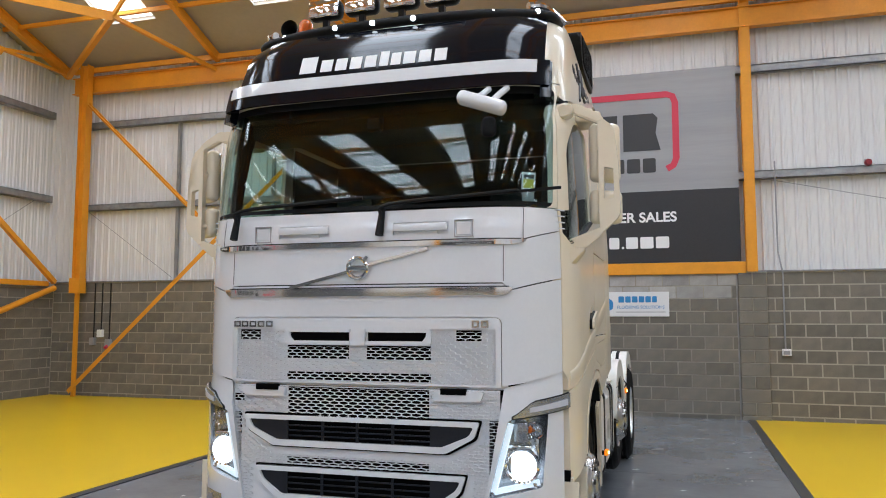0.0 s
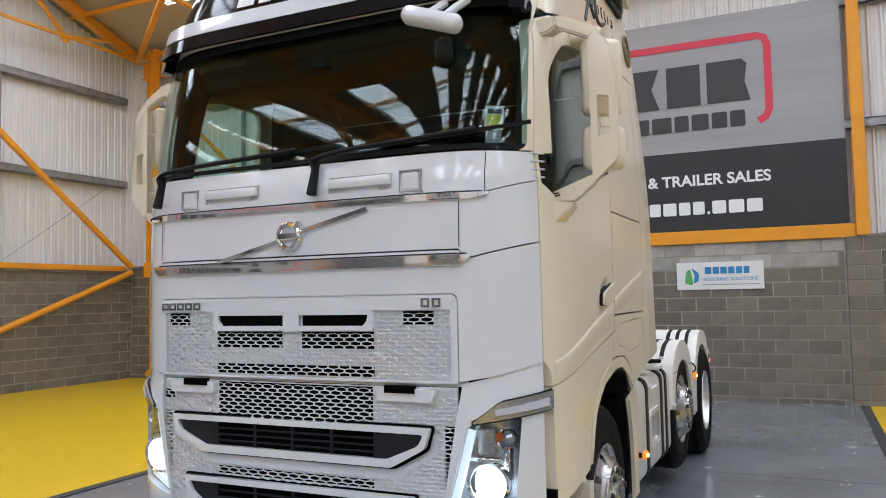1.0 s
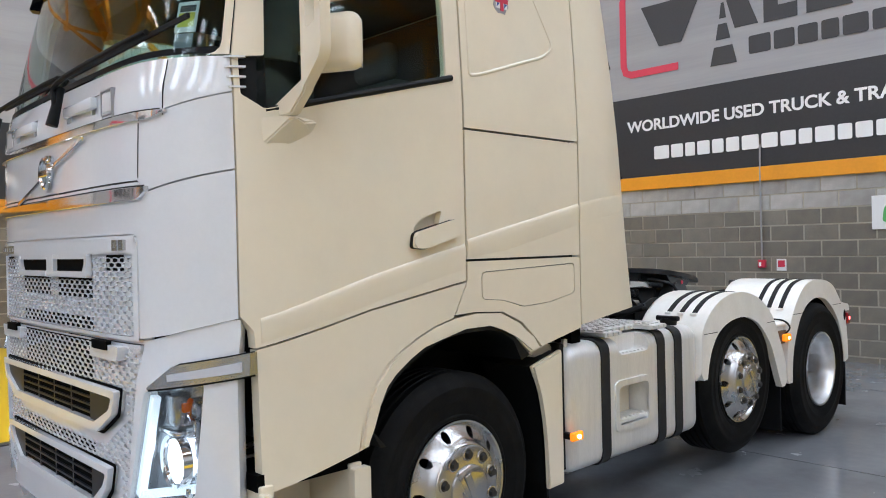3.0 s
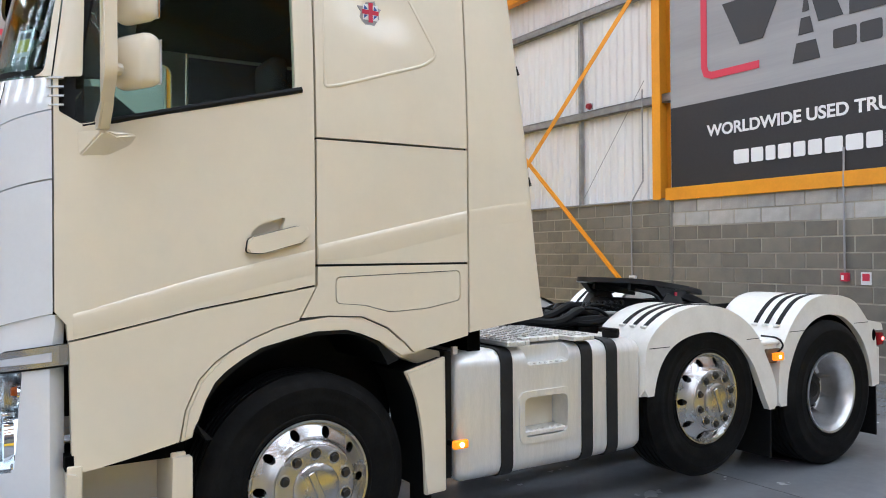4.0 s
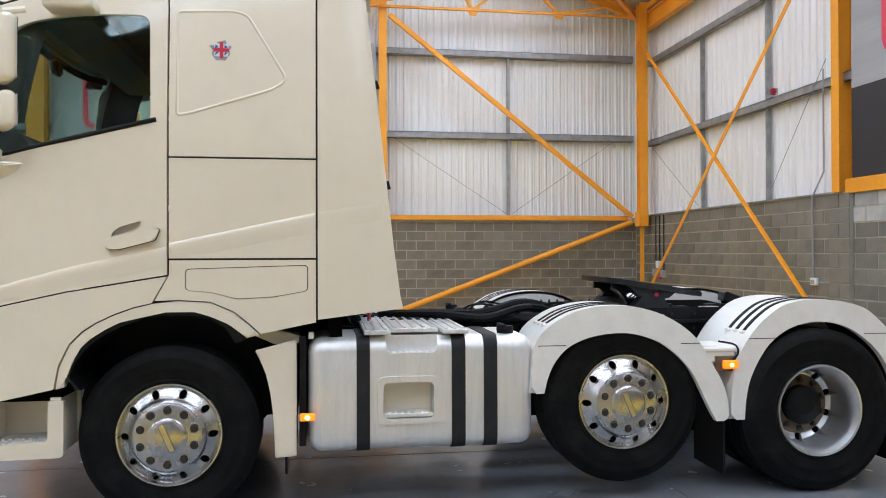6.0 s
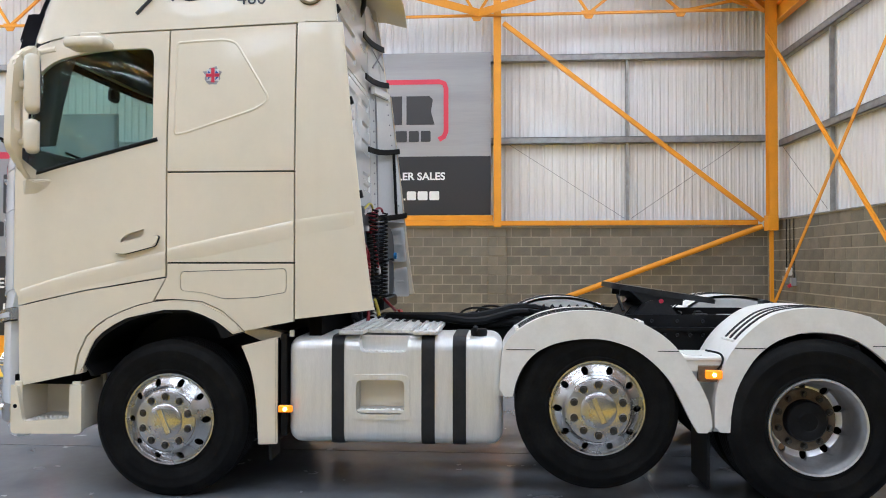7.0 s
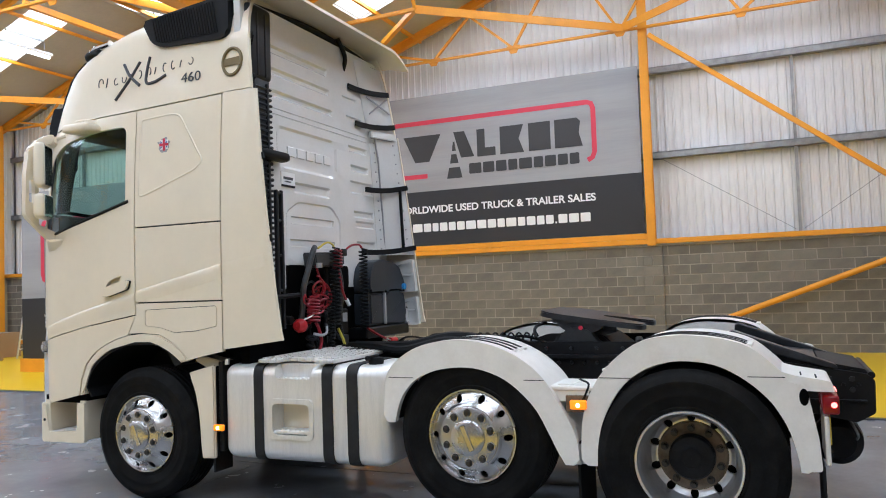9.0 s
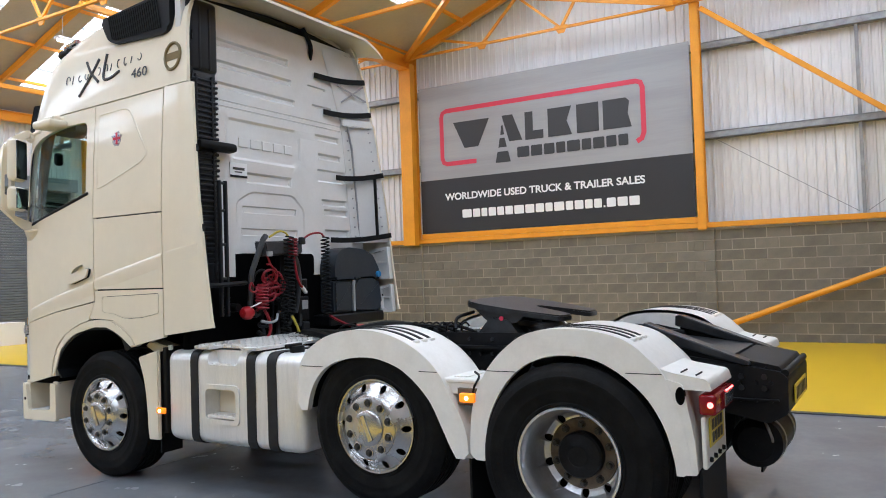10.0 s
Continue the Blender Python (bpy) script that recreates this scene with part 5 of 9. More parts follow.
part("grille_rim", curved_panel(GX0, GX1, 1.286, 1.300, -0.003, 0.02), WHITE, grille)
part("grille_rim", curved_panel(XC - 0.045, XC + 0.045, 1.510, 1.608, -0.010, 0.02, 2), WHITE, grille)
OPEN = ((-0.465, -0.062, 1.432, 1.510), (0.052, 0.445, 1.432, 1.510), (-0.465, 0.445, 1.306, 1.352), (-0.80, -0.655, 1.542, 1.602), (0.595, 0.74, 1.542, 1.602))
# near-black sheets on the closed panel paint in the openings' shade
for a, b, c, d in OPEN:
    part("grille_opening", curved_panel(XC + a, XC + b, c, d, 0.0095, 0.002, 6), SHADEBLACK, grille)
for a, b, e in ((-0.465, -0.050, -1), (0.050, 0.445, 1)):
    # each vent's dark depth is a near-black sheet, shade put into the colour
    part("vent_slot", curved_panel(XC + a + 0.012, XC + b - 0.012, 1.536, 1.592, 0.002, 0.012, 6), SHADEBLACK, grille)
    part("vent_lip", curved_panel(XC + a, XC + b, 1.514, 1.538, -0.014, 0.022, 6), WHITE, grille)
    part("vent_lip", curved_panel(XC + a, XC + b, 1.588, 1.606, -0.010, 0.018, 6), WHITE, grille)
    q = XC + (a if e < 0 else b)
    end = [(q, 1.514), (q - e * 0.052, 1.514), (q - e * 0.046, 1.540), (q - e * 0.024, 1.562), (q - e * 0.018, 1.606), (q + e * 0.006, 1.606), (q + e * 0.006, 1.53)]
    part("vent_end", prism(rounded(end, 0.012, 3), "y", front_y(1.5, q - XC) - 0.013, front_y(1.5, q - XC) + 0.008), WHITE, grille)
hc = honeycomb(bmesh.new(), GX0 + 0.03, GX1 - 0.03, 1.30, 1.606, keep=lambda x, z: not (1.500 < z < 1.61 and (-0.50 < x - XC < 0.48)))
tagged(part("grille_mesh", hc, WHITE, grille, smooth=0), "white honeycomb mesh", kind="stuff")

# bumper: its own skin below the cab
BUMP_Z0 = 0.38
bump = bmesh.new()
rings = []
for o in (0.006, -0.05):
    rr = []
    for z in (BUMP_Z0, 0.46, 0.60, 0.80, 1.00, 1.15, 1.255, 1.284):
        tuck = 0.04 * max(0, (0.6 - z) / 0.2) + (0.02 if z > 1.25 else 0)
        h = half_outline(1.238 + o - tuck * 0.3, 4.352 - o + tuck, 9.0, 4, 1.0)
        h = h[:27]
        h.append((h[-1][0] + 0.006, h[-1][1] + 0.012))
        pts = [(-dx, y) for dx, y in h[::-1][:-1]] + h
        rise = {1.15: 0.25, 1.255: 0.8, 1.284: 1.0}.get(z, 0.0)
        rr.append([bump.verts.new((XC + dx, y, z + rise * 0.076 * min(1.0, max(0.0, (abs(dx) - 0.86) / 0.27)) ** 1.25)) for dx, y in pts])
    rings.append(rr)
for rr in rings:
    for a, b in zip(rr, rr[1:]):
        for i in range(len(a) - 1):
            bump.faces.new((a[i], a[i + 1], b[i + 1], b[i]))
for j in range(len(rings[0]) - 1):
    for i in (0, -1):
        bump.faces.new((rings[0][j][i], rings[0][j + 1][i], rings[1][j + 1][i], rings[1][j][i]))
for j in (0, -1):
    a, b = rings[0][j], rings[1][j]
    for i in range(len(a) - 1):
        bump.faces.new((a[i], a[i + 1], b[i + 1], b[i]))
LAMP = rounded([(0.885, 1.105), (1.092, 1.142), (1.060, 0.735), (0.775, 0.675)], 0.02, 3)
CENTRE = [(-0.865, 1.30), (0.865, 1.30), (0.845, 1.15), (0.70, 0.30), (-0.70, 0.30), (-0.845, 1.15)]
steps = [("DIFFERENCE", prism([(XC + x, z) for x, z in CENTRE], "y", 4.0, 4.75))]
for s in (1, -1):
    steps.append(("DIFFERENCE", prism([(XC + s * x, z) for x, z in LAMP], "y", 4.0, 4.70)))
whole = carve(bump, *steps)
bumper = None
for a, b in ((XC - 2, XC - 0.3), (XC + 0.3, XC + 2)):
    half = bmesh.new()
    half.from_mesh(whole)
    bumper = part("bumper_corner", carve(half, ("INTERSECT", B(a, b, 4, 5.2, 0.2, 1.5))), WHITE, truck, "white moulded corner of the front bumper")
lower = part("lower_grille", curved_panel(XC - 0.84, XC + 0.84, 1.10, 1.268, 0.0125, 0.012), WHITE, bumper, "white lower honeycomb grille")
part("lower_grille_panel", curved_panel(XC - 0.78, XC + 0.78, 0.45, 1.10, 0.0125, 0.012), WHITE, bumper)
hc = honeycomb(bmesh.new(), XC - 0.84, XC + 0.84, 0.55, 1.255,
               keep=lambda x, z: abs(x - XC) < 0.86 - (1.26 - z) * 0.17 and not (1.215 < z and 0.46 < abs(x - XC) < 0.74) and not (0.86 < z < 1.10 and abs(x - XC) < 0.76 - max(0, 0.98 - z) * 1.5) and not (0.55 < z < 0.80 and abs(x - XC) < 0.70))
tagged(part("lower_grille_mesh", hc, WHITE, bumper, smooth=0), "white honeycomb mesh", kind="stuff")
# near-black sheets paint in the shade of the lower openings
part("grille_opening", curved_panel(XC - 0.455, XC + 0.435, 1.105, 1.262, 0.0095, 0.002, 8), SHADEBLACK, bumper)
part("grille_opening", curved_panel(XC - 0.455, XC + 0.435, 0.812, 0.848, 0.0095, 0.002, 8), SHADEBLACK, bumper)
part("grille_opening", curved_panel(XC - 0.835, XC - 0.765, 1.165, 1.21, 0.0095, 0.002, 3), SHADEBLACK, bumper)
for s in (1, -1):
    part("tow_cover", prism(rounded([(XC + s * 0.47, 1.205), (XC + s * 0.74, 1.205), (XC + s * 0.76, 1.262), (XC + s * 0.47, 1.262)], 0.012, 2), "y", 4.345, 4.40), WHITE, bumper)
    # near-black block painted as the shade inside the tow slot
    part("tow_slot", B(XC + s * 0.51, XC + s * 0.66, 4.338, 4.36, 1.242, 1.276), SHADEBLACK, bumper)
for k, (zt, zb, wt, wb) in enumerate(((1.095, 0.915, 0.735, 0.54), (0.795, 0.60, 0.655, 0.50))):
    o = [(XC - wt, zt), (XC + wt, zt), (XC + wt - 0.03, zt - 0.09), (XC + wb, zb), (XC - wb, zb), (XC - wt + 0.03, zt - 0.09)]
    i2 = [(XC + (x - XC) * 0.955, z + (-0.028 if z > zt - 0.02 else (0.012 if z > zb + 0.01 else 0.036))) for x, z in o]
    part("intake_frame", ring_strip(rounded(o, 0.015, 2), rounded(i2, 0.015, 2), "y", 4.336, 4.40), WHITE, bumper, "white frame of a lower air intake")
    # near-black sheet paints in the shade inside the intake
    part("intake_void", prism(i2, "y", 4.364, 4.40), SHADEBLACK, bumper)
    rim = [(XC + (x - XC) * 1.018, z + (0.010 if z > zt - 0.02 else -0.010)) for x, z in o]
    # near-black rim paints in the shade round the intake frame
    part("intake_gap", prism(rounded(rim, 0.015, 2), "y", 4.3605, 4.3655), SHADEBLACK, bumper)
    for e in (1, -1):
        side = [(XC + e * 0.445, zt - 0.03), (XC + e * (wt * 0.955 - 0.004), zt - 0.03), (XC + e * (wt - 0.03) * 0.955, zt - 0.075), (XC + e * 0.535 * wb / 0.54, zb + 0.036), (XC + e * 0.445, zb + 0.036)]
        part("intake_side_panel", prism(side, "y", 4.350, 4.363), NAVY, bumper, "dark blue-grey blanking panel")
    sl = bmesh.new()
    for q in range(1, 4):
        z = zb + 0.03 + (zt - zb - 0.06) * q / 4
        hw = 0.445
        box(sl, XC - hw, XC + hw, 4.350, 4.364, z - 0.004, z + 0.004)
    for x in (-0.22, 0.0, 0.22):
        box(sl, XC + x - 0.008, XC + x + 0.008, 4.352, 4.364, zb + 0.03, zt - 0.03)
    part("intake_slats", sl, NAVY, bumper)

# headlamps
for s in (1, -1):
    hp = [(XC + s * x, z) for x, z in LAMP]

    def lamp_y(x):
        return front_y(1.0, x - XC)
    # closed housing from the lens back to a dark rear wall
    bm = bmesh.new()
    fr, ba = [], []
    for x, z in hp:
        fr.append(bm.verts.new((x, lamp_y(x) + 0.008, z)))
        ba.append(bm.verts.new((XC + (x - XC - s * 0.97) * 0.92 + s * 0.97, 4.66, 0.92 + (z - 0.92) * 0.92)))
    for i in range(len(hp)):
        k = (i + 1) % len(hp)
        bm.faces.new((fr[i], fr[k], ba[k], ba[i]))
    bm.faces.new(ba)
    lampo = part("headlamp", bm, LAMPBOWL, truck, "lit headlamp in a dark housing with an edge light")
    tilt = Matrix.Rotation(radians(90), 4, "Z")
    bm = bmesh.new()
    rows = []
    for i in range(9):
        t = i / 8
        top, bot = (0.885 + 0.207 * t, 1.105 + 0.037 * t), (0.775 + 0.285 * t, 0.675 + 0.06 * t)
        rows.append([bm.verts.new((XC + s * (bot[0] + (top[0] - bot[0]) * q), front_y(1.0, bot[0] + (top[0] - bot[0]) * q) + 0.078 + 0.012 * math.sin(9 * q + 5 * t), bot[1] + (top[1] - bot[1]) * q)) for q in [j / 10 for j in range(11)]])
    for a, b in zip(rows, rows[1:]):
        for j in range(10):
            bm.faces.new((a[j], b[j], b[j + 1], a[j + 1]))
    part("lamp_face", bm, LAMPBOWL, lampo, "silvered lamp face")
    for x, z, r, glow in ((0.948, 0.850, 0.080, True), (1.020, 1.040, 0.036, False)):
        y = lamp_y(XC + x) + 0.034
        at = Matrix.Translation((XC + s * x, y, z)) @ Matrix.Rotation(radians(180), 4, "Z") @ tilt
        part("reflector", lathe([(r * 0.9, -0.03), (r * 1.05, 0.0), (r * 1.22, 0.006), (r * 1.25, -0.03)], (0, 0, 0), 32), CHROME, lampo, "chrome lamp bowl").matrix_basis = at
        part("bulb", lathe([(0.001, 0.004), (r * 0.5, 0.0), (r * 0.92, -0.012), (r * 0.92, -0.03), (0.001, -0.035)], (0, 0, 0), 28), LAMPGLOW if glow else LAMPBOWL, lampo, "lit projector lens" if glow else "").matrix_basis = at
    # edge light: an L along the inner and lower rim
    ed = bmesh.new()
    pth = [(0.897, 1.085), (0.802, 0.712), (1.038, 0.760)]
    for a, b in zip(pth, pth[1:]):
        bar(ed, (XC + s * a[0], front_y(1, a[0]) + 0.02, a[1]), (XC + s * b[0], front_y(1, b[0]) + 0.02, b[1]), 0.030, 0.028, (0, 1, 0))
    part("edge_light", ed, EDGELED, lampo, "lit white edge light")
    for x, z, w, h, mt in ((0.945, 1.035, 0.040, 0.055, LAMPBOWL), (0.990, 1.045, 0.010, 0.018, BEACON), (0.930, 0.955, 0.075, 0.010, CHROME), (0.985, 0.745, 0.045, 0.018, CHROME), (1.025, 0.93, 0.012, 0.07, CHROME)):
        y = front_y(1.0, x) + 0.03
        part("lamp_trim", B(XC + s * x - w, XC + s * x + w, y, y + 0.05, z - h, z + h, 0.008, 2), mt, lampo)
    # fog lamp low in the corner
    fg = part("fog_lamp", plate(0.475, 0.60, s * 0.93, s * 1.25, 0.004, 0.012, 12, 2), LAMPBOWL, truck, "clear fog lamp low in the bumper corner")
    part("fog_lens", C((XC + s * 1.02, front_y(1.0, 1.02) - 0.014, 0.54), (XC + s * 1.02, front_y(1.0, 1.02) + 0.01, 0.54), 0.042, 0.046, 20), CHROME, fg)
    # clear lens following the corner
    bm = bmesh.new()
    grid = []
    for i in range(9):
        t = i / 8
        row = []
        for j in range(7):
            q = j / 6
            top, bot = (0.885 + 0.207 * t, 1.105 + 0.037 * t), (0.775 + 0.285 * t, 0.675 + 0.06 * t)
            x, z = bot[0] + (top[0] - bot[0]) * q, bot[1] + (top[1] - bot[1]) * q
            row.append(bm.verts.new((XC + s * x, front_y(1.0, x) + 0.002, z)))
        grid.append(row)
    for i in range(8):
        for j in range(6):
            bm.faces.new((grid[i][j], grid[i + 1][j], grid[i + 1][j + 1], grid[i][j + 1]))
    r2 = bmesh.ops.extrude_face_region(bm, geom=bm.faces[:])
    bmesh.ops.translate(bm, vec=(0, 0.004, 0), verts=[g for g in r2["geom"] if isinstance(g, bmesh.types.BMVert)])
    ln = part("lens", bm, CLEAR, lampo, "clear lens")
    ln.visible_shadow = False
    # marker lamp strip above
    def zf(u, s=s):
        t = (abs(u) - 0.92) / 0.42
        return (1.116 + 0.052 * t, 1.124 + 0.066 * min(1.0, max(0.0, t) / 0.28) + 0.058 * t)
    def zf_edge(u, s=s):
        lo, hi = zf(u)
        return (lo - 0.007, hi + 0.005)
    part("marker_seal", plate(0, 0, s * 0.91, s * 1.30, 0.000, 0.012, 14, 2, zfun=zf_edge), SEAM, truck, "dark seal round the marker lamp")
    mk = part("marker_lamp", plate(0, 0, s * 0.92, s * 1.31, 0.002, 0.022, 14, 2, zfun=zf), LAMPBOWL, truck, "silver wrap-round marker lamp")
    def zf2(u, s=s):
        t = (abs(u) - 0.92) / 0.42
        return (1.140 + 0.045 * t, 1.160 + 0.062 * t)
    part("marker_lens", plate(0, 0, s * 1.02, s * 1.285, 0.023, 0.028, 12, 1, zfun=zf2), LEDSOFT, mk, "faintly lit lens")
    # corner foot and cab step
    xo, xi = XC + s * 1.235, XC + s * 0.90
    well = prism(rounded([(4.66, 0.42), (5.14, 0.425), (5.14, 0.745), (5.06, 0.745), (5.055, 0.52), (4.74, 0.50), (4.70, 0.73), (4.66, 0.74)], [0.03, 0.03, 0.01, 0.01, 0.02, 0.03, 0.01, 0.01], 3), "x", xo - s * 0.035, xo)
    stp = part("cab_step", well, CREAM, truck, "cream boarding step surround")
    part("step_back", B(xi, xi + s * 0.02, 4.66, 5.14, 0.45, 0.80), CREAM, stp)
    part("step_side", B(xi, xo - s * 0.03, 5.06, 5.12, 0.44, 0.76, 0.004), CREAM, stp)
    part("step_side", B(xi, xo - s * 0.03, 4.665, 4.72, 0.44, 0.76, 0.004), CREAM, stp)
    part("tread", B(xi, xo - s * 0.015, 4.74, 5.06, 0.485, 0.505, 0.004), ALU, stp, "perforated metal tread")
    for q in range(8):
        for r3 in range(3):
            part("tread_stud", C((xo - s * (0.05 + 0.05 * r3), 4.77 + 0.036 * q, 0.505), (xo - s * (0.05 + 0.05 * r3), 4.77 + 0.036 * q, 0.511), 0.010, 0.008, 8), ALU, stp)
    # near-black disc painted as the shade in a bolt hole
    part("bolt_hole", C((xo - s * 0.001, 4.69, 0.60), (xo + s * 0.001, 4.69, 0.60), 0.014), SHADEBLACK, stp)
    # near-black block painted as the shade above the step
    part("inner_gap", B(xi + s * 0.05, xo - s * 0.045, 4.66, 5.12, 0.74, 0.80), SHADEBLACK, stp)
    # near-black plates paint in the shade of the slot between bumper and door
    part("gap_filler", plate(0.80, 1.40, s * 1.36, s * 1.47, -0.06, -0.020, 4, 6), SHADEBLACK, truck)
    part("gap_filler", plate(1.24, 1.385, s * 0.80, s * 1.40, -0.06, -0.040, 14, 3), SHADEBLACK, truck)

# wheel arch lips
for s in (1, -1):
    xo = XC + s * 1.235
    n = len(ARCH_OUT)
    bm = bmesh.new()
    poly = [(5.70 + (y - 5.70) * 0.988, 0.60 + (z - 0.60) * 0.990) for y, z in ARCH_OUT[1:]] + ARCH_IN[:0:-1]
    prism(poly, "x", xo - s * 0.06, xo + s * 0.003, bm)
    bmesh.ops.bevel(bm, geom=[e for e in bm.edges if all(abs(v.co.x - (xo + s * 0.003)) < 1e-4 for v in e.verts)], offset=0.012, segments=2, affect="EDGES")
    part("wheel_arch", bm, CREAM, truck, "cream wheel arch lip")
    inner = [(y, z) for y, z in ARCH_IN[1:]]
    lin = inner + [(y * 1.0, z - 0.012) for y, z in inner[::-1]]
    part("arch_liner", prism([(5.20, 0.80)] + inner[1:-1] + [(6.14, 1.07)] + [(6.08, 1.05)] + [(y + (5.70 - y) * 0.03, z - 0.02) for y, z in inner[-2:0:-1]] + [(5.23, 0.80)], "x", xo - s * 0.62, xo - s * 0.01), BLACK, truck)
    part("arch_inner_wall", prism([(5.02, 0.50), (6.42, 0.50), (6.42, 1.06), (6.15, 1.10), (5.95, 1.23), (5.60, 1.24), (5.20, 1.05), (5.10, 0.85)], "x", xo - s * 0.66, xo - s * 0.64), BLACK, truck)
    # panel behind the front wheel
    pg = [(6.19, 1.00), (6.43, 1.062), (6.43, 0.37), (6.305, 0.365), (6.30, 0.55), (6.285, 0.72), (6.25, 0.88)]
    bm = prism(rounded(pg, [0.01, 0.015, 0.01, 0.01, 0.1, 0.1, 0.1], 3), "x", xo - s * 0.058, xo - s * 0.034)
    bmesh.ops.bevel(bm, geom=[e for e in bm.edges if all(abs(v.co.x - (xo - s * 0.034)) < 1e-4 for v in e.verts)], offset=0.010, segments=2, affect="EDGES")
    inner_pg = [(y + 0.012, z - 0.006) for y, z in pg[:1]] + [(6.425, 1.05), (6.425, 0.38), (6.32, 0.38), (6.315, 0.55), (6.30, 0.72), (6.265, 0.88)]
    part("guard_liner", prism(inner_pg, "x", xo - s * 0.40, xo - s * 0.085), BLACK, truck)
    part("rear_wheel_guard", bm, CREAM, truck, "cream mudguard behind the front wheel")
    part("guard_flap", B(xo - s * 0.30, xo - s * 0.10, 6.36, 6.375, 0.25, 0.38), BLACK, truck)
    part("guard_bracket", hull([(xo - s * x, y, z) for x in (0.12, 0.26) for y, z in ((6.17, 1.085), (6.24, 1.125), (6.46, 1.075), (6.46, 1.03), (6.30, 1.025))], 0.008), CREAM, truck, "cream bracket between cab and mudguard")

# wing mirrors
for s in (1, -1):
    def P(dx, y, z, s=s):
        return (XC + s * dx, y, z)
    outline = rounded([(XC + s * x, z) for x, z in ((1.370, 2.165), (1.478, 2.262), (1.492, 2.30), (1.484, 2.60), (1.458, 2.816), (1.366, 2.892))], 0.022, 3)
    slot = rounded([(XC + s * x, z) for x, z in ((1.399, 2.375), (1.457, 2.387), (1.455, 2.560), (1.399, 2.572))], 0.010, 2)
    carrier = prism(outline, "y", 4.768, 4.812)
    bmesh.ops.bevel(carrier, geom=[e for e in carrier.edges if abs(e.verts[0].co.y - e.verts[1].co.y) < 1e-5], offset=0.012, segments=3, affect="EDGES")
    mir = part("mirror_arm", carve(carrier, ("DIFFERENCE", prism(slot, "y", 4.7, 4.9))), CREAM, truck, "cream mirror carrier beside the door")
    low = [P(x, y, z) for y in (4.772, 4.815) for x, z in ((1.175, 2.092), (1.285, 2.090), (1.374, 2.160), (1.400, 2.205), (1.368, 2.208), (1.175, 2.138))]
    part("lower_arm", hull(low, 0.006), CREAM, mir, smooth=30)
    bm = bmesh.new()
    for x, y, z in ((1.150, 4.665, 2.088), (1.285, 4.79, 2.088), (1.28, 4.84, 2.07), (1.22, 4.95, 2.09), (1.160, 4.68, 1.945), (1.19, 4.80, 1.955), (1.20, 4.93, 2.02), (1.12, 4.70, 2.08), (1.15, 4.90, 2.06)):
        bm.verts.new(P(x, y, z))
    bmesh.ops.convex_hull(bm, input=bm.verts)
    bmesh.ops.bevel(bm, geom=bm.edges[:], offset=0.006, segments=2, affect="EDGES")
    part("mirror_foot", bm, CREAM, mir, smooth=25)
    part("upper_arm", hull([P(x, y, z) for y in (4.765, 4.812) for x, z in ((1.205, 2.968), (1.250, 2.970), (1.366, 2.905), (1.405, 2.865), (1.370, 2.838), (1.222, 2.908))], 0.008), CREAM, mir, smooth=30)
    part("arm_root", hull([P(x, y, z) for y in (4.725, 4.815) for x, z in ((1.115, 2.955), (1.225, 2.955), (1.228, 2.905), (1.190, 2.880), (1.115, 2.872))], 0.010), CREAM, mir, smooth=30)
    part("arm_cap", tube([P(1.165, 4.74, 2.935), P(1.18, 4.93, 2.958)], 0.026, 10, smooth=False), CREAM, mir)
    big = bmesh.new()
    box(big, XC + s * 1.30, XC + s * 1.492, 4.840, 4.930, 2.495, 2.865, 0.040, 4)
    TURN_M = Matrix.Translation(P(1.38, 4.89, 0)) @ Matrix.Rotation(radians(30 * s), 4, "Z") @ Matrix.Translation(-Vector(P(1.38, 4.89, 0)))
    big.transform(TURN_M)
    mm = part("mirror_housing", big, CREAM, mir, "cream rounded mirror housing")
    gm = B(XC + s * 1.318, XC + s * 1.478, 4.926, 4.935, 2.515, 2.845, 0.004)
    gm.transform(TURN_M)
    part("mirror_glass", gm, MIRROR, mm)
    sm = bmesh.new()
    box(sm, XC + s * 1.295, XC + s * 1.500, 4.840, 4.930, 2.240, 2.448, 0.040, 4)
    sm.transform(TURN_M)
    mm = part("mirror_housing", sm, CREAM, mir, "small cream wide-angle mirror housing")
    gm = B(XC + s * 1.312, XC + s * 1.486, 4.926, 4.935, 2.256, 2.432, 0.004)
    gm.transform(TURN_M)
    part("mirror_glass", gm, MIRROR, mm)
    for z in (2.31, 2.68):
        part("mirror_joint", tube([P(1.39, 4.79, z), P(1.38, 4.85, z)], 0.026, 10, smooth=False), CREAM, mir)
    kb = bmesh.new()
    box(kb, XC + s * 1.19, XC + s * 1.36, 5.06, 5.33, 2.93, 3.0, 0.026, 3)
    part("kerb_mirror", kb, CREAM, truck, "cream kerb mirror over the side window")
    part("kerb_mirror_bracket", B(XC + s * 1.16, XC + s * 1.30, 5.14, 5.27, 2.995, 3.04, 0.012), CREAM, truck)
# front mirror hanging over the windscreen
fm = part("front_mirror", B(-0.155, 0.155, -0.045, 0.045, -0.042, 0.042, 0.035, 4), WHITE, truck, "white front-view mirror on arms before the windscreen")
fm.matrix_basis = Matrix.Translation((XC + 0.735, 4.43, 2.925)) @ Matrix.Rotation(radians(19), 4, "Y") @ Matrix.Rotation(radians(-20), 4, "X")
inv = fm.matrix_basis.inverted()
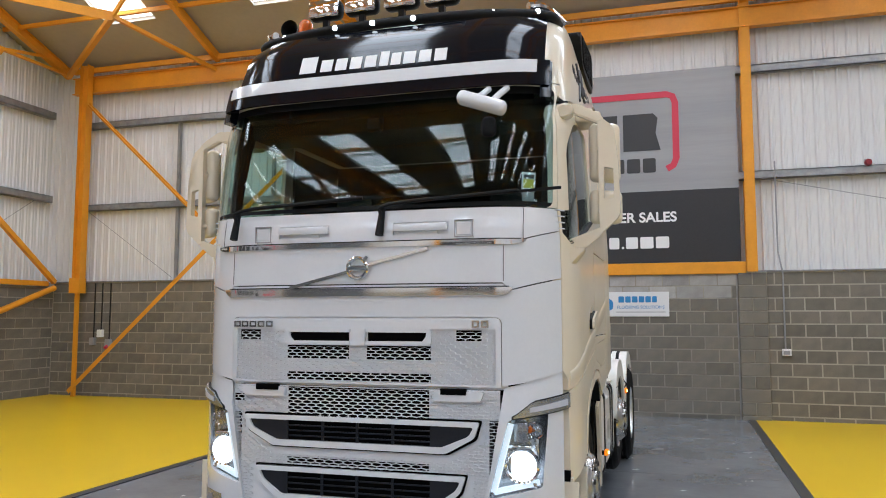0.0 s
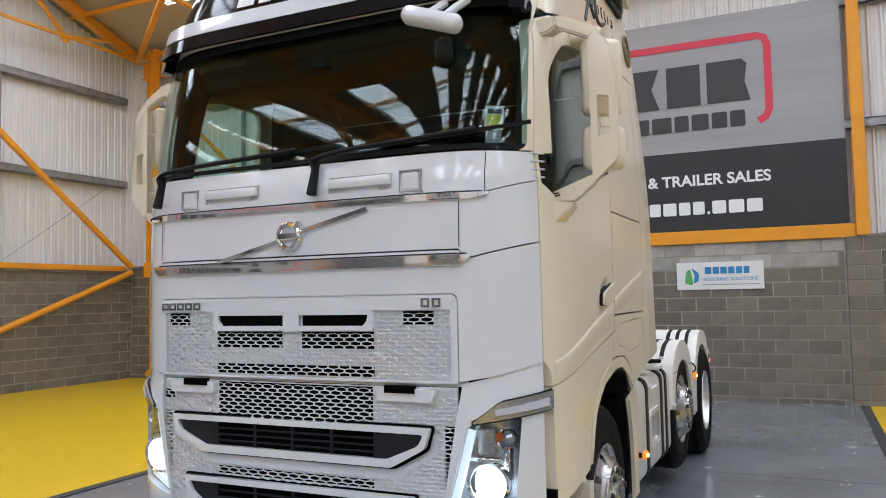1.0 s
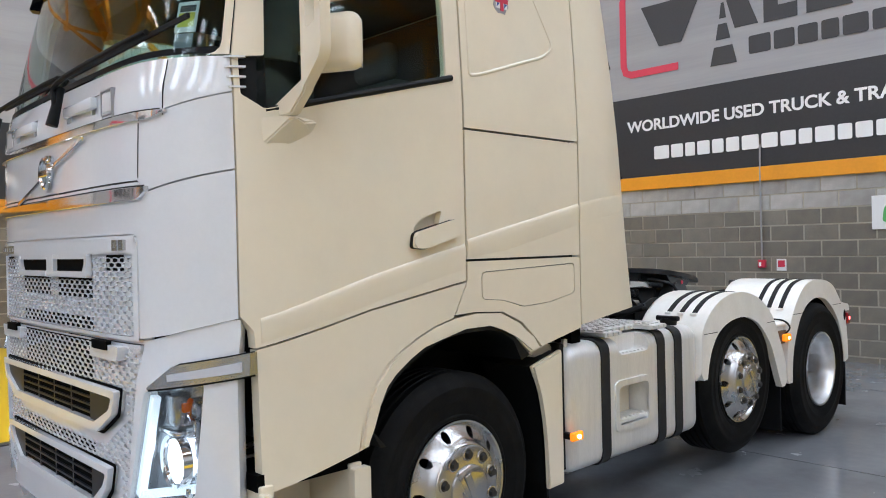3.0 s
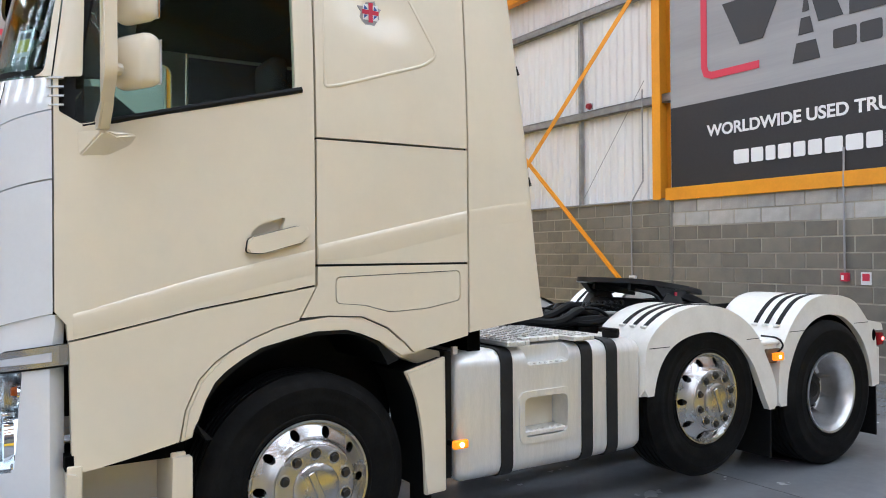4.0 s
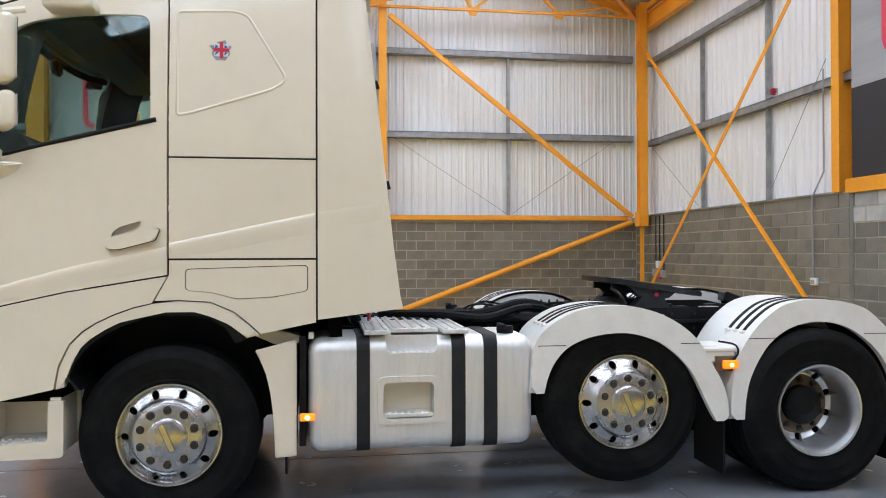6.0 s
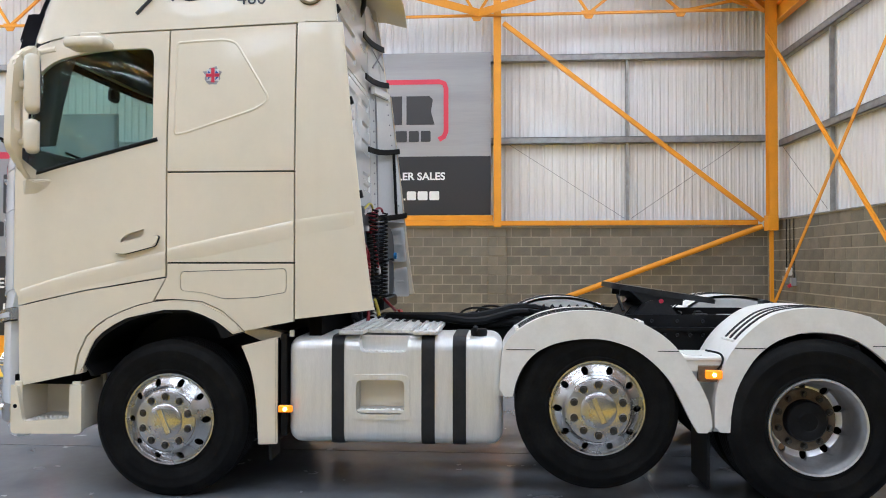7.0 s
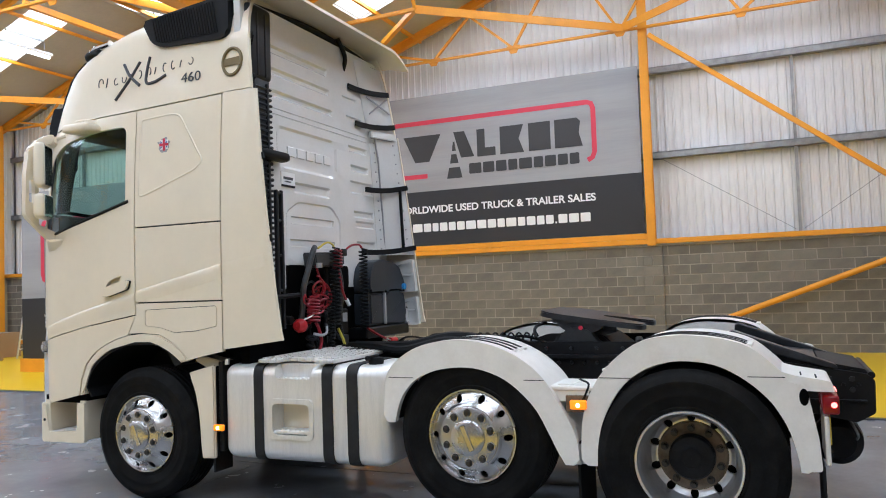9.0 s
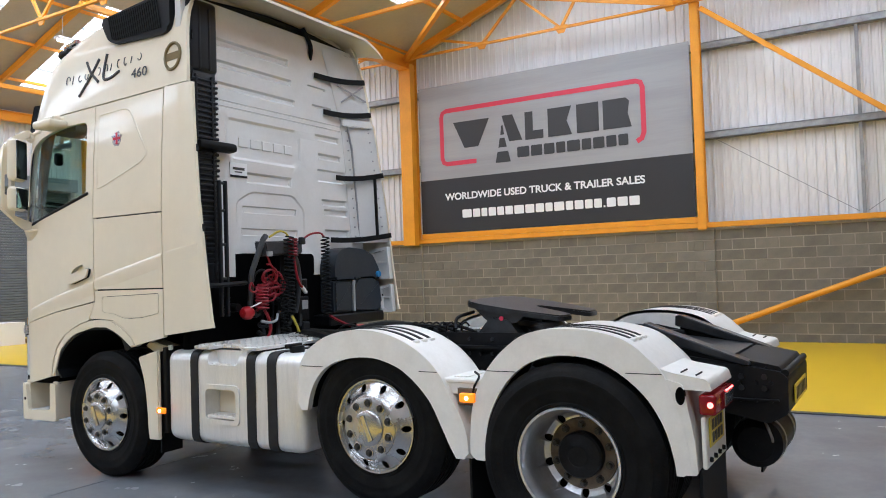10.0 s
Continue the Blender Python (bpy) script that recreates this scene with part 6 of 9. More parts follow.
for pts in ([(XC + 0.70, 4.45, 2.96), (XC + 0.72, 4.49, 2.99), (XC + 0.75, 4.55, 3.04)], [(XC + 0.80, 4.45, 2.94), (XC + 0.83, 4.50, 2.99), (XC + 0.86, 4.56, 3.04)]):
    bm = tube(pts, 0.020, 8)
    bm.transform(inv)
    part("mirror_strut", bm, WHITE, fm)
bm = B(XC + 0.715, XC + 0.805, 4.47, 4.53, 2.735, 2.86, 0.035, 4)
bm.transform(inv)
part("camera_housing", bm, BLACK, fm, "black rounded housing below the mirror")

# sun visor, stripe, roof front
visor = part("sun_visor", plate(3.055, 3.225, -1.12, 1.12, 0.050, 0.068, 40, 5), GLOSSBLACK, truck, "gloss black sun visor")
part("visor_stripe", plate(3.135, 3.222, -1.07, 1.04, 0.069, 0.074, 30, 2), WHITE, visor, "white stripe across the visor")
part("roof_front", plate(3.21, 3.60, -1.08, 1.08, 0.004, 0.022, 40, 8), GLOSSBLACK, truck, "gloss black roof front panel")
for s in (1, -1):
    part("visor_end", plate(2.98, 3.225, s * 1.06, s * 1.135, 0.0, 0.055, 4, 6), GLOSSBLACK, truck)
# the owner's name as plain blocks
for i, wd in enumerate((0.135, 0.095, 0.092, 0.092, 0.092, 0.07, 0.075, 0.092, 0.092, 0.092)):
    u = -0.555 + sum((0.135, 0.095, 0.092, 0.092, 0.092, 0.07, 0.075, 0.092, 0.092, 0.092)[:i]) * 1.12
    part("name_block", plate(3.275, 3.40 if i == 0 else (3.385 if i == 5 else 3.365), u, u + wd * 0.86, 0.023, 0.027, 3, 2), BANNERTEXT, truck)
lightbar = part("roof_light_bar", tube([(XC + 1.08, 4.87, 3.50), (XC + 1.02, 4.68, 3.50), (XC + 0.6, 4.56, 3.51), (XC, 4.53, 3.515), (XC - 0.6, 4.56, 3.51), (XC - 1.02, 4.68, 3.50), (XC - 1.08, 4.87, 3.50)], 0.034, 12), BLACK, truck, "dark tubular roof light bar with lit markers")
part("bar_rail", tube([(XC + 1.09, 5.0, 3.56), (XC + 1.01, 4.72, 3.57), (XC + 0.92, 4.63, 3.555)], 0.028, 10), CHROME, lightbar)
part("bar_rail", tube([(XC - 1.09, 5.0, 3.56), (XC - 1.01, 4.72, 3.57), (XC - 0.92, 4.63, 3.555)], 0.028, 10), CHROME, lightbar)
LIFT = Matrix.Translation((0, 0.33, 0.14))
lightbar.matrix_basis = LIFT
for x in (-0.82, -0.40, -0.12, 0.17, 0.70, 0.98):
    y = 4.53 + 0.14 * (abs(x) / 1.0) ** 2.4 - 0.036
    part("bar_marker", C((XC + x, y - 0.006, 3.512), (XC + x, y + 0.01, 3.512), 0.018), LEDGLOW, lightbar)
for x in (-0.50, -0.22, 0.07, 0.35):
    y = 4.52 + 0.09 * abs(x) ** 2
    bm = bmesh.new()
    box(bm, XC + x - 0.125, XC + x + 0.125, y - 0.01, y + 0.09, 3.60, 3.74, 0.045, 4)
    sp = part("spot_lamp", bm, BLACK, lightbar, "rectangular spot lamp with clear front")
    bm = bmesh.new()
    box(bm, XC + x - 0.112, XC + x + 0.112, y - 0.020, y - 0.004, 3.612, 3.728, 0.007, 2)
    part("lamp_glass", bm, CHROME, sp)
    part("lamp_bracket", B(XC + x - 0.02, XC + x + 0.02, y + 0.02, y + 0.06, 3.53, 3.61), BLACK, sp)
part("beacon", lathe([(0.001, 0.10), (0.03, 0.095), (0.05, 0.07), (0.055, 0.0), (0.001, 0.0)], (0, 0, 0), 20), BEACON, truck, "orange warning beacon").matrix_basis = LIFT @ Matrix.Translation((XC - 0.70, 4.66, 3.56)) @ Matrix.Rotation(radians(-90), 4, "Y")
part("air_horn", lathe([(0.01, 0.0), (0.02, 0.10), (0.03, 0.2), (0.062, 0.26), (0.066, 0.265), (0.055, 0.25), (0.01, 0.05)], (0, 0, 0), 20), BLACK, truck, "black horn trumpet").matrix_basis = LIFT @ Matrix.Translation((XC - 0.82, 4.90, 3.60)) @ Matrix.Rotation(radians(-90), 4, "Z")

# wipers
for s_, x0 in ((0, XC - 0.62), (1, XC + 0.33)):
    w = part("wiper", tube([(x0 - 0.22 if not s_ else x0 - 0.19, 4.345, 2.165), (x0 - 0.20 if not s_ else x0 - 0.18, 4.335, 2.26), (x0 - 0.16 if not s_ else x0 - 0.14, 4.34, 2.335), (x0 + 0.40, 4.372, 2.375), (x0 + 0.62, 4.40, 2.392)], 0.0115, 8, 5), SEAM, truck, "black windscreen wiper")
    part("wiper_base", C((x0 - 0.21 + (0.02 if s_ else 0), 4.325, 2.155), (x0 - 0.205 + (0.02 if s_ else 0), 4.365, 2.32), 0.025, 0.017, 12), SEAM, w)
    bl = bmesh.new()
    bar(bl, (x0 - 0.10, 4.372, 2.352), (x0 + 0.86, 4.445, 2.405), 0.010, 0.017)
    part("blade", bl, SEAM, w)
# wiper panel grips and hatches
for c in (-0.37, 0.38):
    part("panel_grip", B(XC + c - 0.165, XC + c + 0.165, 4.345, 4.375, 2.175, 2.222, 0.010, 2), WHITE, truck)
    part("grip_hollow", B(XC + c - 0.10, XC + c + 0.10, 4.372, 4.385, 2.150, 2.180), WHITE, truck)
    q = XC + c + (-0.28 if c < 0 else 0.26)
    part("hatch_outline", ring_strip([(q - 0.055, 2.135), (q + 0.055, 2.135), (q + 0.055, 2.235), (q - 0.055, 2.235)], [(q - 0.050, 2.140), (q + 0.050, 2.140), (q + 0.050, 2.230), (q - 0.050, 2.230)], "y", front_y(2.2, q - XC) - 0.007, front_y(2.2, q - XC) + 0.010), CONDUIT, truck)
    part("hatch", B(q - 0.044, q + 0.044, front_y(2.2, q - XC) - 0.006, front_y(2.2, q - XC) + 0.012, 2.146, 2.224, 0.004), WHITE, truck)
    part("hatch_outline", ring_strip([(q - 0.040, 2.118), (q + 0.060, 2.118), (q + 0.060, 2.138), (q - 0.040, 2.138)], [(q - 0.037, 2.121), (q + 0.057, 2.121), (q + 0.057, 2.135), (q - 0.037, 2.135)], "y", front_y(2.15, q - XC) - 0.004, front_y(2.15, q - XC) + 0.010), CONDUIT, truck)

# cab rear wall with recessed pressings
BW = 6.678
WALL_FACE = BW + 0.012


def pressing(pts, d, slope=0.014, r=0.02, bm=None):
    """A cutter for a pocket with sloping flanks; pts as (dx, z) from the centre line."""
    bm = bm or bmesh.new()
    p = rounded([(XC + x, z) for x, z in pts], r, 3)
    cx, cz = sum(q[0] for q in p) / len(p), sum(q[1] for q in p) / len(p)
    hw, hh = max(abs(q[0] - cx) for q in p), max(abs(q[1] - cz) for q in p)
    k = min(slope, hh * 0.6)
    inner = [(cx + (x - cx) * (1 - k / hw), cz + (z - cz) * (1 - k / hh)) for x, z in p]
    o = [bm.verts.new((cx + (x - cx) * (1 + k / hw / 7), WALL_FACE + d / 7, cz + (z - cz) * (1 + k / hh / 7))) for x, z in p]
    i = [bm.verts.new((x, WALL_FACE - d, z)) for x, z in inner]
    n = len(p)
    bm.faces.new(o), bm.faces.new(i[::-1])
    for q in range(n):
        bm.faces.new((o[q], o[(q + 1) % n], i[(q + 1) % n], i[q]))
    return bm


def oblong(x0, x1, z0, z1):
    """A pocket's outline, its lower edge a little shorter."""
    return [(x0 + 0.012, z0), (x1 - 0.012, z0), (x1, z1), (x0, z1)]


wide = bmesh.new()
pressing([(-0.13, 2.585), (0.62, 2.590), (0.70, 2.66), (0.705, 2.90), (0.66, 2.935), (-0.17, 2.935), (-0.215, 2.89), (-0.215, 2.63)], 0.013, 0.024, 0.04, wide)
pressing([(-0.25, 1.86), (0.60, 1.86), (0.60, 2.24), (0.42, 2.335), (-0.10, 2.335), (-0.25, 2.21)], 0.009, 0.018, 0.05, wide)
pressing([(-0.88, 2.49), (-0.45, 2.49), (-0.445, 2.612), (-0.86, 2.612)], 0.013, 0.016, 0.01, wide)
narrow = bmesh.new()
for x0, x1, z0, z1 in ((-0.085, 0.80, 3.500, 3.572), (-0.120, 0.80, 3.328, 3.392), (-0.160, 0.81, 3.150, 3.212), (-0.085, 0.49, 2.400, 2.494), (-0.155, 0.53, 2.136, 2.218), (-0.17, 0.55, 1.945, 2.028),
                       (-0.600, -0.33, 3.372, 3.396), (-0.68, -0.39, 3.196, 3.224), (-0.78, -0.42, 2.880, 2.945), (-0.80, -0.455, 2.700, 2.764), (-0.875, -0.49, 2.262, 2.330), (-0.89, -0.52, 2.165, 2.236), (-0.90, -0.53, 1.960, 2.040)):
    pressing(oblong(x0, x1, z0, z1), 0.017, 0.018, 0.012, narrow)
for z in (3.052, 3.006):
    pressing([(-0.80, z), (0.80, z), (0.80, z + 0.012), (-0.80, z + 0.012)], 0.006, 0.005, 0.004, narrow)
wall_body = B(XC - 1.13, XC + 1.13, BW - 0.05, WALL_FACE, 1.28, 3.84, 0.004)
wall = part("rear_wall", carve(wall_body, ("DIFFERENCE", wide), ("DIFFERENCE", narrow), smooth=25), BACKWHITE, truck, "glossy white cab back wall with pressed ribs")
for i in range(5):
    part("pressed_mark", B(XC + 0.44 - 0.138 * i, XC + 0.548 - 0.138 * i, WALL_FACE - 0.016, WALL_FACE - 0.004, 2.700, 2.782, 0.005), BACKWHITE, wall)
part("dealer_label", B(XC + 0.470, XC + 0.660, WALL_FACE, WALL_FACE + 0.006, 2.438, 2.560), PAPER, wall, "small white printed label")
part("label_bar", B(XC + 0.50, XC + 0.63, WALL_FACE + 0.006, WALL_FACE + 0.008, 2.500, 2.522), DARKMARK, wall)
part("label_bar", B(XC + 0.53, XC + 0.61, WALL_FACE + 0.006, WALL_FACE + 0.008, 2.478, 2.488), DARKMARK, wall)
part("label_bar", B(XC + 0.470, XC + 0.660, WALL_FACE + 0.006, WALL_FACE + 0.008, 2.438, 2.456), SEAM, wall)
# black sheet painted as the shade low on the rear wall
part("rear_recess", B(XC - 0.20, XC + 0.62, WALL_FACE, WALL_FACE + 0.006, 1.28, 1.80), SHADEBLACK, wall)

# side fairings behind the cab
REAR_EDGE = ((1.19, 7.065), (1.6, 7.01), (2.37, 6.925), (3.11, 6.845))
for s in (1, -1):
    bm = bmesh.new()
    g = []
    for o in (0.0, -0.022):
        rows = []
        for z in (1.19, 1.30, 1.6, 1.9, 2.2, 2.5, 2.8, 3.105):
            w = interp(CAB, z)[0] + o
            ye = interp([(a, b) for a, b in REAR_EDGE], z)[0]
            rows.append([bm.verts.new((XC + s * (w - (0.02 if k == 3 else 0)), y, z + (0.12 * (y - 6.556) - 0.010 if z < 1.2 else 0))) for k, y in enumerate((6.556, 6.70, ye - 0.03, ye))])
        g.append(rows)
    for rows in g:
        for a, b in zip(rows, rows[1:]):
            for i in range(3):
                bm.faces.new((a[i], a[i + 1], b[i + 1], b[i]))
    a, b = g
    for j in range(len(a) - 1):
        for i in (0, 3):
            bm.faces.new((a[j][i], a[j + 1][i], b[j + 1][i], b[j][i]))
    for j in (0, -1):
        for i in range(3):
            bm.faces.new((a[j][i], a[j][i + 1], b[j][i + 1], b[j][i]))
    fr = part("side_fairing", bm, CREAM, truck, "cream side wind deflector behind the cab")
    xi = XC + s * 1.19
    def wall_edge(z):
        return interp(((1.60, 0.945), (1.99, 0.925), (2.50, 0.880), (2.98, 0.830), (3.11, 0.800), (3.40, 0.700), (3.69, 0.585), (3.80, 0.555)), z)[0]

    def outer_edge(z):
        return (interp(CAB, z)[0] - 0.030, (interp(REAR_EDGE, z)[0] if z < 3.11 else 6.815 - (z - 3.11) * 0.12) - 0.006)
    if s < 0:
        for lo, hi in ((1.915, 3.10), (3.125, 3.79)):
            bm = bmesh.new()
            rows = []
            for k in range(9):
                z = lo + (hi - lo) * k / 8
                ow, oy = outer_edge(z)
                rows.append([bm.verts.new((XC + s * x, y, z)) for x, y in ((wall_edge(z), WALL_FACE + 0.004), (wall_edge(z) + 0.05, WALL_FACE + 0.030), (ow - 0.05, oy - 0.035), (ow, oy), (ow + 0.012, oy - 0.02), (wall_edge(z), WALL_FACE - 0.01))])
            for p0, p1 in zip(rows, rows[1:]):
                for k in range(6):
                    bm.faces.new((p0[k], p0[(k + 1) % 6], p1[(k + 1) % 6], p1[k]))
            bm.faces.new(rows[0]), bm.faces.new(rows[-1][::-1])
            part("fairing_liner", bm, BACKWHITE, fr, "white riveted inner panel of the wind deflector")
        rv = bmesh.new()
        for k in range(12):
            z = 1.98 + 0.095 * k
            ow, oy = outer_edge(z)
            for x, y in ((wall_edge(z) + 0.045, WALL_FACE + 0.030), (ow - 0.055, oy - 0.036)):
                cyl(rv, (XC + s * x, y - 0.004, z), (XC + s * x, y + 0.006, z), 0.009, 0.006, 8)
            if k % 3 == 0:
                bar(rv, (XC + s * (wall_edge(z) + 0.075), WALL_FACE + 0.05, z), (XC + s * (wall_edge(z + 0.34) + 0.075), WALL_FACE + 0.05, min(z + 0.34, 3.08)), 0.016, 0.012, (1, 0, 0))
        tagged(part("liner_rivets", rv, CONDUIT, fr), kind="stuff")
    for z, x0 in ((3.50, 0.425), (3.17, 0.545), (2.55, 0.705), (1.94, 0.600)):
        ow, oy = outer_edge(z)
        z1 = z + 0.06
        ow, oy = outer_edge(z1)
        x0 = x0 if s < 0 else ow - 0.08
        st_ = bmesh.new()
        run = [(XC + s * (x0 + (ow - x0) * t), WALL_FACE + 0.016 + (oy - WALL_FACE + 0.010) * t ** 1.3, z + 0.045 * t - 0.02 * math.sin(math.pi * t)) for t in (0, 0.2, 0.4, 0.6, 0.8, 1.0)]
        for p0, p1 in zip(run, run[1:]):
            bar(st_, p0, p1, 0.012, 0.050)
        part("fairing_strap", st_, SEAM, fr, "black rubber strap")
    if s < 0:
        ow, oy = outer_edge(2.3)
        up_ = bmesh.new()
        bar(up_, (XC + s * (ow - 0.10), oy - 0.05, 2.56), (XC + s * (ow - 0.12), oy - 0.02, 1.95), 0.026, 0.018, (1, 0, 0))
        part("fairing_strap", up_, SEAM, fr)
        for p0, p1 in ((3.30, 3.46), (3.46, 3.30)):
            w0, w1 = wall_edge(p0) + 0.05, outer_edge(p1)
            x_ = bmesh.new()
            bar(x_, (XC + s * w0, WALL_FACE + 0.04, p0), (XC + s * w1[0], w1[1] - 0.01, p1 + 0.05), 0.010, 0.014)
            part("fairing_stay", x_, CONDUIT, fr, "thin crossed steel stay")
        part("fairing_hinge", hull([(XC + s * x, y, z) for z in (3.065, 3.135) for x, y in ((0.80, 6.70), (0.80, 6.74), (1.13, 6.84), (1.15, 6.80))], 0.008), BACKWHITE, fr, "white hinge bracket")
    # upper side piece with a round mark, and the dark air intake
    up = bmesh.new()
    rows = []
    for o in (0.0, -0.03):
        rr = []
        for z in (3.112, 3.25, 3.40, 3.55, 3.68, 3.80, 3.88):
            w = interp(CAB, z)[0] + o
            ye = 6.815 - (z - 3.11) * 0.12
            rr.append([up.verts.new((XC + s * w, y, z)) for y in (6.50, 6.62, ye)])
        rows.append(rr)
    for rr in rows:
        for a, b in zip(rr, rr[1:]):
            for i in range(2):
                up.faces.new((a[i], a[i + 1], b[i + 1], b[i]))
    a, b = rows
    for j in range(len(a) - 1):
        for i in (0, 2):
            up.faces.new((a[j][i], a[j + 1][i], b[j + 1][i], b[j][i]))
    for j in (0, -1):
        for i in range(2):
            up.faces.new((a[j][i], a[j][i + 1], b[j][i + 1], b[j][i]))
    part("roof_fairing_side", up, CREAM, truck, "cream upper corner piece with a round bronze mark")
    # round bronze mark
    def on_side(y, z, o=0.004, s=s):
        return Vector((XC + s * (interp(CAB, z)[0] + o), y, z))
    ringp = [on_side(6.635 + 0.085 * math.cos(2 * math.pi * k / 28), 3.335 + 0.105 * math.sin(2 * math.pi * k / 28)) for k in range(28)]
    mk = part("round_mark", tube(ringp, 0.013, 6, smooth=False, closed=True), GOLDMARK, truck)
    bm = bmesh.new()
    vs = [bm.verts.new(on_side(y, z, 0.003)) for y, z in ((6.55, 3.30), (6.72, 3.31), (6.72, 3.37), (6.55, 3.36))]
    bm.faces.new(vs)
    r2 = bmesh.ops.extrude_face_region(bm, geom=bm.faces[:])
    bmesh.ops.translate(bm, vec=(s * 0.004, 0, 0), verts=[g for g in r2["geom"] if isinstance(g, bmesh.types.BMVert)])
    part("mark_band", bm, GOLDMARK, mk)
    # intake grille
    ig = bmesh.new()
    poly = rounded([(5.74, 3.79), (6.60, 3.87), (6.60, 3.56), (6.52, 3.53), (5.94, 3.555), (5.84, 3.60)], [0.04, 0.06, 0.05, 0.05, 0.05, 0.05], 4)
    prism(poly, "x", XC + s * 1.00, XC + s * 1.16, ig)
    bmesh.ops.bevel(ig, geom=[e for e in ig.edges if all(abs(v.co.x - (XC + s * 1.16)) < 1e-4 for v in e.verts)], offset=0.02, segments=3, affect="EDGES")
    ih = part("air_intake", ig, BLACK, truck, "black slatted roof air intake")
    sl = bmesh.new()
    for k in range(24):
        y = 5.90 + 0.026 * k
        bar(sl, (XC + s * 1.163, y, 3.585 + max(0, (5.95 - y)) * 0.4), (XC + s * 1.163, y - 0.045, 3.79 + (y - 5.9) * 0.06), 0.009, 0.012, (1, 0, 0))
    part("intake_slats", sl, SEAM, ih)
    # lettering as a brush mark over plain bars, and the number
    for i, (tall, wide) in enumerate(((0.085, 0.050), (0.075, 0.030), (0.058, 0.044), (0.070, 0.044), (0.055, 0.040), (0.065, 0.034), (0.072, 0.046), (0.058, 0.046), (0.070, 0.036), (0.070, 0.034), (0.056, 0.040), (0.060, 0.044))):
        y = 5.27 + 0.0855 * i if s > 0 else 6.33 - 0.0855 * i
        zz = 3.303 + 0.0065 * i
        if i % 3 == 1:
            run = [(y, zz), (y + 0.012 * s, zz + tall)]
        else:
            run = [(y + wide * (0.5 + 0.5 * math.cos(0.9 * i + q * 0.55)), zz + tall * (0.5 + 0.5 * math.sin(0.9 * i + q * 0.55))) for q in range(8)]
        bm = tube([on_side(y_, z_, 0.002) for y_, z_ in run], 0.0042, 5, 3)
        part("script_bar", bm, DARKMARK, truck)
    for pts in ([(5.54, 3.475), (5.61, 3.37), (5.72, 3.275)], [(5.71, 3.475), (5.61, 3.34), (5.47, 3.185)], [(5.81, 3.50), (5.79, 3.39), (5.79, 3.29), (5.88, 3.285), (5.99, 3.325)]):
        if s < 0:
            pts = [(11.64 - y, z) for y, z in pts]
        part("brush_mark", tube([on_side(y, z, 0.002) for y, z in pts], 0.013, 6, 5), DARKMARK, truck)
    y0 = 6.15 if s > 0 else 6.36
    r = Vector((0, s, 0))
    words("460", 0.11, frame_pose(on_side(y0, 3.235, 0.006), r, Vector((-s * 0.09, 0, 1))), DARKMARK, truck, "number", 0.0015, 0.0, 0.19)
    # flag sticker
    rq = random.Random(3)
    star = []
    for k in range(16):
        r_ = (0.066 if k % 2 else 0.052) * rq.uniform(0.8, 1.15)
        star.append((6.0 + r_ * math.cos(2 * math.pi * k / 16), 2.76 + r_ * math.sin(2 * math.pi * k / 16)))
    xs = XC + s * interp(CAB, 2.76)[0]
    fs = part("flag_sticker", prism(star, "x", xs - s * 0.006, xs + s * 0.004), CONDUIT, truck, "small torn flag sticker in red, white and blue")
    part("flag_field", B(xs + s * 0.003, xs + s * 0.0055, 5.962, 6.042, 2.725, 2.80), PAPER, fs)
    for a, c in ((5.966, 2.773), (6.018, 2.773), (5.966, 2.729), (6.018, 2.729)):
        part("flag_field", prism([(a, c), (a + 0.022, c + (0.004 if c > 2.75 else 0.02)), (a + 0.004, c + 0.022)], "x", xs + s * 0.005, xs + s * 0.0065), BLUEMARK, fs)
    part("flag_cross", B(xs + s * 0.005, xs + s * 0.0075, 5.992, 6.014, 2.715, 2.81), REDMARK, fs)
    part("flag_cross", B(xs + s * 0.005, xs + s * 0.0070, 5.958, 6.046, 2.752, 2.773), REDMARK, fs)
# rear roof spoiler
sp = bmesh.new()
rows = []
for o in (0, 0.025):
    rr = []
    for i in range(25):
        t = -1 + 2 * i / 24
        x = XC + t * 1.13
        drop = 0.12 * max(0, abs(t) - 0.72) ** 1.5 / 0.28 ** 1.5
        rr.append([sp.verts.new((x, y, z - drop - o * 1.0)) for y, z in ((6.35, 3.965), (6.60, 3.97), (6.80, 3.955), (7.0, 3.90))])
    rows.append(rr)
for rr in rows:
    for a, b in zip(rr, rr[1:]):
        for i in range(3):
            sp.faces.new((a[i], a[i + 1], b[i + 1], b[i]))
a, b = rows
for i in range(24):
    for k in (0, 3):
        sp.faces.new((a[i][k], a[i + 1][k], b[i + 1][k], b[i][k]))
for i in (0, -1):
    for k in range(3):
        sp.faces.new((a[i][k], a[i][k + 1], b[i][k + 1], b[i][k]))
part("roof_spoiler", sp, CREAM, truck, "cream roof spoiler over the cab's rear")
part("spoiler_seal", tube([(XC - 1.0, 6.63, 3.83), (XC, 6.63, 3.90), (XC + 1.0, 6.63, 3.83)], 0.035, 8), SEAM, truck)
part("spoiler_strut", tube([(XC - 0.30, 6.68, 3.92), (XC - 0.36, 6.72, 3.75), (XC - 0.40, 6.66, 3.62)], 0.022, 8), SEAM, truck)
part("strut_foot", B(XC - 0.45, XC - 0.35, 6.61, 6.68, 3.52, 3.64, 0.015), SEAM, truck)

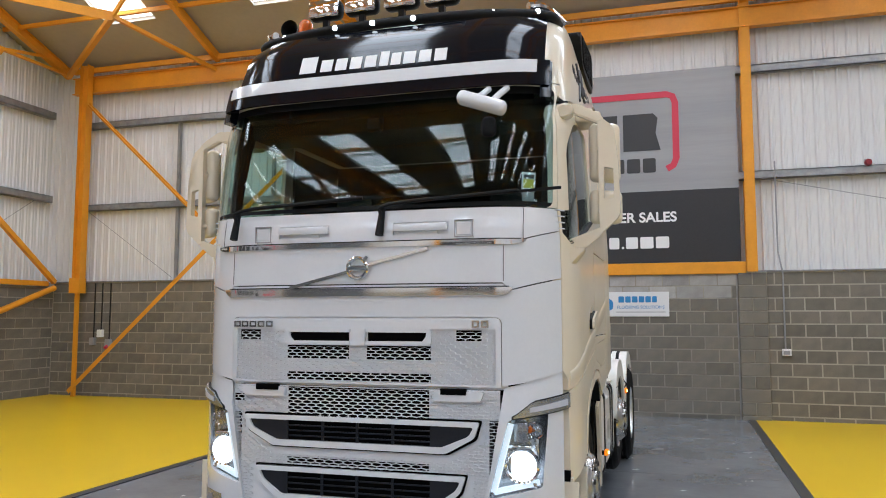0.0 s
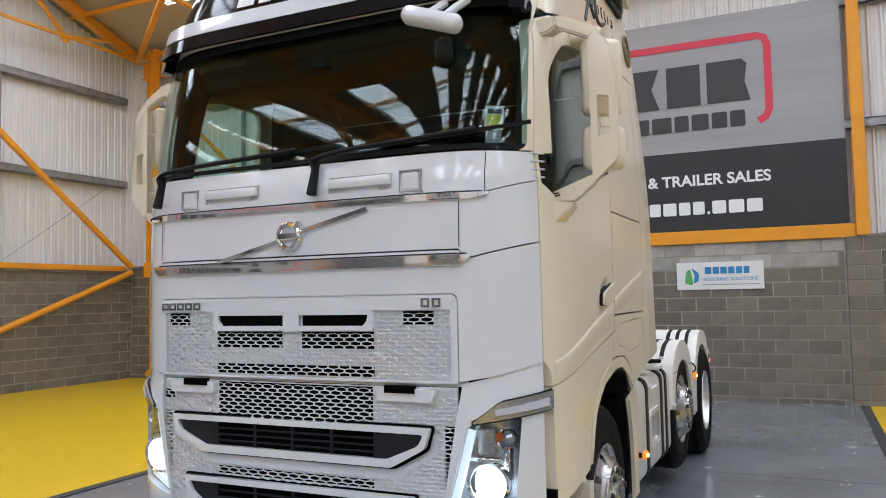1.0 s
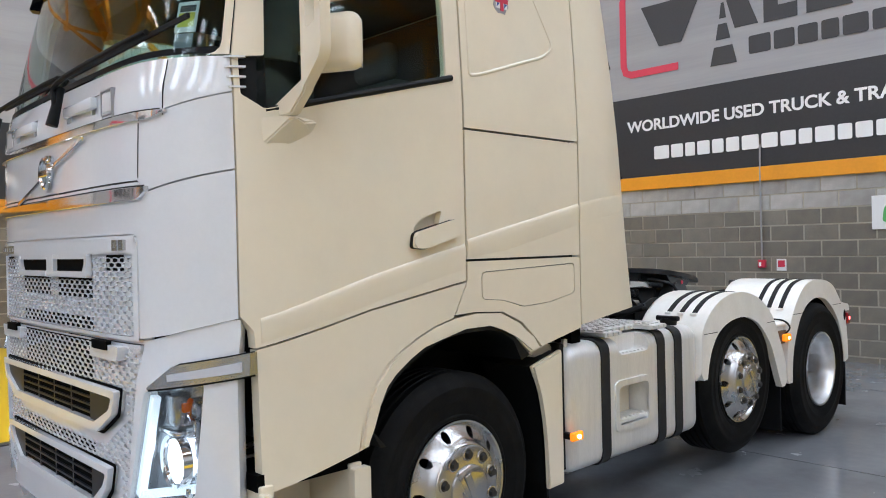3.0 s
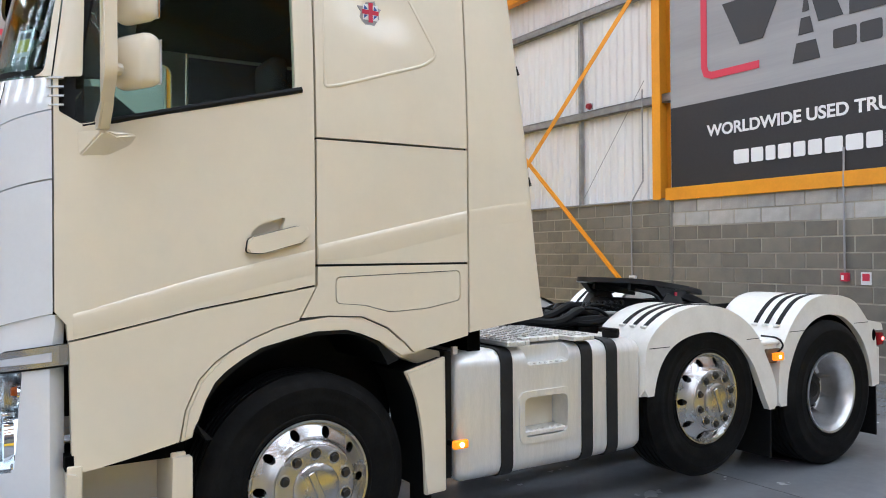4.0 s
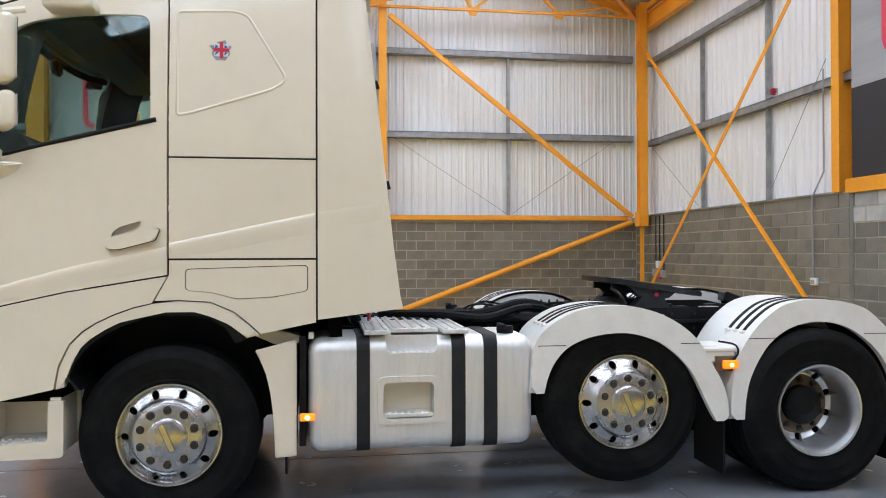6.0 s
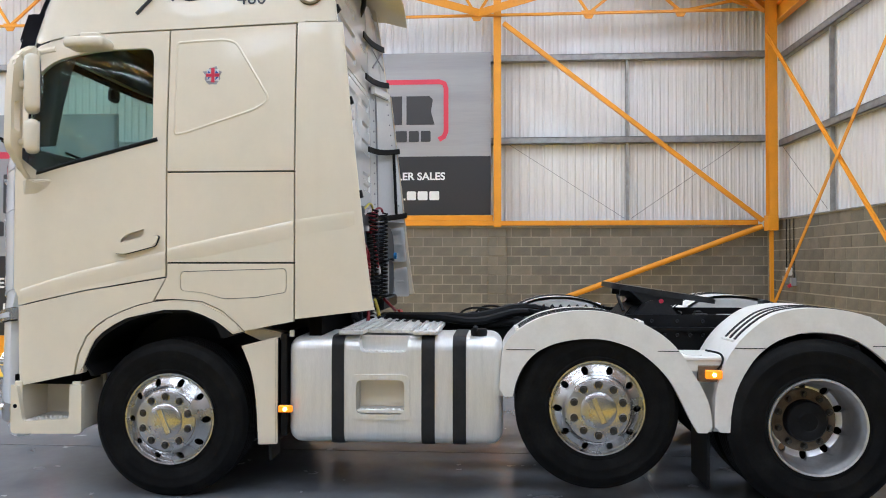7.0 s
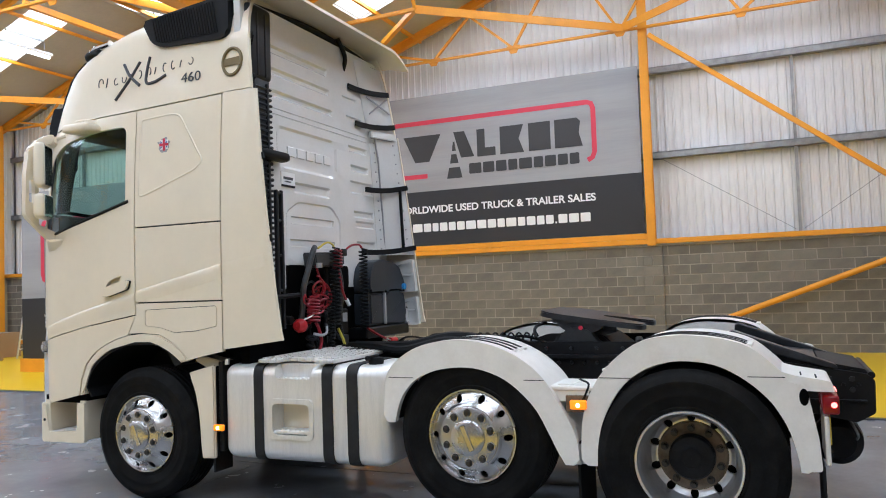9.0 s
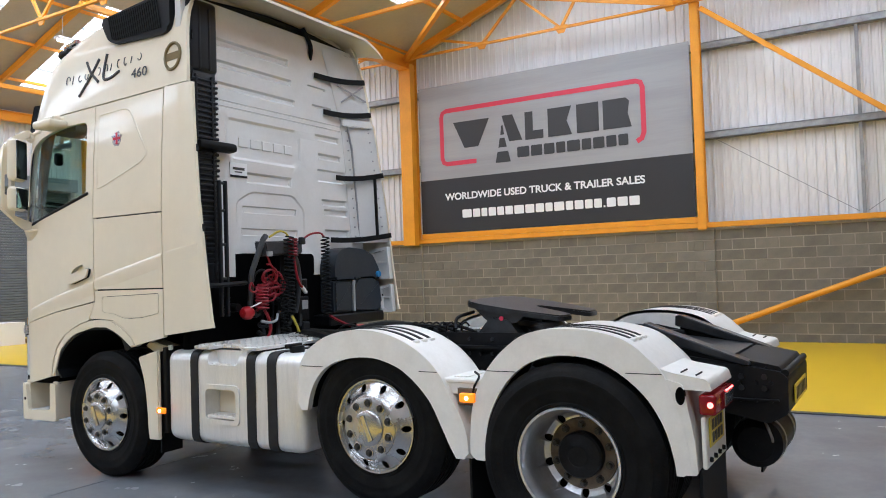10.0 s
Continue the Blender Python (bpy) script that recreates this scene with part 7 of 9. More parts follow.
# ribbed air snorkel
sn = bmesh.new()
box(sn, XC + 0.80, XC + 1.10, 6.60, 6.715, 1.55, 3.50, 0.03, 2)
box(sn, XC + 0.79, XC + 1.08, 6.58, 6.735, 3.24, 3.82, 0.04, 3)
for dx in (0.885, 0.985):
    box(sn, XC + dx - 0.012, XC + dx + 0.012, 6.70, 6.742, 3.26, 3.76, 0.008, 2)
snork = part("air_snorkel", sn, SNORKEL, truck, "tall black ribbed air snorkel")
rb = bmesh.new()
for k in range(36):
    z = 1.70 + 0.042 * k
    box(rb, XC + 0.792 + 0.006 * (k % 2), XC + 1.09, 6.62, 6.728, z, z + 0.020 + 0.006 * (k % 3 == 0), 0.007)
for dx in (0.86, 1.02):
    box(rb, XC + dx - 0.010, XC + dx + 0.010, 6.62, 6.733, 1.60, 3.22, 0.005)
tagged(part("snorkel_ribs", rb, SNORKEL, snork), kind="stuff")
br = bmesh.new()
box(br, XC + 0.66, XC + 1.05, 6.69, 6.80, 2.62, 2.695, 0.03, 2)
part("snorkel_brush", br, SEAM, snork)
for x in (-0.862, -0.925):
    part("ladder_rail", B(x - 0.013, x + 0.013, 6.775, 6.810, 1.30, 2.38, 0.006), SNORKEL, truck)
for z in (1.60, 1.87, 2.14, 2.36):
    part("ladder_rung", C((-0.925, 6.792, z), (-0.862, 6.792, z), 0.012, seg=8), SNORKEL, truck)
part("ladder_foot", tube([(-0.66, 6.82, 1.545), (-0.95, 6.84, 1.555), (-1.10, 6.82, 1.56)], 0.018, 8, smooth=False), BLACK, truck)


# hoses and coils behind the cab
# black sheets paint in the shade under the cab and in its recess
part("engine_tunnel", prism(rounded([(-2.70, 0.90), (-0.62, 0.90), (-0.62, 1.612), (-2.70, 1.612)], 0.03, 3), "y", 6.62, WALL_FACE + 0.012), SHADEBLACK, truck, "black sheet painted as the shade under the cab behind the hoses")
part("wall_recess", prism(rounded([(-2.085, 1.60), (-1.138, 1.60), (-1.138, 1.805), (-2.085, 1.805)], 0.045, 4), "y", 6.62, WALL_FACE + 0.008), SHADEBLACK, truck, "black sheet painted as the shade of a recess in the rear wall")


def coil(x, y, z0, z1, r=0.035, turns=22, wire=0.008):
    n = turns * 10
    return tube([(x + r * math.cos(2 * math.pi * turns * k / n), y + r * math.sin(2 * math.pi * turns * k / n), z0 + (z1 - z0) * k / n) for k in range(n + 1)], wire, 5, smooth=False)


# carrier with two arms holding the coiled cables
part("cable_carrier", hull([(x, y, z) for y, i in ((6.74, 0.0), (6.86, 0.012)) for x, z in ((-1.275 - i, 1.905 - i), (-1.76 + i, 1.925 - i), (-1.765 + i, 1.79 + i), (-1.30 - i, 1.775 + i))], 0.010), GREYPLASTIC, truck, "dark grey carrier holding the coiled cables")
part("carrier_arm", tube([(-1.315, 6.84, 1.945), (-1.27, 6.85, 1.905), (-1.19, 6.85, 1.75), (-1.14, 6.84, 1.62), (-1.15, 6.82, 1.48), (-1.17, 6.78, 1.30)], 0.024, 10), GREYPLASTIC, truck)
part("carrier_arm", tube([(-1.64, 6.83, 1.83), (-1.69, 6.84, 1.72), (-1.715, 6.84, 1.58), (-1.715, 6.82, 1.42), (-1.70, 6.80, 1.28)], 0.024, 10), GREYPLASTIC, truck)
part("carrier_post", B(-1.60, -1.54, 6.72, 6.79, 1.05, 1.80, 0.01), CHASSIS, truck)
part("sensor_can", C((-1.325, 6.872, 1.775), (-1.325, 6.872, 1.815), 0.026, seg=16), CONDUIT, truck)
part("carrier_clip", B(-1.78, -1.70, 6.85, 6.875, 1.88, 1.945, 0.012, 2), SNORKEL, truck)
part("coiled_cable", coil(-1.540, 6.89, 1.945, 1.27, 0.041, 21, 0.0068), SEAM, truck, "black coiled supply cable")
part("coiled_cable", coil(-1.478, 6.88, 1.57, 1.10, 0.030, 16, 0.0062), SEAM, truck, "black coiled supply cable")
part("coiled_cable", coil(-2.010, 6.90, 1.95, 1.235, 0.037, 22, 0.0068), SEAM, truck, "black coiled supply cable")
part("coil_lead", tube([(-1.75, 6.86, 1.925), (-1.85, 6.87, 1.975), (-1.955, 6.89, 1.985), (-2.00, 6.90, 1.95)], 0.0095, 6), REDPIPE, truck)
part("coil_lead", tube([(-2.045, 6.90, 1.235), (-2.13, 6.94, 1.18), (-2.26, 6.97, 1.125)], 0.013, 6), REDPIPE, truck)
part("coil_lead", tube([(-2.26, 6.97, 1.125), (-2.33, 6.98, 1.105)], 0.009, 6, smooth=False), STEEL, truck)
part("red_coupling", C((-2.33, 6.98, 1.105), (-2.42, 6.985, 1.095), 0.024, 0.034, 14), REDCAP, truck, "bright red hose coupling")
part("coil_lead", tube([(-1.345, 6.85, 1.935), (-1.43, 6.88, 1.985), (-1.50, 6.89, 1.975), (-1.54, 6.89, 1.94)], 0.009, 6), YELLOWPIPE, truck)
part("coil_lead", tube([(-1.545, 6.90, 1.265), (-1.575, 6.92, 1.19), (-1.60, 6.93, 1.12)], 0.013, 6), YELLOWPIPE, truck)
part("lead_plug", C((-1.60, 6.93, 1.12), (-1.61, 6.94, 1.085), 0.026, seg=12), SEAM, truck)
rnd = random.Random(4)
# red coil hanging from the carrier, loose loops below, and a stretched coil
part("red_hose", coil(-1.605, 6.875, 1.93, 1.77, 0.040, 6, 0.0085), REDPIPE, truck, "red coiled air hose")
part("red_hose", tube([(-1.61, 6.88, 1.77), (-1.615, 6.90, 1.63), (-1.64, 6.91, 1.54), (-1.70, 6.91, 1.48)], 0.011, 8), REDPIPE, truck)
part("hose_end", C((-1.675, 6.91, 1.505), (-1.72, 6.91, 1.455), 0.017, seg=10), PAPER, truck)
for k in range(7):
    cx, cz, r = -1.36 + rnd.uniform(-0.06, 0.05), 1.60 + rnd.uniform(-0.10, 0.08), rnd.uniform(0.045, 0.095)
    ph = rnd.uniform(0, 6)
    pts = [(cx + r * math.cos(ph + q * 0.8), 6.845 + 0.03 * math.sin(ph * 2 + q * 0.7), cz + r * 0.8 * math.sin(ph + q * 0.8) - 0.006 * q) for q in range(12)]
    part("red_hose", tube(pts, 0.0075, 6, 4), REDPIPE, truck)
part("red_hose", tube([(-1.32, 6.84, 1.80), (-1.36, 6.85, 1.70), (-1.42, 6.86, 1.64), (-1.40, 6.86, 1.55)], 0.009, 6), REDPIPE, truck)
part("red_hose", coil(-1.225, 6.87, 1.54, 1.33, 0.050, 8, 0.0085), REDPIPE, truck, "red coiled air hose")
part("red_hose", tube([(-1.14, 6.86, 1.53), (-1.11, 6.87, 1.56), (-1.09, 6.87, 1.51), (-1.13, 6.88, 1.48), (-1.18, 6.87, 1.52)], 0.008, 6), REDPIPE, truck)
part("red_hose", tube([(-1.24, 6.88, 1.33), (-1.27, 6.89, 1.27), (-1.285, 6.90, 1.18), (-1.25, 6.90, 1.10)], 0.013, 8), REDPIPE, truck)
part("red_coupling", lathe([(0.002, -0.055), (0.035, -0.052), (0.055, -0.02), (0.055, 0.02), (0.035, 0.052), (0.002, 0.055)], (-1.10, 6.825, 1.315), 20), REDCAP, truck, "bright red hose coupling")
part("coupling_lever", tube([(-1.10, 6.86, 1.36), (-1.16, 6.89, 1.385), (-1.20, 6.89, 1.40)], 0.006, 6), PAPER, truck)
part("hose_guide", tube([(-1.18, 6.90, 1.245), (-1.25, 6.92, 1.228), (-1.33, 6.92, 1.24), (-1.37, 6.90, 1.29)], 0.011, 8), CONDUIT, truck, "pale grey hose guide")
part("type_tag", B(-1.87, -1.79, 6.795, 6.803, 1.305, 1.385, 0.004), CONDUIT, truck, "small grey tag")
part("tag_carrier", B(-1.90, -1.76, 6.70, 6.795, 1.20, 1.42, 0.012), CHASSIS, truck)
for k in range(9):
    cx, cz, r = -1.47 + rnd.uniform(-0.26, 0.22), 1.46 + rnd.uniform(-0.18, 0.18), rnd.uniform(0.06, 0.13)
    ph = rnd.uniform(0, 6)
    pts = [(cx + r * 0.6 * math.cos(ph + q * 0.8), 6.79 + 0.04 * math.sin(ph * 2 + q), cz + r * math.sin(ph + q * 0.8) - 0.03 * q) for q in range(8)]
    part("black_hose", tube(pts, rnd.choice((0.010, 0.014, 0.018)), 8, 5), rnd.choice((SEAM, SNORKEL)), truck)
for k in range(18):
    x, z = rnd.uniform(-1.95, -1.05), 1.12 + rnd.uniform(0, 0.42)
    sx, sz = rnd.uniform(0.025, 0.06), rnd.uniform(0.025, 0.06)
    if k % 3:
        part("valve", B(x - sx, x + sx, 6.66, 6.74 + rnd.uniform(0, 0.06), z - sz, z + sz, 0.010), rnd.choice((CHASSIS, BLACK, SNORKEL)), truck, "dark valve behind the cab")
    else:
        part("valve", C((x, 6.66, z), (x, 6.78, z), sx, sx * 0.8, 16), rnd.choice((CHASSIS, GREASE)), truck, "dark round valve behind the cab")
# reservoir: a domed upper half over two lower blocks with a strap between
tk = prism(rounded([(-2.165, 1.555), (-2.40, 1.565), (-2.46, 1.540), (-2.55, 1.575), (-2.76, 1.580), (-2.84, 1.545), (-2.885, 1.56), (-2.855, 1.66), (-2.76, 1.79), (-2.62, 1.845), (-2.38, 1.862), (-2.27, 1.84), (-2.20, 1.78), (-2.165, 1.68)], 0.03, 4), "y", 6.70, 6.88)
bmesh.ops.bevel(tk, geom=[e for e in tk.edges if all(abs(v.co.y - 6.88) < 1e-4 for v in e.verts)], offset=0.028, segments=4, affect="EDGES")
tko = part("fluid_tank", tk, TANKPLASTIC, truck, "dark blue-grey domed plastic reservoir behind the cab")
for poly in ([(-2.165, 1.25), (-2.435, 1.245), (-2.435, 1.545), (-2.165, 1.545)], [(-2.465, 1.245), (-2.86, 1.24), (-2.905, 1.29), (-2.885, 1.535), (-2.83, 1.530), (-2.75, 1.562), (-2.56, 1.558), (-2.465, 1.525)]):
    lb = prism(rounded(poly, 0.02, 3), "y", 6.70, 6.872)
    bmesh.ops.bevel(lb, geom=[e for e in lb.edges if all(abs(v.co.y - 6.872) < 1e-4 for v in e.verts)], offset=0.020, segments=3, affect="EDGES")
    part("tank_block", lb, TANKPLASTIC, tko)
part("tank_clip", B(-2.463, -2.432, 6.860, 6.884, 1.25, 1.545, 0.004), CONDUIT, tko, "grey steel strap")
part("tank_cap", C((-2.83, 6.86, 1.60), (-2.83, 6.905, 1.60), 0.030, seg=16), TEALMARK, tko, "blue filler cap")
part("tank_arm", C((-2.885, 6.84, 1.385), (-2.97, 6.86, 1.385), 0.022, seg=10), BLACK, tko)
part("tank_shelf", B(-2.90, -2.05, 6.62, 6.90, 1.135, 1.235, 0.012), CHASSIS, truck)
# white bracket frames inside the foot of the wind deflector
for z0, z1, ya in ((1.545, 1.875, 6.76), (1.215, 1.50, 6.86)):
    o = rounded([(ya, z0), (7.02 - 0.08 * (z0 - 1.2), z0), (7.02 - 0.08 * (z1 - 1.2), z1), (ya - 0.02, z1 - 0.04)], 0.02, 3)
    cy, cz = (ya + 7.0) / 2, (z0 + z1) / 2
    i_ = [(cy + (y - cy) * 0.74, cz + (z - cz) * 0.80) for y, z in o]
    part("deflector_bracket", ring_strip(o, i_, "x", -2.935, -2.885), BACKWHITE, truck, "white hollow bracket frame")
    part("bracket_web", prism(o, "x", -2.940, -2.932), BACKWHITE, truck)
    part("bracket_rib", B(-2.934, -2.90, ya + 0.03, 6.97, cz - 0.012, cz + 0.012, 0.004), BACKWHITE, truck)

# cab floor, inside
part("cab_floor", B(XC - 1.18, XC + 1.18, 4.72, 6.58, 1.26, 1.30), INTERIOR, truck)
part("cab_underside", B(XC - 0.60, XC + 0.60, 4.70, 6.55, 0.85, 1.24), CHASSIS, truck)
dash = prism(rounded([(4.74, 2.29), (4.82, 2.29), (4.98, 2.16), (5.02, 2.0), (4.85, 1.75), (4.85, 1.35), (4.74, 1.35)], 0.03, 4), "x", XC - 1.12, XC + 1.12)
box(dash, XC - 0.86, XC + 0.86, 4.50, 4.75, 2.20, 2.285, 0.02)
part("dashboard", dash, INTERIOR, truck, "dark cab dashboard")
for s in (1, -1):
    c = XC + s * 0.62
    bm = bmesh.new()
    box(bm, c - 0.26, c + 0.26, 5.20, 5.72, 1.66, 1.84, 0.06, 3)
    st = part("cab_seat", bm, SEATCLOTH, truck, "dark grey cloth cab seat")
    bm = bmesh.new()
    box(bm, c - 0.25, c + 0.25, 5.62, 5.78, 1.84, 2.42, 0.06, 3)
    part("seat_back", bm, SEATCLOTH, st)
    bm = bmesh.new()
    box(bm, c - 0.14, c + 0.14, 5.66, 5.76, 2.44, 2.62, 0.04, 3)
    part("headrest", bm, SEATCLOTH, st)
    part("seat_base", B(c - 0.2, c + 0.2, 5.25, 5.7, 1.30, 1.66), INTERIOR, st)
sw = [(XC - 0.62 + 0.225 * math.cos(2 * math.pi * k / 28), 4.98 + 0.085 * math.sin(2 * math.pi * k / 28), 2.20 + 0.205 * math.sin(2 * math.pi * k / 28)) for k in range(28)]
swo = part("steering_wheel", tube(sw, 0.016, 8, smooth=False, closed=True), SEAM, truck, "dark steering wheel on the right-hand side")
part("wheel_hub", C((XC - 0.62, 5.0, 2.20), (XC - 0.62, 4.85, 2.10), 0.07), SEAM, swo)
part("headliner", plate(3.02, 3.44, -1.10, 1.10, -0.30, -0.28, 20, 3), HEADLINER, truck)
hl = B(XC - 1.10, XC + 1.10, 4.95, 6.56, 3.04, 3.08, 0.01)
part("headliner", hl, HEADLINER, truck, "beige cab headliner painted dark for the shade inside")
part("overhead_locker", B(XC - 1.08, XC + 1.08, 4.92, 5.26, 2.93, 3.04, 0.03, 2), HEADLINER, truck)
part("bunk", B(XC - 1.12, XC + 1.12, 5.92, 6.56, 1.70, 1.90, 0.04, 2), SEATCLOTH, truck, "dark bunk behind the seats")
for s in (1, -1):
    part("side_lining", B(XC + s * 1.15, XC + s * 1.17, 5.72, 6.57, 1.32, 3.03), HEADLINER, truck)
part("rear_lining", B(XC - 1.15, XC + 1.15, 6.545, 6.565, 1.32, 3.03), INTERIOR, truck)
part("rear_view_camera", B(XC - 0.10, XC + 0.02, 4.66, 4.72, 2.86, 2.97, 0.02), SEAM, truck)


# ---- wheels ----
def tyre_mesh(r=0.515, w=0.30, rim=0.29):
    """A tyre, outer face at x = 0, running back to x = -w; with tread grooves and shoulder."""
    p = [(rim, -0.012), (rim + 0.012, 0.000), (rim + 0.018, 0.006), (rim + 0.030, 0.007), (rim + 0.036, 0.004), (rim + 0.060, 0.012), (rim + 0.090, 0.016), (rim + 0.094, 0.0175), (rim + 0.104, 0.0175), (rim + 0.108, 0.0168), (r - 0.085, 0.018), (r - 0.080, 0.0195), (r - 0.066, 0.0180), (r - 0.062, 0.0150), (r - 0.045, 0.010), (r - 0.018, -0.012), (r - 0.006, -0.030)]
    x = -0.030
    n = 5
    step = (w - 0.06) / n
    for k in range(n):
        p += [(r, x - 0.004), (r, x - step + 0.012), (r - 0.014, x - step + 0.008), (r - 0.014, x - step + 0.002)]
        x -= step
    p += [(r, x - 0.002), (r - 0.03, -w + 0.008), (r - 0.10, -w), (rim, -w + 0.02)]
    return finish(lathe(p, (0, 0, 0), 72), 30)


def hand_holes(n, r, size, x0, x1, turn=0.0):
    bm = bmesh.new()
    for k in range(n):
        a = 2 * math.pi * (k + turn) / n
        q = bmesh.ops.create_cone(bm, cap_ends=True, segments=14, radius1=1, radius2=1, depth=x1 - x0)
        m = Matrix.Translation(((x0 + x1) / 2, r * math.cos(a), r * math.sin(a))) @ Matrix.Rotation(a, 4, "X") @ Matrix.Rotation(radians(90), 4, "Y") @ Matrix.Diagonal((size * 0.8, size, 1, 1))
        bmesh.ops.transform(bm, matrix=m, verts=q["verts"])
    return bm


TYRE = tyre_mesh()
TYRE_REAR = tyre_mesh(0.535, 0.31)
# a front wheel: disc bulging outwards
RIM_OUT = carve(lathe([(0.302, -0.005), (0.299, 0.012), (0.289, 0.010), (0.282, -0.003), (0.277, -0.008), (0.269, -0.004), (0.228, 0.024), (0.214, 0.038), (0.206, 0.052), (0.198, 0.058), (0.02, 0.062), (0.02, 0.045), (0.190, 0.045), (0.205, 0.010), (0.235, -0.02), (0.262, -0.035), (0.262, -0.22), (0.302, -0.24)], (0, 0, 0), 60),
                ("DIFFERENCE", hand_holes(10, 0.247, 0.0265, -0.12, 0.12)), smooth=30)
# a rear wheel: deep dish
RIM_IN = carve(lathe([(0.302, -0.005), (0.299, 0.012), (0.286, 0.008), (0.276, -0.018), (0.264, -0.040), (0.258, -0.120), (0.252, -0.195), (0.240, -0.228), (0.215, -0.245), (0.150, -0.247), (0.145, -0.247), (0.145, -0.262), (0.215, -0.264), (0.264, -0.245), (0.268, -0.275), (0.302, -0.275)], (0, 0, 0), 60),
               ("DIFFERENCE", hand_holes(10, 0.226, 0.0300, -0.36, -0.15, 0.5)), smooth=30)


def nut_ring(n, r, x, size=0.017, h=0.022, turn=0.5):
    out = []
    for k in range(n):
        a = 2 * math.pi * (k + turn) / n
        c = (r * math.cos(a), r * math.sin(a))
        bm = bmesh.new()
        cyl(bm, (x - 0.002, *c), (x + 0.004, *c), size * 1.35, size * 1.3, 14)
        cyl(bm, (x, *c), (x + h, *c), size, size * 0.82, 6)
        out.append(bm)
    return out


def wheel(name, label, x, y, z, s, kind, tyre):
    root = part(name, tyre.copy(), RUBBER, truck, label)
    pieces = []
    if kind == "front":
        pieces.append(("rim", RIM_OUT.copy(), RIMALU, "polished alloy rim with round hand holes"))
        pieces.append(("hub_face", lathe([(0.198, 0.055), (0.194, 0.063), (0.188, 0.066), (0.165, 0.0695), (0.14, 0.0725), (0.115, 0.075), (0.02, 0.080), (0.02, 0.06), (0.19, 0.052)], (0, 0, 0), 48), RIMALU, "polished hub face"))
        pieces.append(("hub_cap", lathe([(0.114, 0.070), (0.112, 0.086), (0.104, 0.092), (0.080, 0.0955), (0.050, 0.098), (0.002, 0.100), (0.002, 0.07)], (0, 0, 0), 40), RIMALU, "polished hub cap"))
        pieces.append(("hub_mark", B(0.098, 0.103, -0.018, 0.018, -0.085, 0.085, 0.004, m=Matrix.Rotation(0.4, 4, "X")), RIMALU, ""))
        pieces.append(("brake_drum", lathe([(0.262, -0.09), (0.262, -0.11), (0.002, -0.11), (0.002, -0.09)], (0, 0, 0), 32), CHASSIS, ""))
        pieces += [("wheel_nut", bm, NUT, "") for bm in nut_ring(10, 0.157, 0.069, 0.0205, 0.022)]
        pieces += [("nut_washer", lathe([(0.031, -0.002), (0.030, 0.005), (0.024, 0.006), (0.024, -0.002)], (0.070, 0.157 * math.cos(2 * math.pi * (k + 0.5) / 10), 0.157 * math.sin(2 * math.pi * (k + 0.5) / 10)), 18), RIMALU, "") for k in range(10)]
    else:
        pieces.append(("rim", RIM_IN.copy(), SATINALU, "deep-dished satin alloy rim"))
        pieces.append(("hub_face", lathe([(0.203, -0.246), (0.201, -0.230), (0.192, -0.224), (0.130, -0.222), (0.09, -0.222), (0.09, -0.246), (0.17, -0.255)], (0, 0, 0), 40), RUSTY, "rust stained hub face"))
        pieces.append(("hub_centre", lathe([(0.133, -0.235), (0.131, -0.175), (0.120, -0.160), (0.070, -0.152), (0.055, -0.140), (0.002, -0.138), (0.002, -0.235)], (0, 0, 0), 36), CHASSIS, "black axle hub"))
        pieces += [("wheel_nut", bm, NUT, "") for bm in nut_ring(10, 0.166, -0.223, 0.018, 0.030)]
    for nm, bm, mt, lb in pieces:
        part(nm, bm, mt, root, lb, 30)
    root.matrix_basis = Matrix.Translation((x, y, z)) @ (Matrix() if s > 0 else Matrix.Rotation(radians(180), 4, "Z"))
    return root


for s in (1, -1):
    wheel("front_wheel", "front wheel with black tyre and polished rim", XC + s * 1.150, 5.70, 0.515, s, "front", TYRE)
    wheel("lift_axle_wheel", "raised middle wheel with black tyre and polished rim", XC + s * 1.168, 8.475, 0.625, s, "front", TYRE)
    wheel("drive_wheel", "outer drive wheel with deep-dished rim", XC + s * 1.222, 9.805, 0.535, s, "rear", TYRE_REAR)
    inner = part("inner_drive_wheel", TYRE_REAR.copy(), RUBBER, truck, "inner twin tyre")
    inner.matrix_basis = Matrix.Translation((XC + s * 0.86, 9.805, 0.535)) @ (Matrix() if s > 0 else Matrix.Rotation(radians(180), 4, "Z"))
for y, z in ((5.70, 0.515), (8.475, 0.625), (9.805, 0.535)):
    part("axle", C((XC - 0.95, y, z), (XC + 0.95, y, z), 0.07), CHASSIS, truck)
part("differential", lathe([(0.002, -0.2), (0.12, -0.17), (0.21, -0.05), (0.21, 0.05), (0.12, 0.17), (0.002, 0.2)], (XC, 9.805, 0.535), 24), CHASSIS, truck)

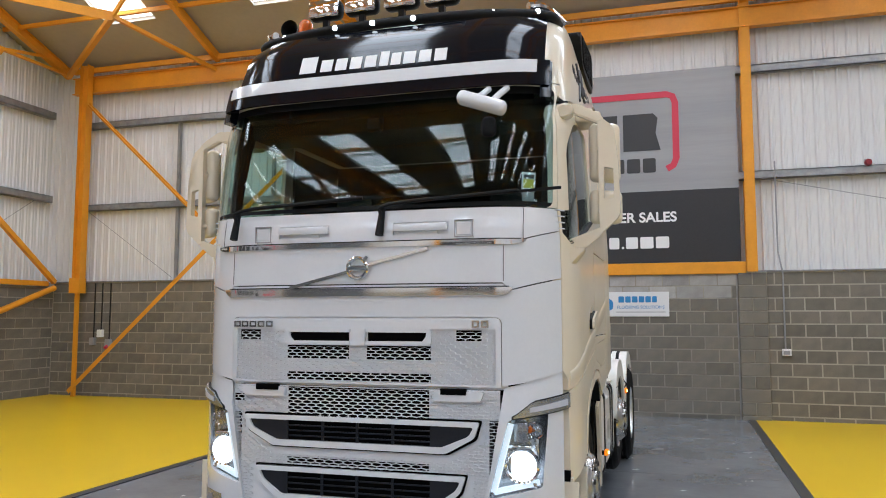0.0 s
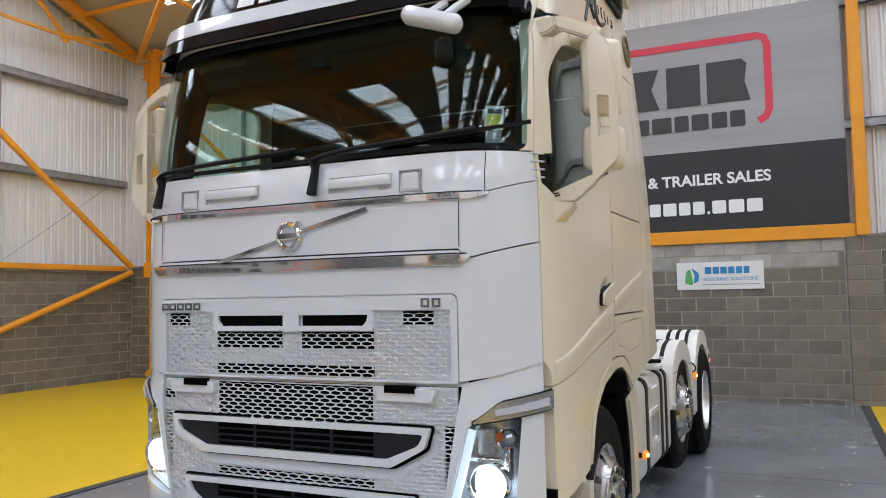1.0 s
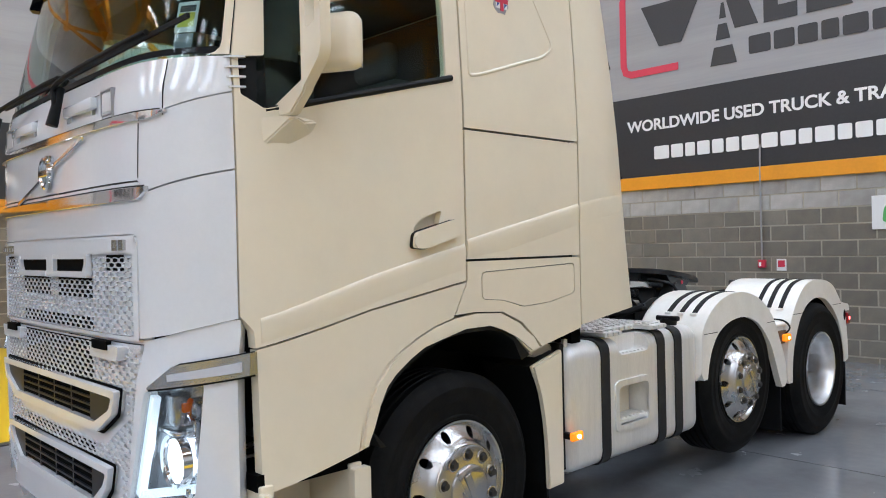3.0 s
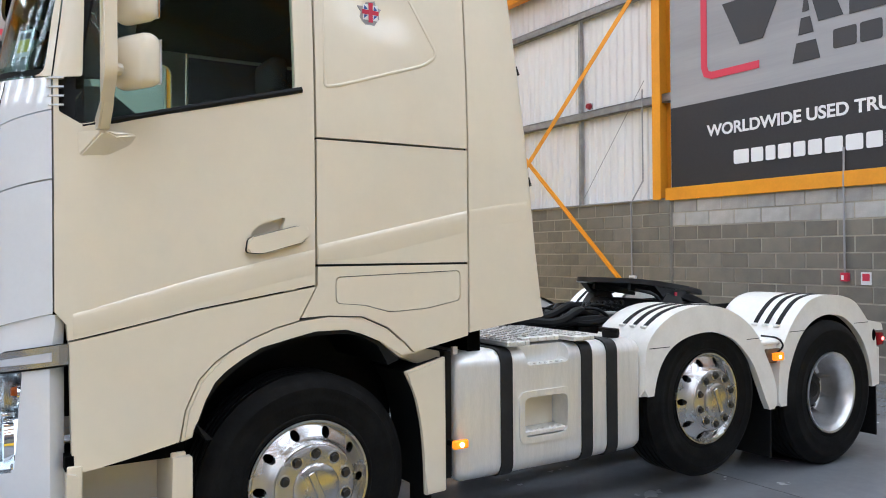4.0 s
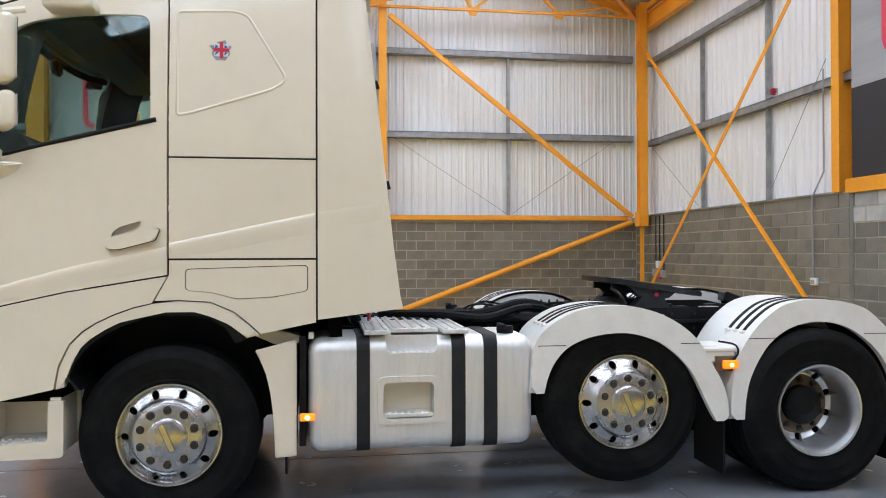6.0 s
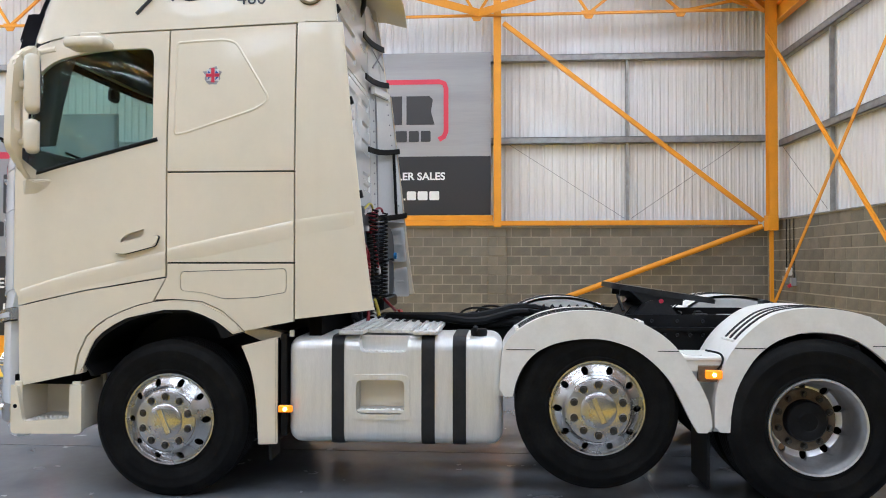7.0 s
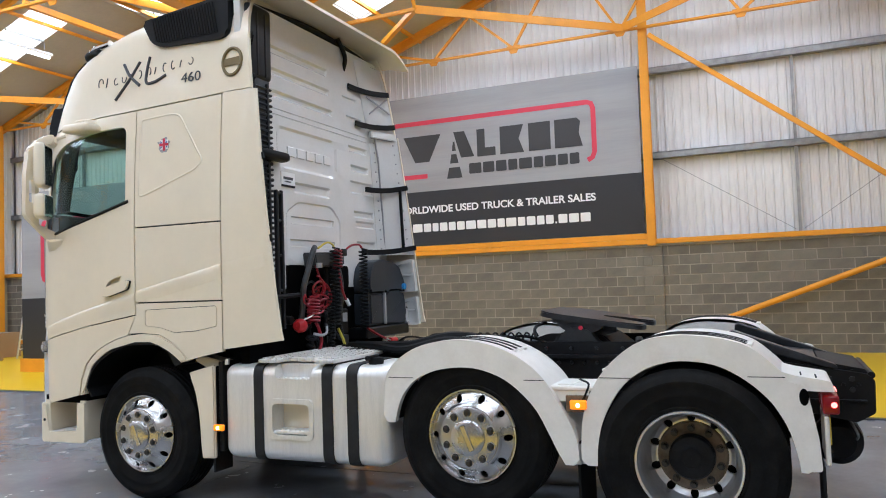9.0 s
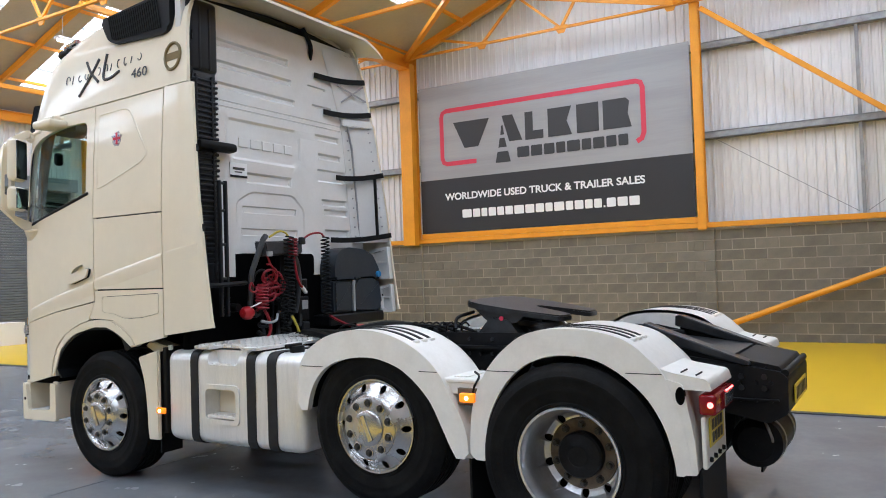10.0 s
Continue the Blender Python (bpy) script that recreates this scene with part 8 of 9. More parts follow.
# ---- chassis ----
for s in (1, -1):
    x = XC + s * 0.42
    bm = bmesh.new()
    box(bm, x - 0.004, x + 0.004, 4.9, 10.10, 0.78, 1.06)
    box(bm, x - s * 0.08, x, 4.9, 10.10, 1.052, 1.06)
    box(bm, x - s * 0.08, x, 4.9, 10.7, 0.78, 0.788)
    part("frame_rail", bm, CHASSIS, truck, "black chassis rail")
    bm = bmesh.new()
    for k in range(40):
        y = 7.2 + 0.09 * k
        for z in (0.86, 0.98):
            cyl(bm, (x + s * 0.003, y, z), (x + s * 0.016, y, z), 0.011, 0.010, 6)
    tagged(part("frame_bolts", bm, CHASSIS, truck), kind="stuff")
for y in (6.7, 7.6, 8.35, 9.2, 10.2):
    part("cross_member", B(XC - 0.42, XC + 0.42, y, y + 0.10, 0.82, 1.02, 0.01), CHASSIS, truck)
for s in (1, -1):
    x = XC + s * 0.44
    bm = prism(rounded([(8.30, 0.82), (10.15, 0.80), (10.15, 1.10), (9.85, 1.165), (8.55, 1.165), (8.30, 1.08)], 0.03, 3), "x", x - 0.008, x + 0.008)
    sp_ = part("frame_side_plate", bm, CHASSIS, truck, "black bolted side plate of the frame")
    bm = bmesh.new()
    for k in range(18):
        for z in (0.90, 1.02, 1.12):
            if k % 2 == 0 or z < 1.1:
                cyl(bm, (x + s * 0.006, 8.42 + 0.09 * k, z), (x + s * 0.022, 8.42 + 0.09 * k, z), 0.015, 0.012, 6)
    tagged(part("plate_bolts", bm, GREASE, sp_), kind="stuff")
# suspension bellows
for y in (8.9, 9.35, 10.25):
    for s in (1, -1):
        part("air_bellow", lathe([(0.002, -0.12), (0.10, -0.12), (0.125, -0.07), (0.11, 0.0), (0.125, 0.07), (0.10, 0.12), (0.002, 0.12)], (0, 0, 0), 20), SEAM, truck).matrix_basis = Matrix.Translation((XC + s * 0.62, y, 0.72)) @ Matrix.Rotation(radians(90), 4, "Y")
# pipes along the frame
rnd = random.Random(7)
for k in range(10):
    x0 = XC + rnd.uniform(-0.3, 0.5)
    pts = [(x0 + rnd.uniform(-0.05, 0.05), 6.95 + 0.28 * q + rnd.uniform(-0.05, 0.05), 1.07 + rnd.uniform(-0.03, 0.05)) for q in range(6)]
    part("chassis_hose", tube(pts, rnd.choice((0.014, 0.02, 0.026)), 8, 5), SEAM, truck)
for x0, z0 in ((XC + 0.46, 1.12), (XC + 0.36, 1.15)):
    part("chassis_hose", tube([(x0 - 0.3, 7.0, 1.12), (x0, 7.4, 1.14), (x0 + 0.1, 7.7, z0), (x0, 8.0, z0 + 0.06), (x0 - 0.16, 8.25, z0 + 0.02), (x0 - 0.2, 8.5, 1.1)], 0.030, 8, 5), SEAM, truck, "thick black corrugated hose")
for k in range(44):
    x, y = XC + rnd.uniform(-0.40, 0.44), rnd.uniform(7.5, 10.0)
    a, b, c = rnd.uniform(0.02, 0.06), rnd.uniform(0.02, 0.09), rnd.uniform(0.02, 0.10)
    part("chassis_fitting", B(x - a, x + a, y - b, y + b, 1.0, 1.06 + c, 0.008), rnd.choice((CHASSIS, CHASSIS, BLACK, STEEL)), truck)
for k in range(8):
    x0, y0 = XC + rnd.uniform(0.1, 0.46), 7.5 + 0.12 * k
    pts = [(x0, y0, 1.08), (x0 + rnd.uniform(-0.05, 0.05), y0 + 0.12, 1.15 + rnd.uniform(0, 0.05)), (x0 + rnd.uniform(-0.1, 0.1), y0 + 0.3, 1.16 + rnd.uniform(0, 0.05)), (x0 + rnd.uniform(-0.1, 0.1), y0 + 0.46, 1.09)]
    part("chassis_hose", tube(pts, rnd.choice((0.008, 0.012, 0.016)), 8, 6), SEAM, truck)
spring = bmesh.new()
tube([(XC + 0.25 + 0.03 * math.cos(k * 0.6), 8.12 + 0.006 * k, 1.19 + 0.03 * math.sin(k * 0.6)) for k in range(90)], 0.007, 5, smooth=False, bm=spring)
part("coil_spring", spring, CHASSIS, truck)

# fifth wheel
fw = Matrix.Translation((XC, 8.70, 1.385)) @ Matrix.Rotation(radians(-8.6), 4, "X")
outer = [(-0.30, 0.0), (0.30, 0.0), (0.40, 0.05), (0.45, 0.20), (0.45, 0.44), (0.37, 0.75), (0.16, 0.76), (0.055, 0.40), (-0.055, 0.40), (-0.16, 0.76), (-0.37, 0.75), (-0.45, 0.44), (-0.45, 0.20), (-0.40, 0.05)]
bm = prism(rounded(outer, 0.05, 3), "z", -0.036, 0.004)
bmesh.ops.bevel(bm, geom=[e for e in bm.edges if all(abs(v.co.z - 0.004) < 1e-4 for v in e.verts)], offset=0.010, segments=2, affect="EDGES")
bm.transform(fw)
fifth = part("fifth_wheel", bm, GREASE, truck, "greasy black fifth wheel coupling plate")
for s in (1, -1):
    a, b = XC + s * 0.33, XC + s * 0.43
    part("pedestal", prism(rounded([(8.78, 1.07), (9.26, 1.07), (9.15, 1.16), (9.08, 1.25), (8.94, 1.27), (8.86, 1.18)], 0.03, 3), "x", a, b), GREASE, fifth)
    bm = prism(rounded([(8.80, 1.345), (9.20, 1.285), (9.14, 1.235), (9.0, 1.21), (8.90, 1.25)], 0.02, 3), "x", a + s * 0.012, b - s * 0.012)
    part("saddle", bm, GREASE, fifth)
    part("red_pin", C((XC + s * 0.432, 9.03, 1.262), (XC + s * 0.438, 9.03, 1.262), 0.016), REDMARK, fifth)
for x in (-0.2, 0.2):
    bm = B(x - 0.015, x + 0.015, 0.08, 0.55, -0.085, -0.03)
    bm.transform(fw)
    part("underside_rib", bm, GREASE, fifth)
part("release_handle", tube([(XC + 0.30, 8.74, 1.30), (XC + 0.50, 8.72, 1.27), (XC + 0.56, 8.74, 1.20)], 0.012, 8), CHASSIS, fifth)
part("coupling_base", hull([(XC + x, y, z) for x, y, z in ((-0.34, 8.72, 1.07), (0.34, 8.72, 1.07), (-0.34, 9.32, 1.07), (0.34, 9.32, 1.07), (-0.30, 8.84, 1.22), (0.30, 8.84, 1.22), (-0.30, 9.16, 1.20), (0.30, 9.16, 1.20))], 0.01), CHASSIS, fifth)
part("mounting_plate", B(XC - 0.5, XC + 0.5, 8.5, 9.4, 1.058, 1.078), CHASSIS, truck)

# rear end: ramps, cross beam, air tank
for s in (1, -1):
    ramp = prism([(10.0, 1.160), (10.005, 1.228), (10.03, 1.238), (10.62, 1.022), (10.635, 1.000), (10.60, 0.995)], "x", XC + s * 0.355, XC + s * 0.470)
    bmesh.ops.bevel(ramp, geom=ramp.edges[:], offset=0.006, segments=1, affect="EDGES")
    ramp = part("slide_ramp", ramp, GREASE, truck, "black sloping coupling ramp")
    part("ramp_web", prism([(10.02, 1.04), (10.02, 1.17), (10.60, 0.998), (10.60, 0.96)], "x", XC + s * 0.425, XC + s * 0.440), CHASSIS, ramp)
bm = prism(rounded([(9.9, 1.04), (10.3, 1.04), (10.60, 0.995), (10.79, 0.965), (10.83, 0.93), (10.825, 0.73), (10.72, 0.67), (10.2, 0.78), (9.9, 0.8)], 0.02, 3), "x", XC - 0.46, XC + 0.46)
part("rear_frame_end", bm, CHASSIS, truck, "black rear frame end with bolts")
for s in (1, -1):
    for z in (0.935, 0.87):
        for k in range(6):
            part("bolt", C((XC + s * 0.458, 10.08 + 0.125 * k, z), (XC + s * 0.474, 10.08 + 0.125 * k, z), 0.017, seg=8), GREASE, truck)
    part("frame_flange", B(XC + s * 0.455 - 0.01, XC + s * 0.455 + 0.02, 9.95, 10.78, 0.795, 0.81, 0.003), CHASSIS, truck)
part("rear_plate", prism([(10.06, 1.085), (10.06, 1.10), (10.52, 1.045), (10.52, 1.03)], "x", XC - 0.35, XC + 0.35), GREASE, truck, "greasy black plate between the ramps")
part("rear_plate", prism(rounded([(10.53, 1.008), (10.53, 1.038), (10.78, 0.992), (10.80, 0.962)], 0.008, 2), "x", XC - 0.42, XC + 0.42), CHASSIS, truck)
part("plate_edge", C((XC - 0.44, 10.812, 0.957), (XC + 0.44, 10.812, 0.957), 0.022, seg=12), CHASSIS, truck)
bm = bmesh.new()
for k in range(9):
    for z in (0.80, 0.90):
        for s in (1, -1):
            cyl(bm, (XC + s * 0.46, 10.06 + 0.085 * k, z), (XC + s * 0.475, 10.06 + 0.085 * k, z), 0.014, 0.012, 6)
tagged(part("frame_bolts", bm, CHASSIS, truck), kind="stuff")
p = part("rear_number_plate", B(XC - 0.26, XC + 0.26, 10.832, 10.842, 0.76, 0.87, 0.004), PLATE, truck, "yellow rear number plate")
for k in range(7):
    x = XC - 0.22 + 0.065 * k
    part("plate_bar", B(x, x + 0.045, 10.842, 10.845, 0.78, 0.85), DARKMARK, p)
part("air_tank", lathe([(0.002, -0.36), (0.10, -0.35), (0.145, -0.30), (0.145, 0.30), (0.10, 0.35), (0.002, 0.36)], (XC - 0.02, 10.62, 0.52), 28), CHASSIS, truck, "black air tank under the rear frame")
for x in (-0.2, 0.18):
    part("tank_strap", lathe([(0.147, -0.02), (0.152, -0.02), (0.152, 0.02), (0.147, 0.02)], (XC + x, 10.62, 0.52), 28), STEEL, truck)
part("air_line", tube([(XC + 0.38, 10.62, 0.85), (XC + 0.36, 10.66, 0.72), (XC + 0.42, 10.72, 0.60), (XC + 0.36, 10.72, 0.55)], 0.008, 6), STEEL, truck)

# fuel tank
for s in (1, -1):
    xo, xi = XC + s * 1.186, XC + s * 0.58
    bm = bmesh.new()
    box(bm, xi, xo, 6.495, 7.885, 0.375, 1.065, 0.085, 5)
    cut = bmesh.new()
    prism(rounded([(6.945, 0.57), (7.255, 0.57), (7.255, 0.79), (6.945, 0.79)], 0.03, 3), "x", xo - s * 0.13, xo + s * 0.1, cut)
    cut2 = prism(rounded([(6.97, 0.965), (7.27, 0.965), (7.30, 1.2), (6.94, 1.2)], 0.03, 3), "x", xo - s * 0.10, xo + s * 0.1)
    tank = part("fuel_tank", carve(bm, ("DIFFERENCE", cut), ("DIFFERENCE", cut2)), ALU, truck, "brushed aluminium fuel tank with black straps")
    part("step_plate", B(xo - s * 0.125, xo - s * 0.004, 6.95, 7.25, 0.575, 0.600, 0.004), ALU, tank)
    fr_o, fr_i = rounded([(6.91, 0.535), (7.29, 0.535), (7.29, 0.825), (6.91, 0.825)], 0.05, 3), rounded([(6.945, 0.57), (7.255, 0.57), (7.255, 0.79), (6.945, 0.79)], 0.04, 3)
    part("step_frame", ring_strip(fr_o, fr_i, "x", xo - s * 0.006, xo + s * 0.010), ALU, tank)
    part("step_back", B(xo - s * 0.128, xo - s * 0.126, 6.95, 7.25, 0.575, 0.785), CREAM if s > 0 else ALU, tank)
    for q in range(7):
        part("step_stud", C((xo - s * 0.02, 6.98 + 0.04 * q, 0.60), (xo - s * 0.02, 6.98 + 0.04 * q, 0.608), 0.012, 0.009, 8), ALU, tank)
        part("step_stud", C((xo - s * 0.02, 7.0 + 0.04 * q, 0.968), (xo - s * 0.02, 7.0 + 0.04 * q, 0.976), 0.012, 0.009, 8), ALU, tank)
    for a, b in ((6.785, 6.865), (7.365, 7.450), (7.565, 7.650)):
        prof = rounded([(xi - s * 0.004, 0.37), (xo + s * 0.006, 0.37), (xo + s * 0.006, 1.071), (xi - s * 0.004, 1.071)], 0.085, 5)
        prof_i = rounded([(xi + s * 0.002, 0.378), (xo - s * 0.002, 0.378), (xo - s * 0.002, 1.063), (xi + s * 0.002, 1.063)], 0.085, 5)
        part("strap", ring_strip(prof, prof_i, "y", a, b), STRAP, tank, "black tank strap")
    part("filler_cap", lathe([(0.002, 0.05), (0.05, 0.05), (0.055, 0.03), (0.05, 0.0), (0.002, 0.0)], (0, 0, 0), 20), SEAM, tank).matrix_basis = Matrix.Translation((xo - s * 0.13, 7.73, 1.06)) @ Matrix.Rotation(radians(-90), 4, "Y")
    part("cap_lever", B(xo - s * 0.20, xo - s * 0.04, 7.69, 7.72, 1.095, 1.125, 0.006), SEAM, tank)
    part("marker_stalk", B(xo - s * 0.03, xo + s * 0.032, 6.455, 6.485, 0.590, 0.622, 0.004), CHASSIS, truck)
    part("tank_bracket", B(xi, xo - s * 0.02, 6.445, 6.485, 0.42, 1.08, 0.004), CHASSIS, truck)
    part("bracket_tab", B(xo - s * 0.05, xo - s * 0.03, 6.50, 6.53, 1.06, 1.10), ALU, truck)
    lm = part("side_marker", B(xo + s * 0.030, xo + s * 0.058, 6.450, 6.540, 0.584, 0.628, 0.006), AMBER, truck, "lit amber side marker lamp")
    part("marker_bulb", C((xo + s * 0.058, 6.495, 0.606), (xo + s * 0.066, 6.495, 0.606), 0.012), AMBERGLOW, lm)

# catwalk of tread plate
for x0, x1, y0, y1 in ((XC - 0.10, XC + 1.19, 6.83, 6.99), (XC - 0.10, XC + 1.07, 7.0, 7.30), (XC - 0.10, XC + 1.19, 7.31, 7.47)):
    bm = bmesh.new()
    box(bm, x0, x1, y0, y1, 1.078, 1.105, 0.004)
    cw = part("catwalk", bm, ALU, truck, "aluminium tread plate catwalk")
    st = bmesh.new()
    n = max(3, int((y1 - y0) / 0.05))
    for j in range(n):
        y = y0 + (y1 - y0) * (j + 0.5) / n
        for i in range(int((x1 - x0) / 0.06)):
            bar(st, (x0 + 0.015 + 0.06 * i, y, 1.109), (x0 + 0.060 + 0.06 * i, y, 1.109), 0.020, 0.010)
    tagged(part("tread_pattern", st, ALU, cw, smooth=0), kind="stuff")
    for j in range(n):
        y = y0 + (y1 - y0) * (j + 0.5) / n
        part("plank_end", B(x1, x1 + 0.012, y - 0.014, y + 0.014, 1.084, 1.104, 0.003), ALU, cw)


# fenders
def offset_path(pts, d):
    """The path moved inwards (to the right of its run) by d."""
    out = []
    for i, p in enumerate(pts):
        a, b = Vector(pts[max(0, i - 1)]), Vector(pts[min(len(pts) - 1, i + 1)])
        t = (b - a).normalized()
        out.append((p[0] + t.y * d, p[1] - t.x * d))
    return out


def fender(name, label, path, inner_path, s, x_in, strip_range, seams=()):
    xo = XC + s * 1.205
    path = [(v.x, v.y) for v in smooth_path([(a, b, 0) for a, b in path], 4)]
    bm = bmesh.new()
    prism(path + offset_path(path, 0.022)[::-1], "x", xo - s * x_in, xo - s * 0.040, bm)
    root = part(name, bm, FENDER, truck, label)
    lip = bmesh.new()
    ip = [(v.x, v.y) for v in smooth_path([(a, b, 0) for a, b in inner_path], 4)]
    prism(path + ip[::-1], "x", xo - s * 0.042, xo + s * 0.004, lip)
    lip.verts.ensure_lookup_table()
    m = len(path) + len(ip)
    shoulder = {lip.verts[m + i] for i in range(len(path))}
    bmesh.ops.bevel(lip, geom=[e for e in lip.edges if e.verts[0] in shoulder and e.verts[1] in shoulder], offset=0.036, segments=5, affect="EDGES")
    part("fender_lip", lip, FENDER, root)
    inner = [p_ for p_ in path if p_[1] > 0.98]
    part("fender_flange", prism(inner + offset_path(inner, 0.20)[::-1], "x", xo - s * x_in, xo - s * (x_in - 0.012)), FENDER, root)
    for y0, y1, z in seams:
        part("fender_seam", B(xo - s * 0.02, xo + s * 0.0055, y0, y1, z - 0.0022, z + 0.0022), SEAM, root)
    part("fender_underside", prism(offset_path(path, 0.024) + offset_path(path, 0.030)[::-1], "x", xo - s * (x_in - 0.016), xo - s * 0.045), SEAM, root)
    a, b = strip_range
    seg = path[int(len(path) * a):int(len(path) * b)]
    up = offset_path(seg, -0.004)
    for k in range(3):
        x0 = xo - s * (0.085 + 0.092 * k)
        part("fender_strip", prism(up + offset_path(seg, 0.004)[::-1], "x", x0, x0 - s * 0.036), SEAM, root, "black rubber strip")
        for q in (0, -1):
            y, z = up[q]
            part("strip_clip", B(x0 + s * 0.004, x0 - s * 0.040, y - 0.02, y + 0.02, z - 0.012, z + 0.004, 0.003), FENDER, root)
    return root


MID = [(7.858, 0.695), (7.872, 0.895), (7.887, 1.0), (7.938, 1.080), (8.031, 1.150), (8.147, 1.203), (8.308, 1.235), (8.49, 1.235), (8.652, 1.202), (8.788, 1.145), (8.901, 1.07), (8.991, 0.975), (9.058, 0.861), (9.124, 0.747), (9.165, 0.633), (9.180, 0.485)]
MID_IN = [(7.944, 0.698), (7.972, 0.803), (8.019, 0.896), (8.10, 0.979), (8.216, 1.033), (8.354, 1.060), (8.491, 1.062), (8.606, 1.038), (8.719, 0.991), (8.832, 0.904), (8.922, 0.802), (8.989, 0.677), (9.045, 0.563), (9.09, 0.485)]
BACK = [(9.190, 0.49), (9.193, 0.634), (9.212, 0.794), (9.262, 0.931), (9.340, 1.050), (9.442, 1.150), (9.560, 1.225), (9.708, 1.257), (9.855, 1.259), (10.0, 1.243), (10.15, 1.197), (10.264, 1.107), (10.339, 1.022), (10.395, 0.881), (10.436, 0.733), (10.452, 0.62), (10.458, 0.52)]
BACK_IN = [(9.284, 0.49), (9.294, 0.612), (9.321, 0.738), (9.382, 0.866), (9.461, 0.974), (9.575, 1.060), (9.714, 1.106), (9.848, 1.112), (9.99, 1.086), (10.125, 1.012), (10.235, 0.915), (10.30, 0.82), (10.345, 0.72), (10.375, 0.60), (10.385, 0.52)]
for s in (1, -1):
    f = fender("middle_fender", "white plastic fender with three black strips over the middle wheel", MID, MID_IN, s, 0.46, (0.24, 0.60), ((7.905, 8.085, 0.993), (8.845, 8.975, 0.990)))
    xo = XC + s * 1.205
    sl = bmesh.new()
    for k in range(4):
        box(sl, xo - s * 0.30, xo - s * 0.05, 7.846, 7.860, 0.74 + 0.035 * k, 0.752 + 0.035 * k, 0.003)
    part("fender_gills", sl, FENDER, f)
    f2 = fender("rear_fender", "white plastic fender with three black strips over the drive wheels", BACK, BACK_IN, s, 0.62, (0.26, 0.64), ((9.315, 9.50, 1.012), (10.14, 10.33, 1.030)))
    # legs and join between the fenders
    part("fender_bridge", B(xo - s * 0.40, xo - s * 0.03, 8.99, 9.27, 0.925, 0.955, 0.008), FENDER, f)
    part("bridge_hatch", B(xo - s * 0.30, xo - s * 0.08, 9.04, 9.14, 0.955, 0.962, 0.003), FENDER, f)
    part("bridge_front", B(xo - s * 0.06, xo - s * 0.04, 9.02, 9.24, 0.86, 0.93, 0.004), FENDER, f)
    part("marker_bracket", B(xo - s * 0.06, xo - s * 0.02, 9.10, 9.26, 0.80, 0.90, 0.004), RUSTY, f)
    lm = part("side_marker", B(xo - s * 0.01, xo + s * 0.024, 9.135, 9.235, 0.822, 0.876, 0.006), AMBER, truck, "lit amber side marker lamp")
    part("marker_bulb", C((xo + s * 0.020, 9.185, 0.848), (xo + s * 0.028, 9.185, 0.848), 0.012), AMBERGLOW, lm)
    part("marker_cable", tube([(xo - s * 0.02, 9.20, 0.86), (xo + s * 0.01, 9.235, 0.92), (xo - s * 0.04, 9.24, 0.97), (xo - s * 0.12, 9.17, 0.985)], 0.007, 6), SEAM, f)
    part("mud_flap", B(xo - s * 0.44, xo - s * 0.04, 9.155, 9.17, 0.13, 0.62), SEAM, truck, "black rubber mud flap")
    # rear lamp carrier
    bm = prism(rounded([(10.31, 1.060), (10.37, 1.040), (10.555, 1.010), (10.572, 0.953), (10.42, 0.957), (10.34, 1.0)], [0.01, 0.03, 0.022, 0.01, 0.01, 0.01], 3), "x", xo - s * 0.52, xo - s * 0.01)
    rc = part("lamp_carrier", bm, FENDER, f2, "white rear lamp shelf")
    bm = prism(rounded([(10.34, 1.01), (10.43, 0.985), (10.452, 0.87), (10.482, 0.70), (10.492, 0.53), (10.395, 0.525), (10.385, 0.70), (10.36, 0.88)], 0.02, 3), "x", xo - s * 0.10, xo + s * 0.001)
    part("carrier_leg", bm, FENDER, f2)
    for dy in (0.0, 0.075):
        part("shelf_slot", B(xo - s * 0.20, xo - s * 0.07, 10.405 + dy, 10.413 + dy, 1.024 - dy * 0.16, 1.040 - dy * 0.16, 0.002), SEAM, rc)
    part("carrier_back", B(xo - s * 0.48, xo - s * 0.02, 10.51, 10.535, 0.56, 0.82, 0.006), FENDER, f2)
    # near-black oval painted as the shade in the carrier's hole
    part("carrier_hole", prism([(10.418 + 0.024 * math.cos(k * 0.3142), 0.925 + 0.046 * math.sin(k * 0.3142)) for k in range(20)], "x", xo - s * 0.02, xo + s * 0.003), SHADEBLACK, f2)
    tl = part("tail_lamp", B(xo - s * 0.46, xo - s * 0.008, 10.505, 10.588, 0.832, 0.935, 0.014, 3), REDLENS, truck, "red tail lamp with one bulb lit")
    part("clear_lens", B(xo - s * 0.44, xo - s * 0.23, 10.58, 10.591, 0.842, 0.915, 0.006), LAMPBOWL, tl, "clear reversing lens")
    part("tail_strip", B(xo - s * 0.44, xo - s * 0.26, 10.583, 10.592, 0.918, 0.928, 0.002), REDGLOW, tl, "lit red strip")
    part("tail_bulb", C((xo - s * 0.015, 10.562, 0.885), (xo - s * 0.004, 10.562, 0.885), 0.015), REDGLOW, tl)
    pl = part("corner_number_plate", B(xo - s * 0.40, xo - s * 0.07, 10.536, 10.544, 0.66, 0.81, 0.003), PLATE, truck, "yellow number plate below the tail lamp")
    for k in range(4):
        x = xo - s * (0.11 + 0.065 * k)
        for z in (0.68, 0.745):
            part("plate_bar", B(x, x - s * 0.042, 10.544, 10.547, z, z + 0.05), DARKMARK, pl)
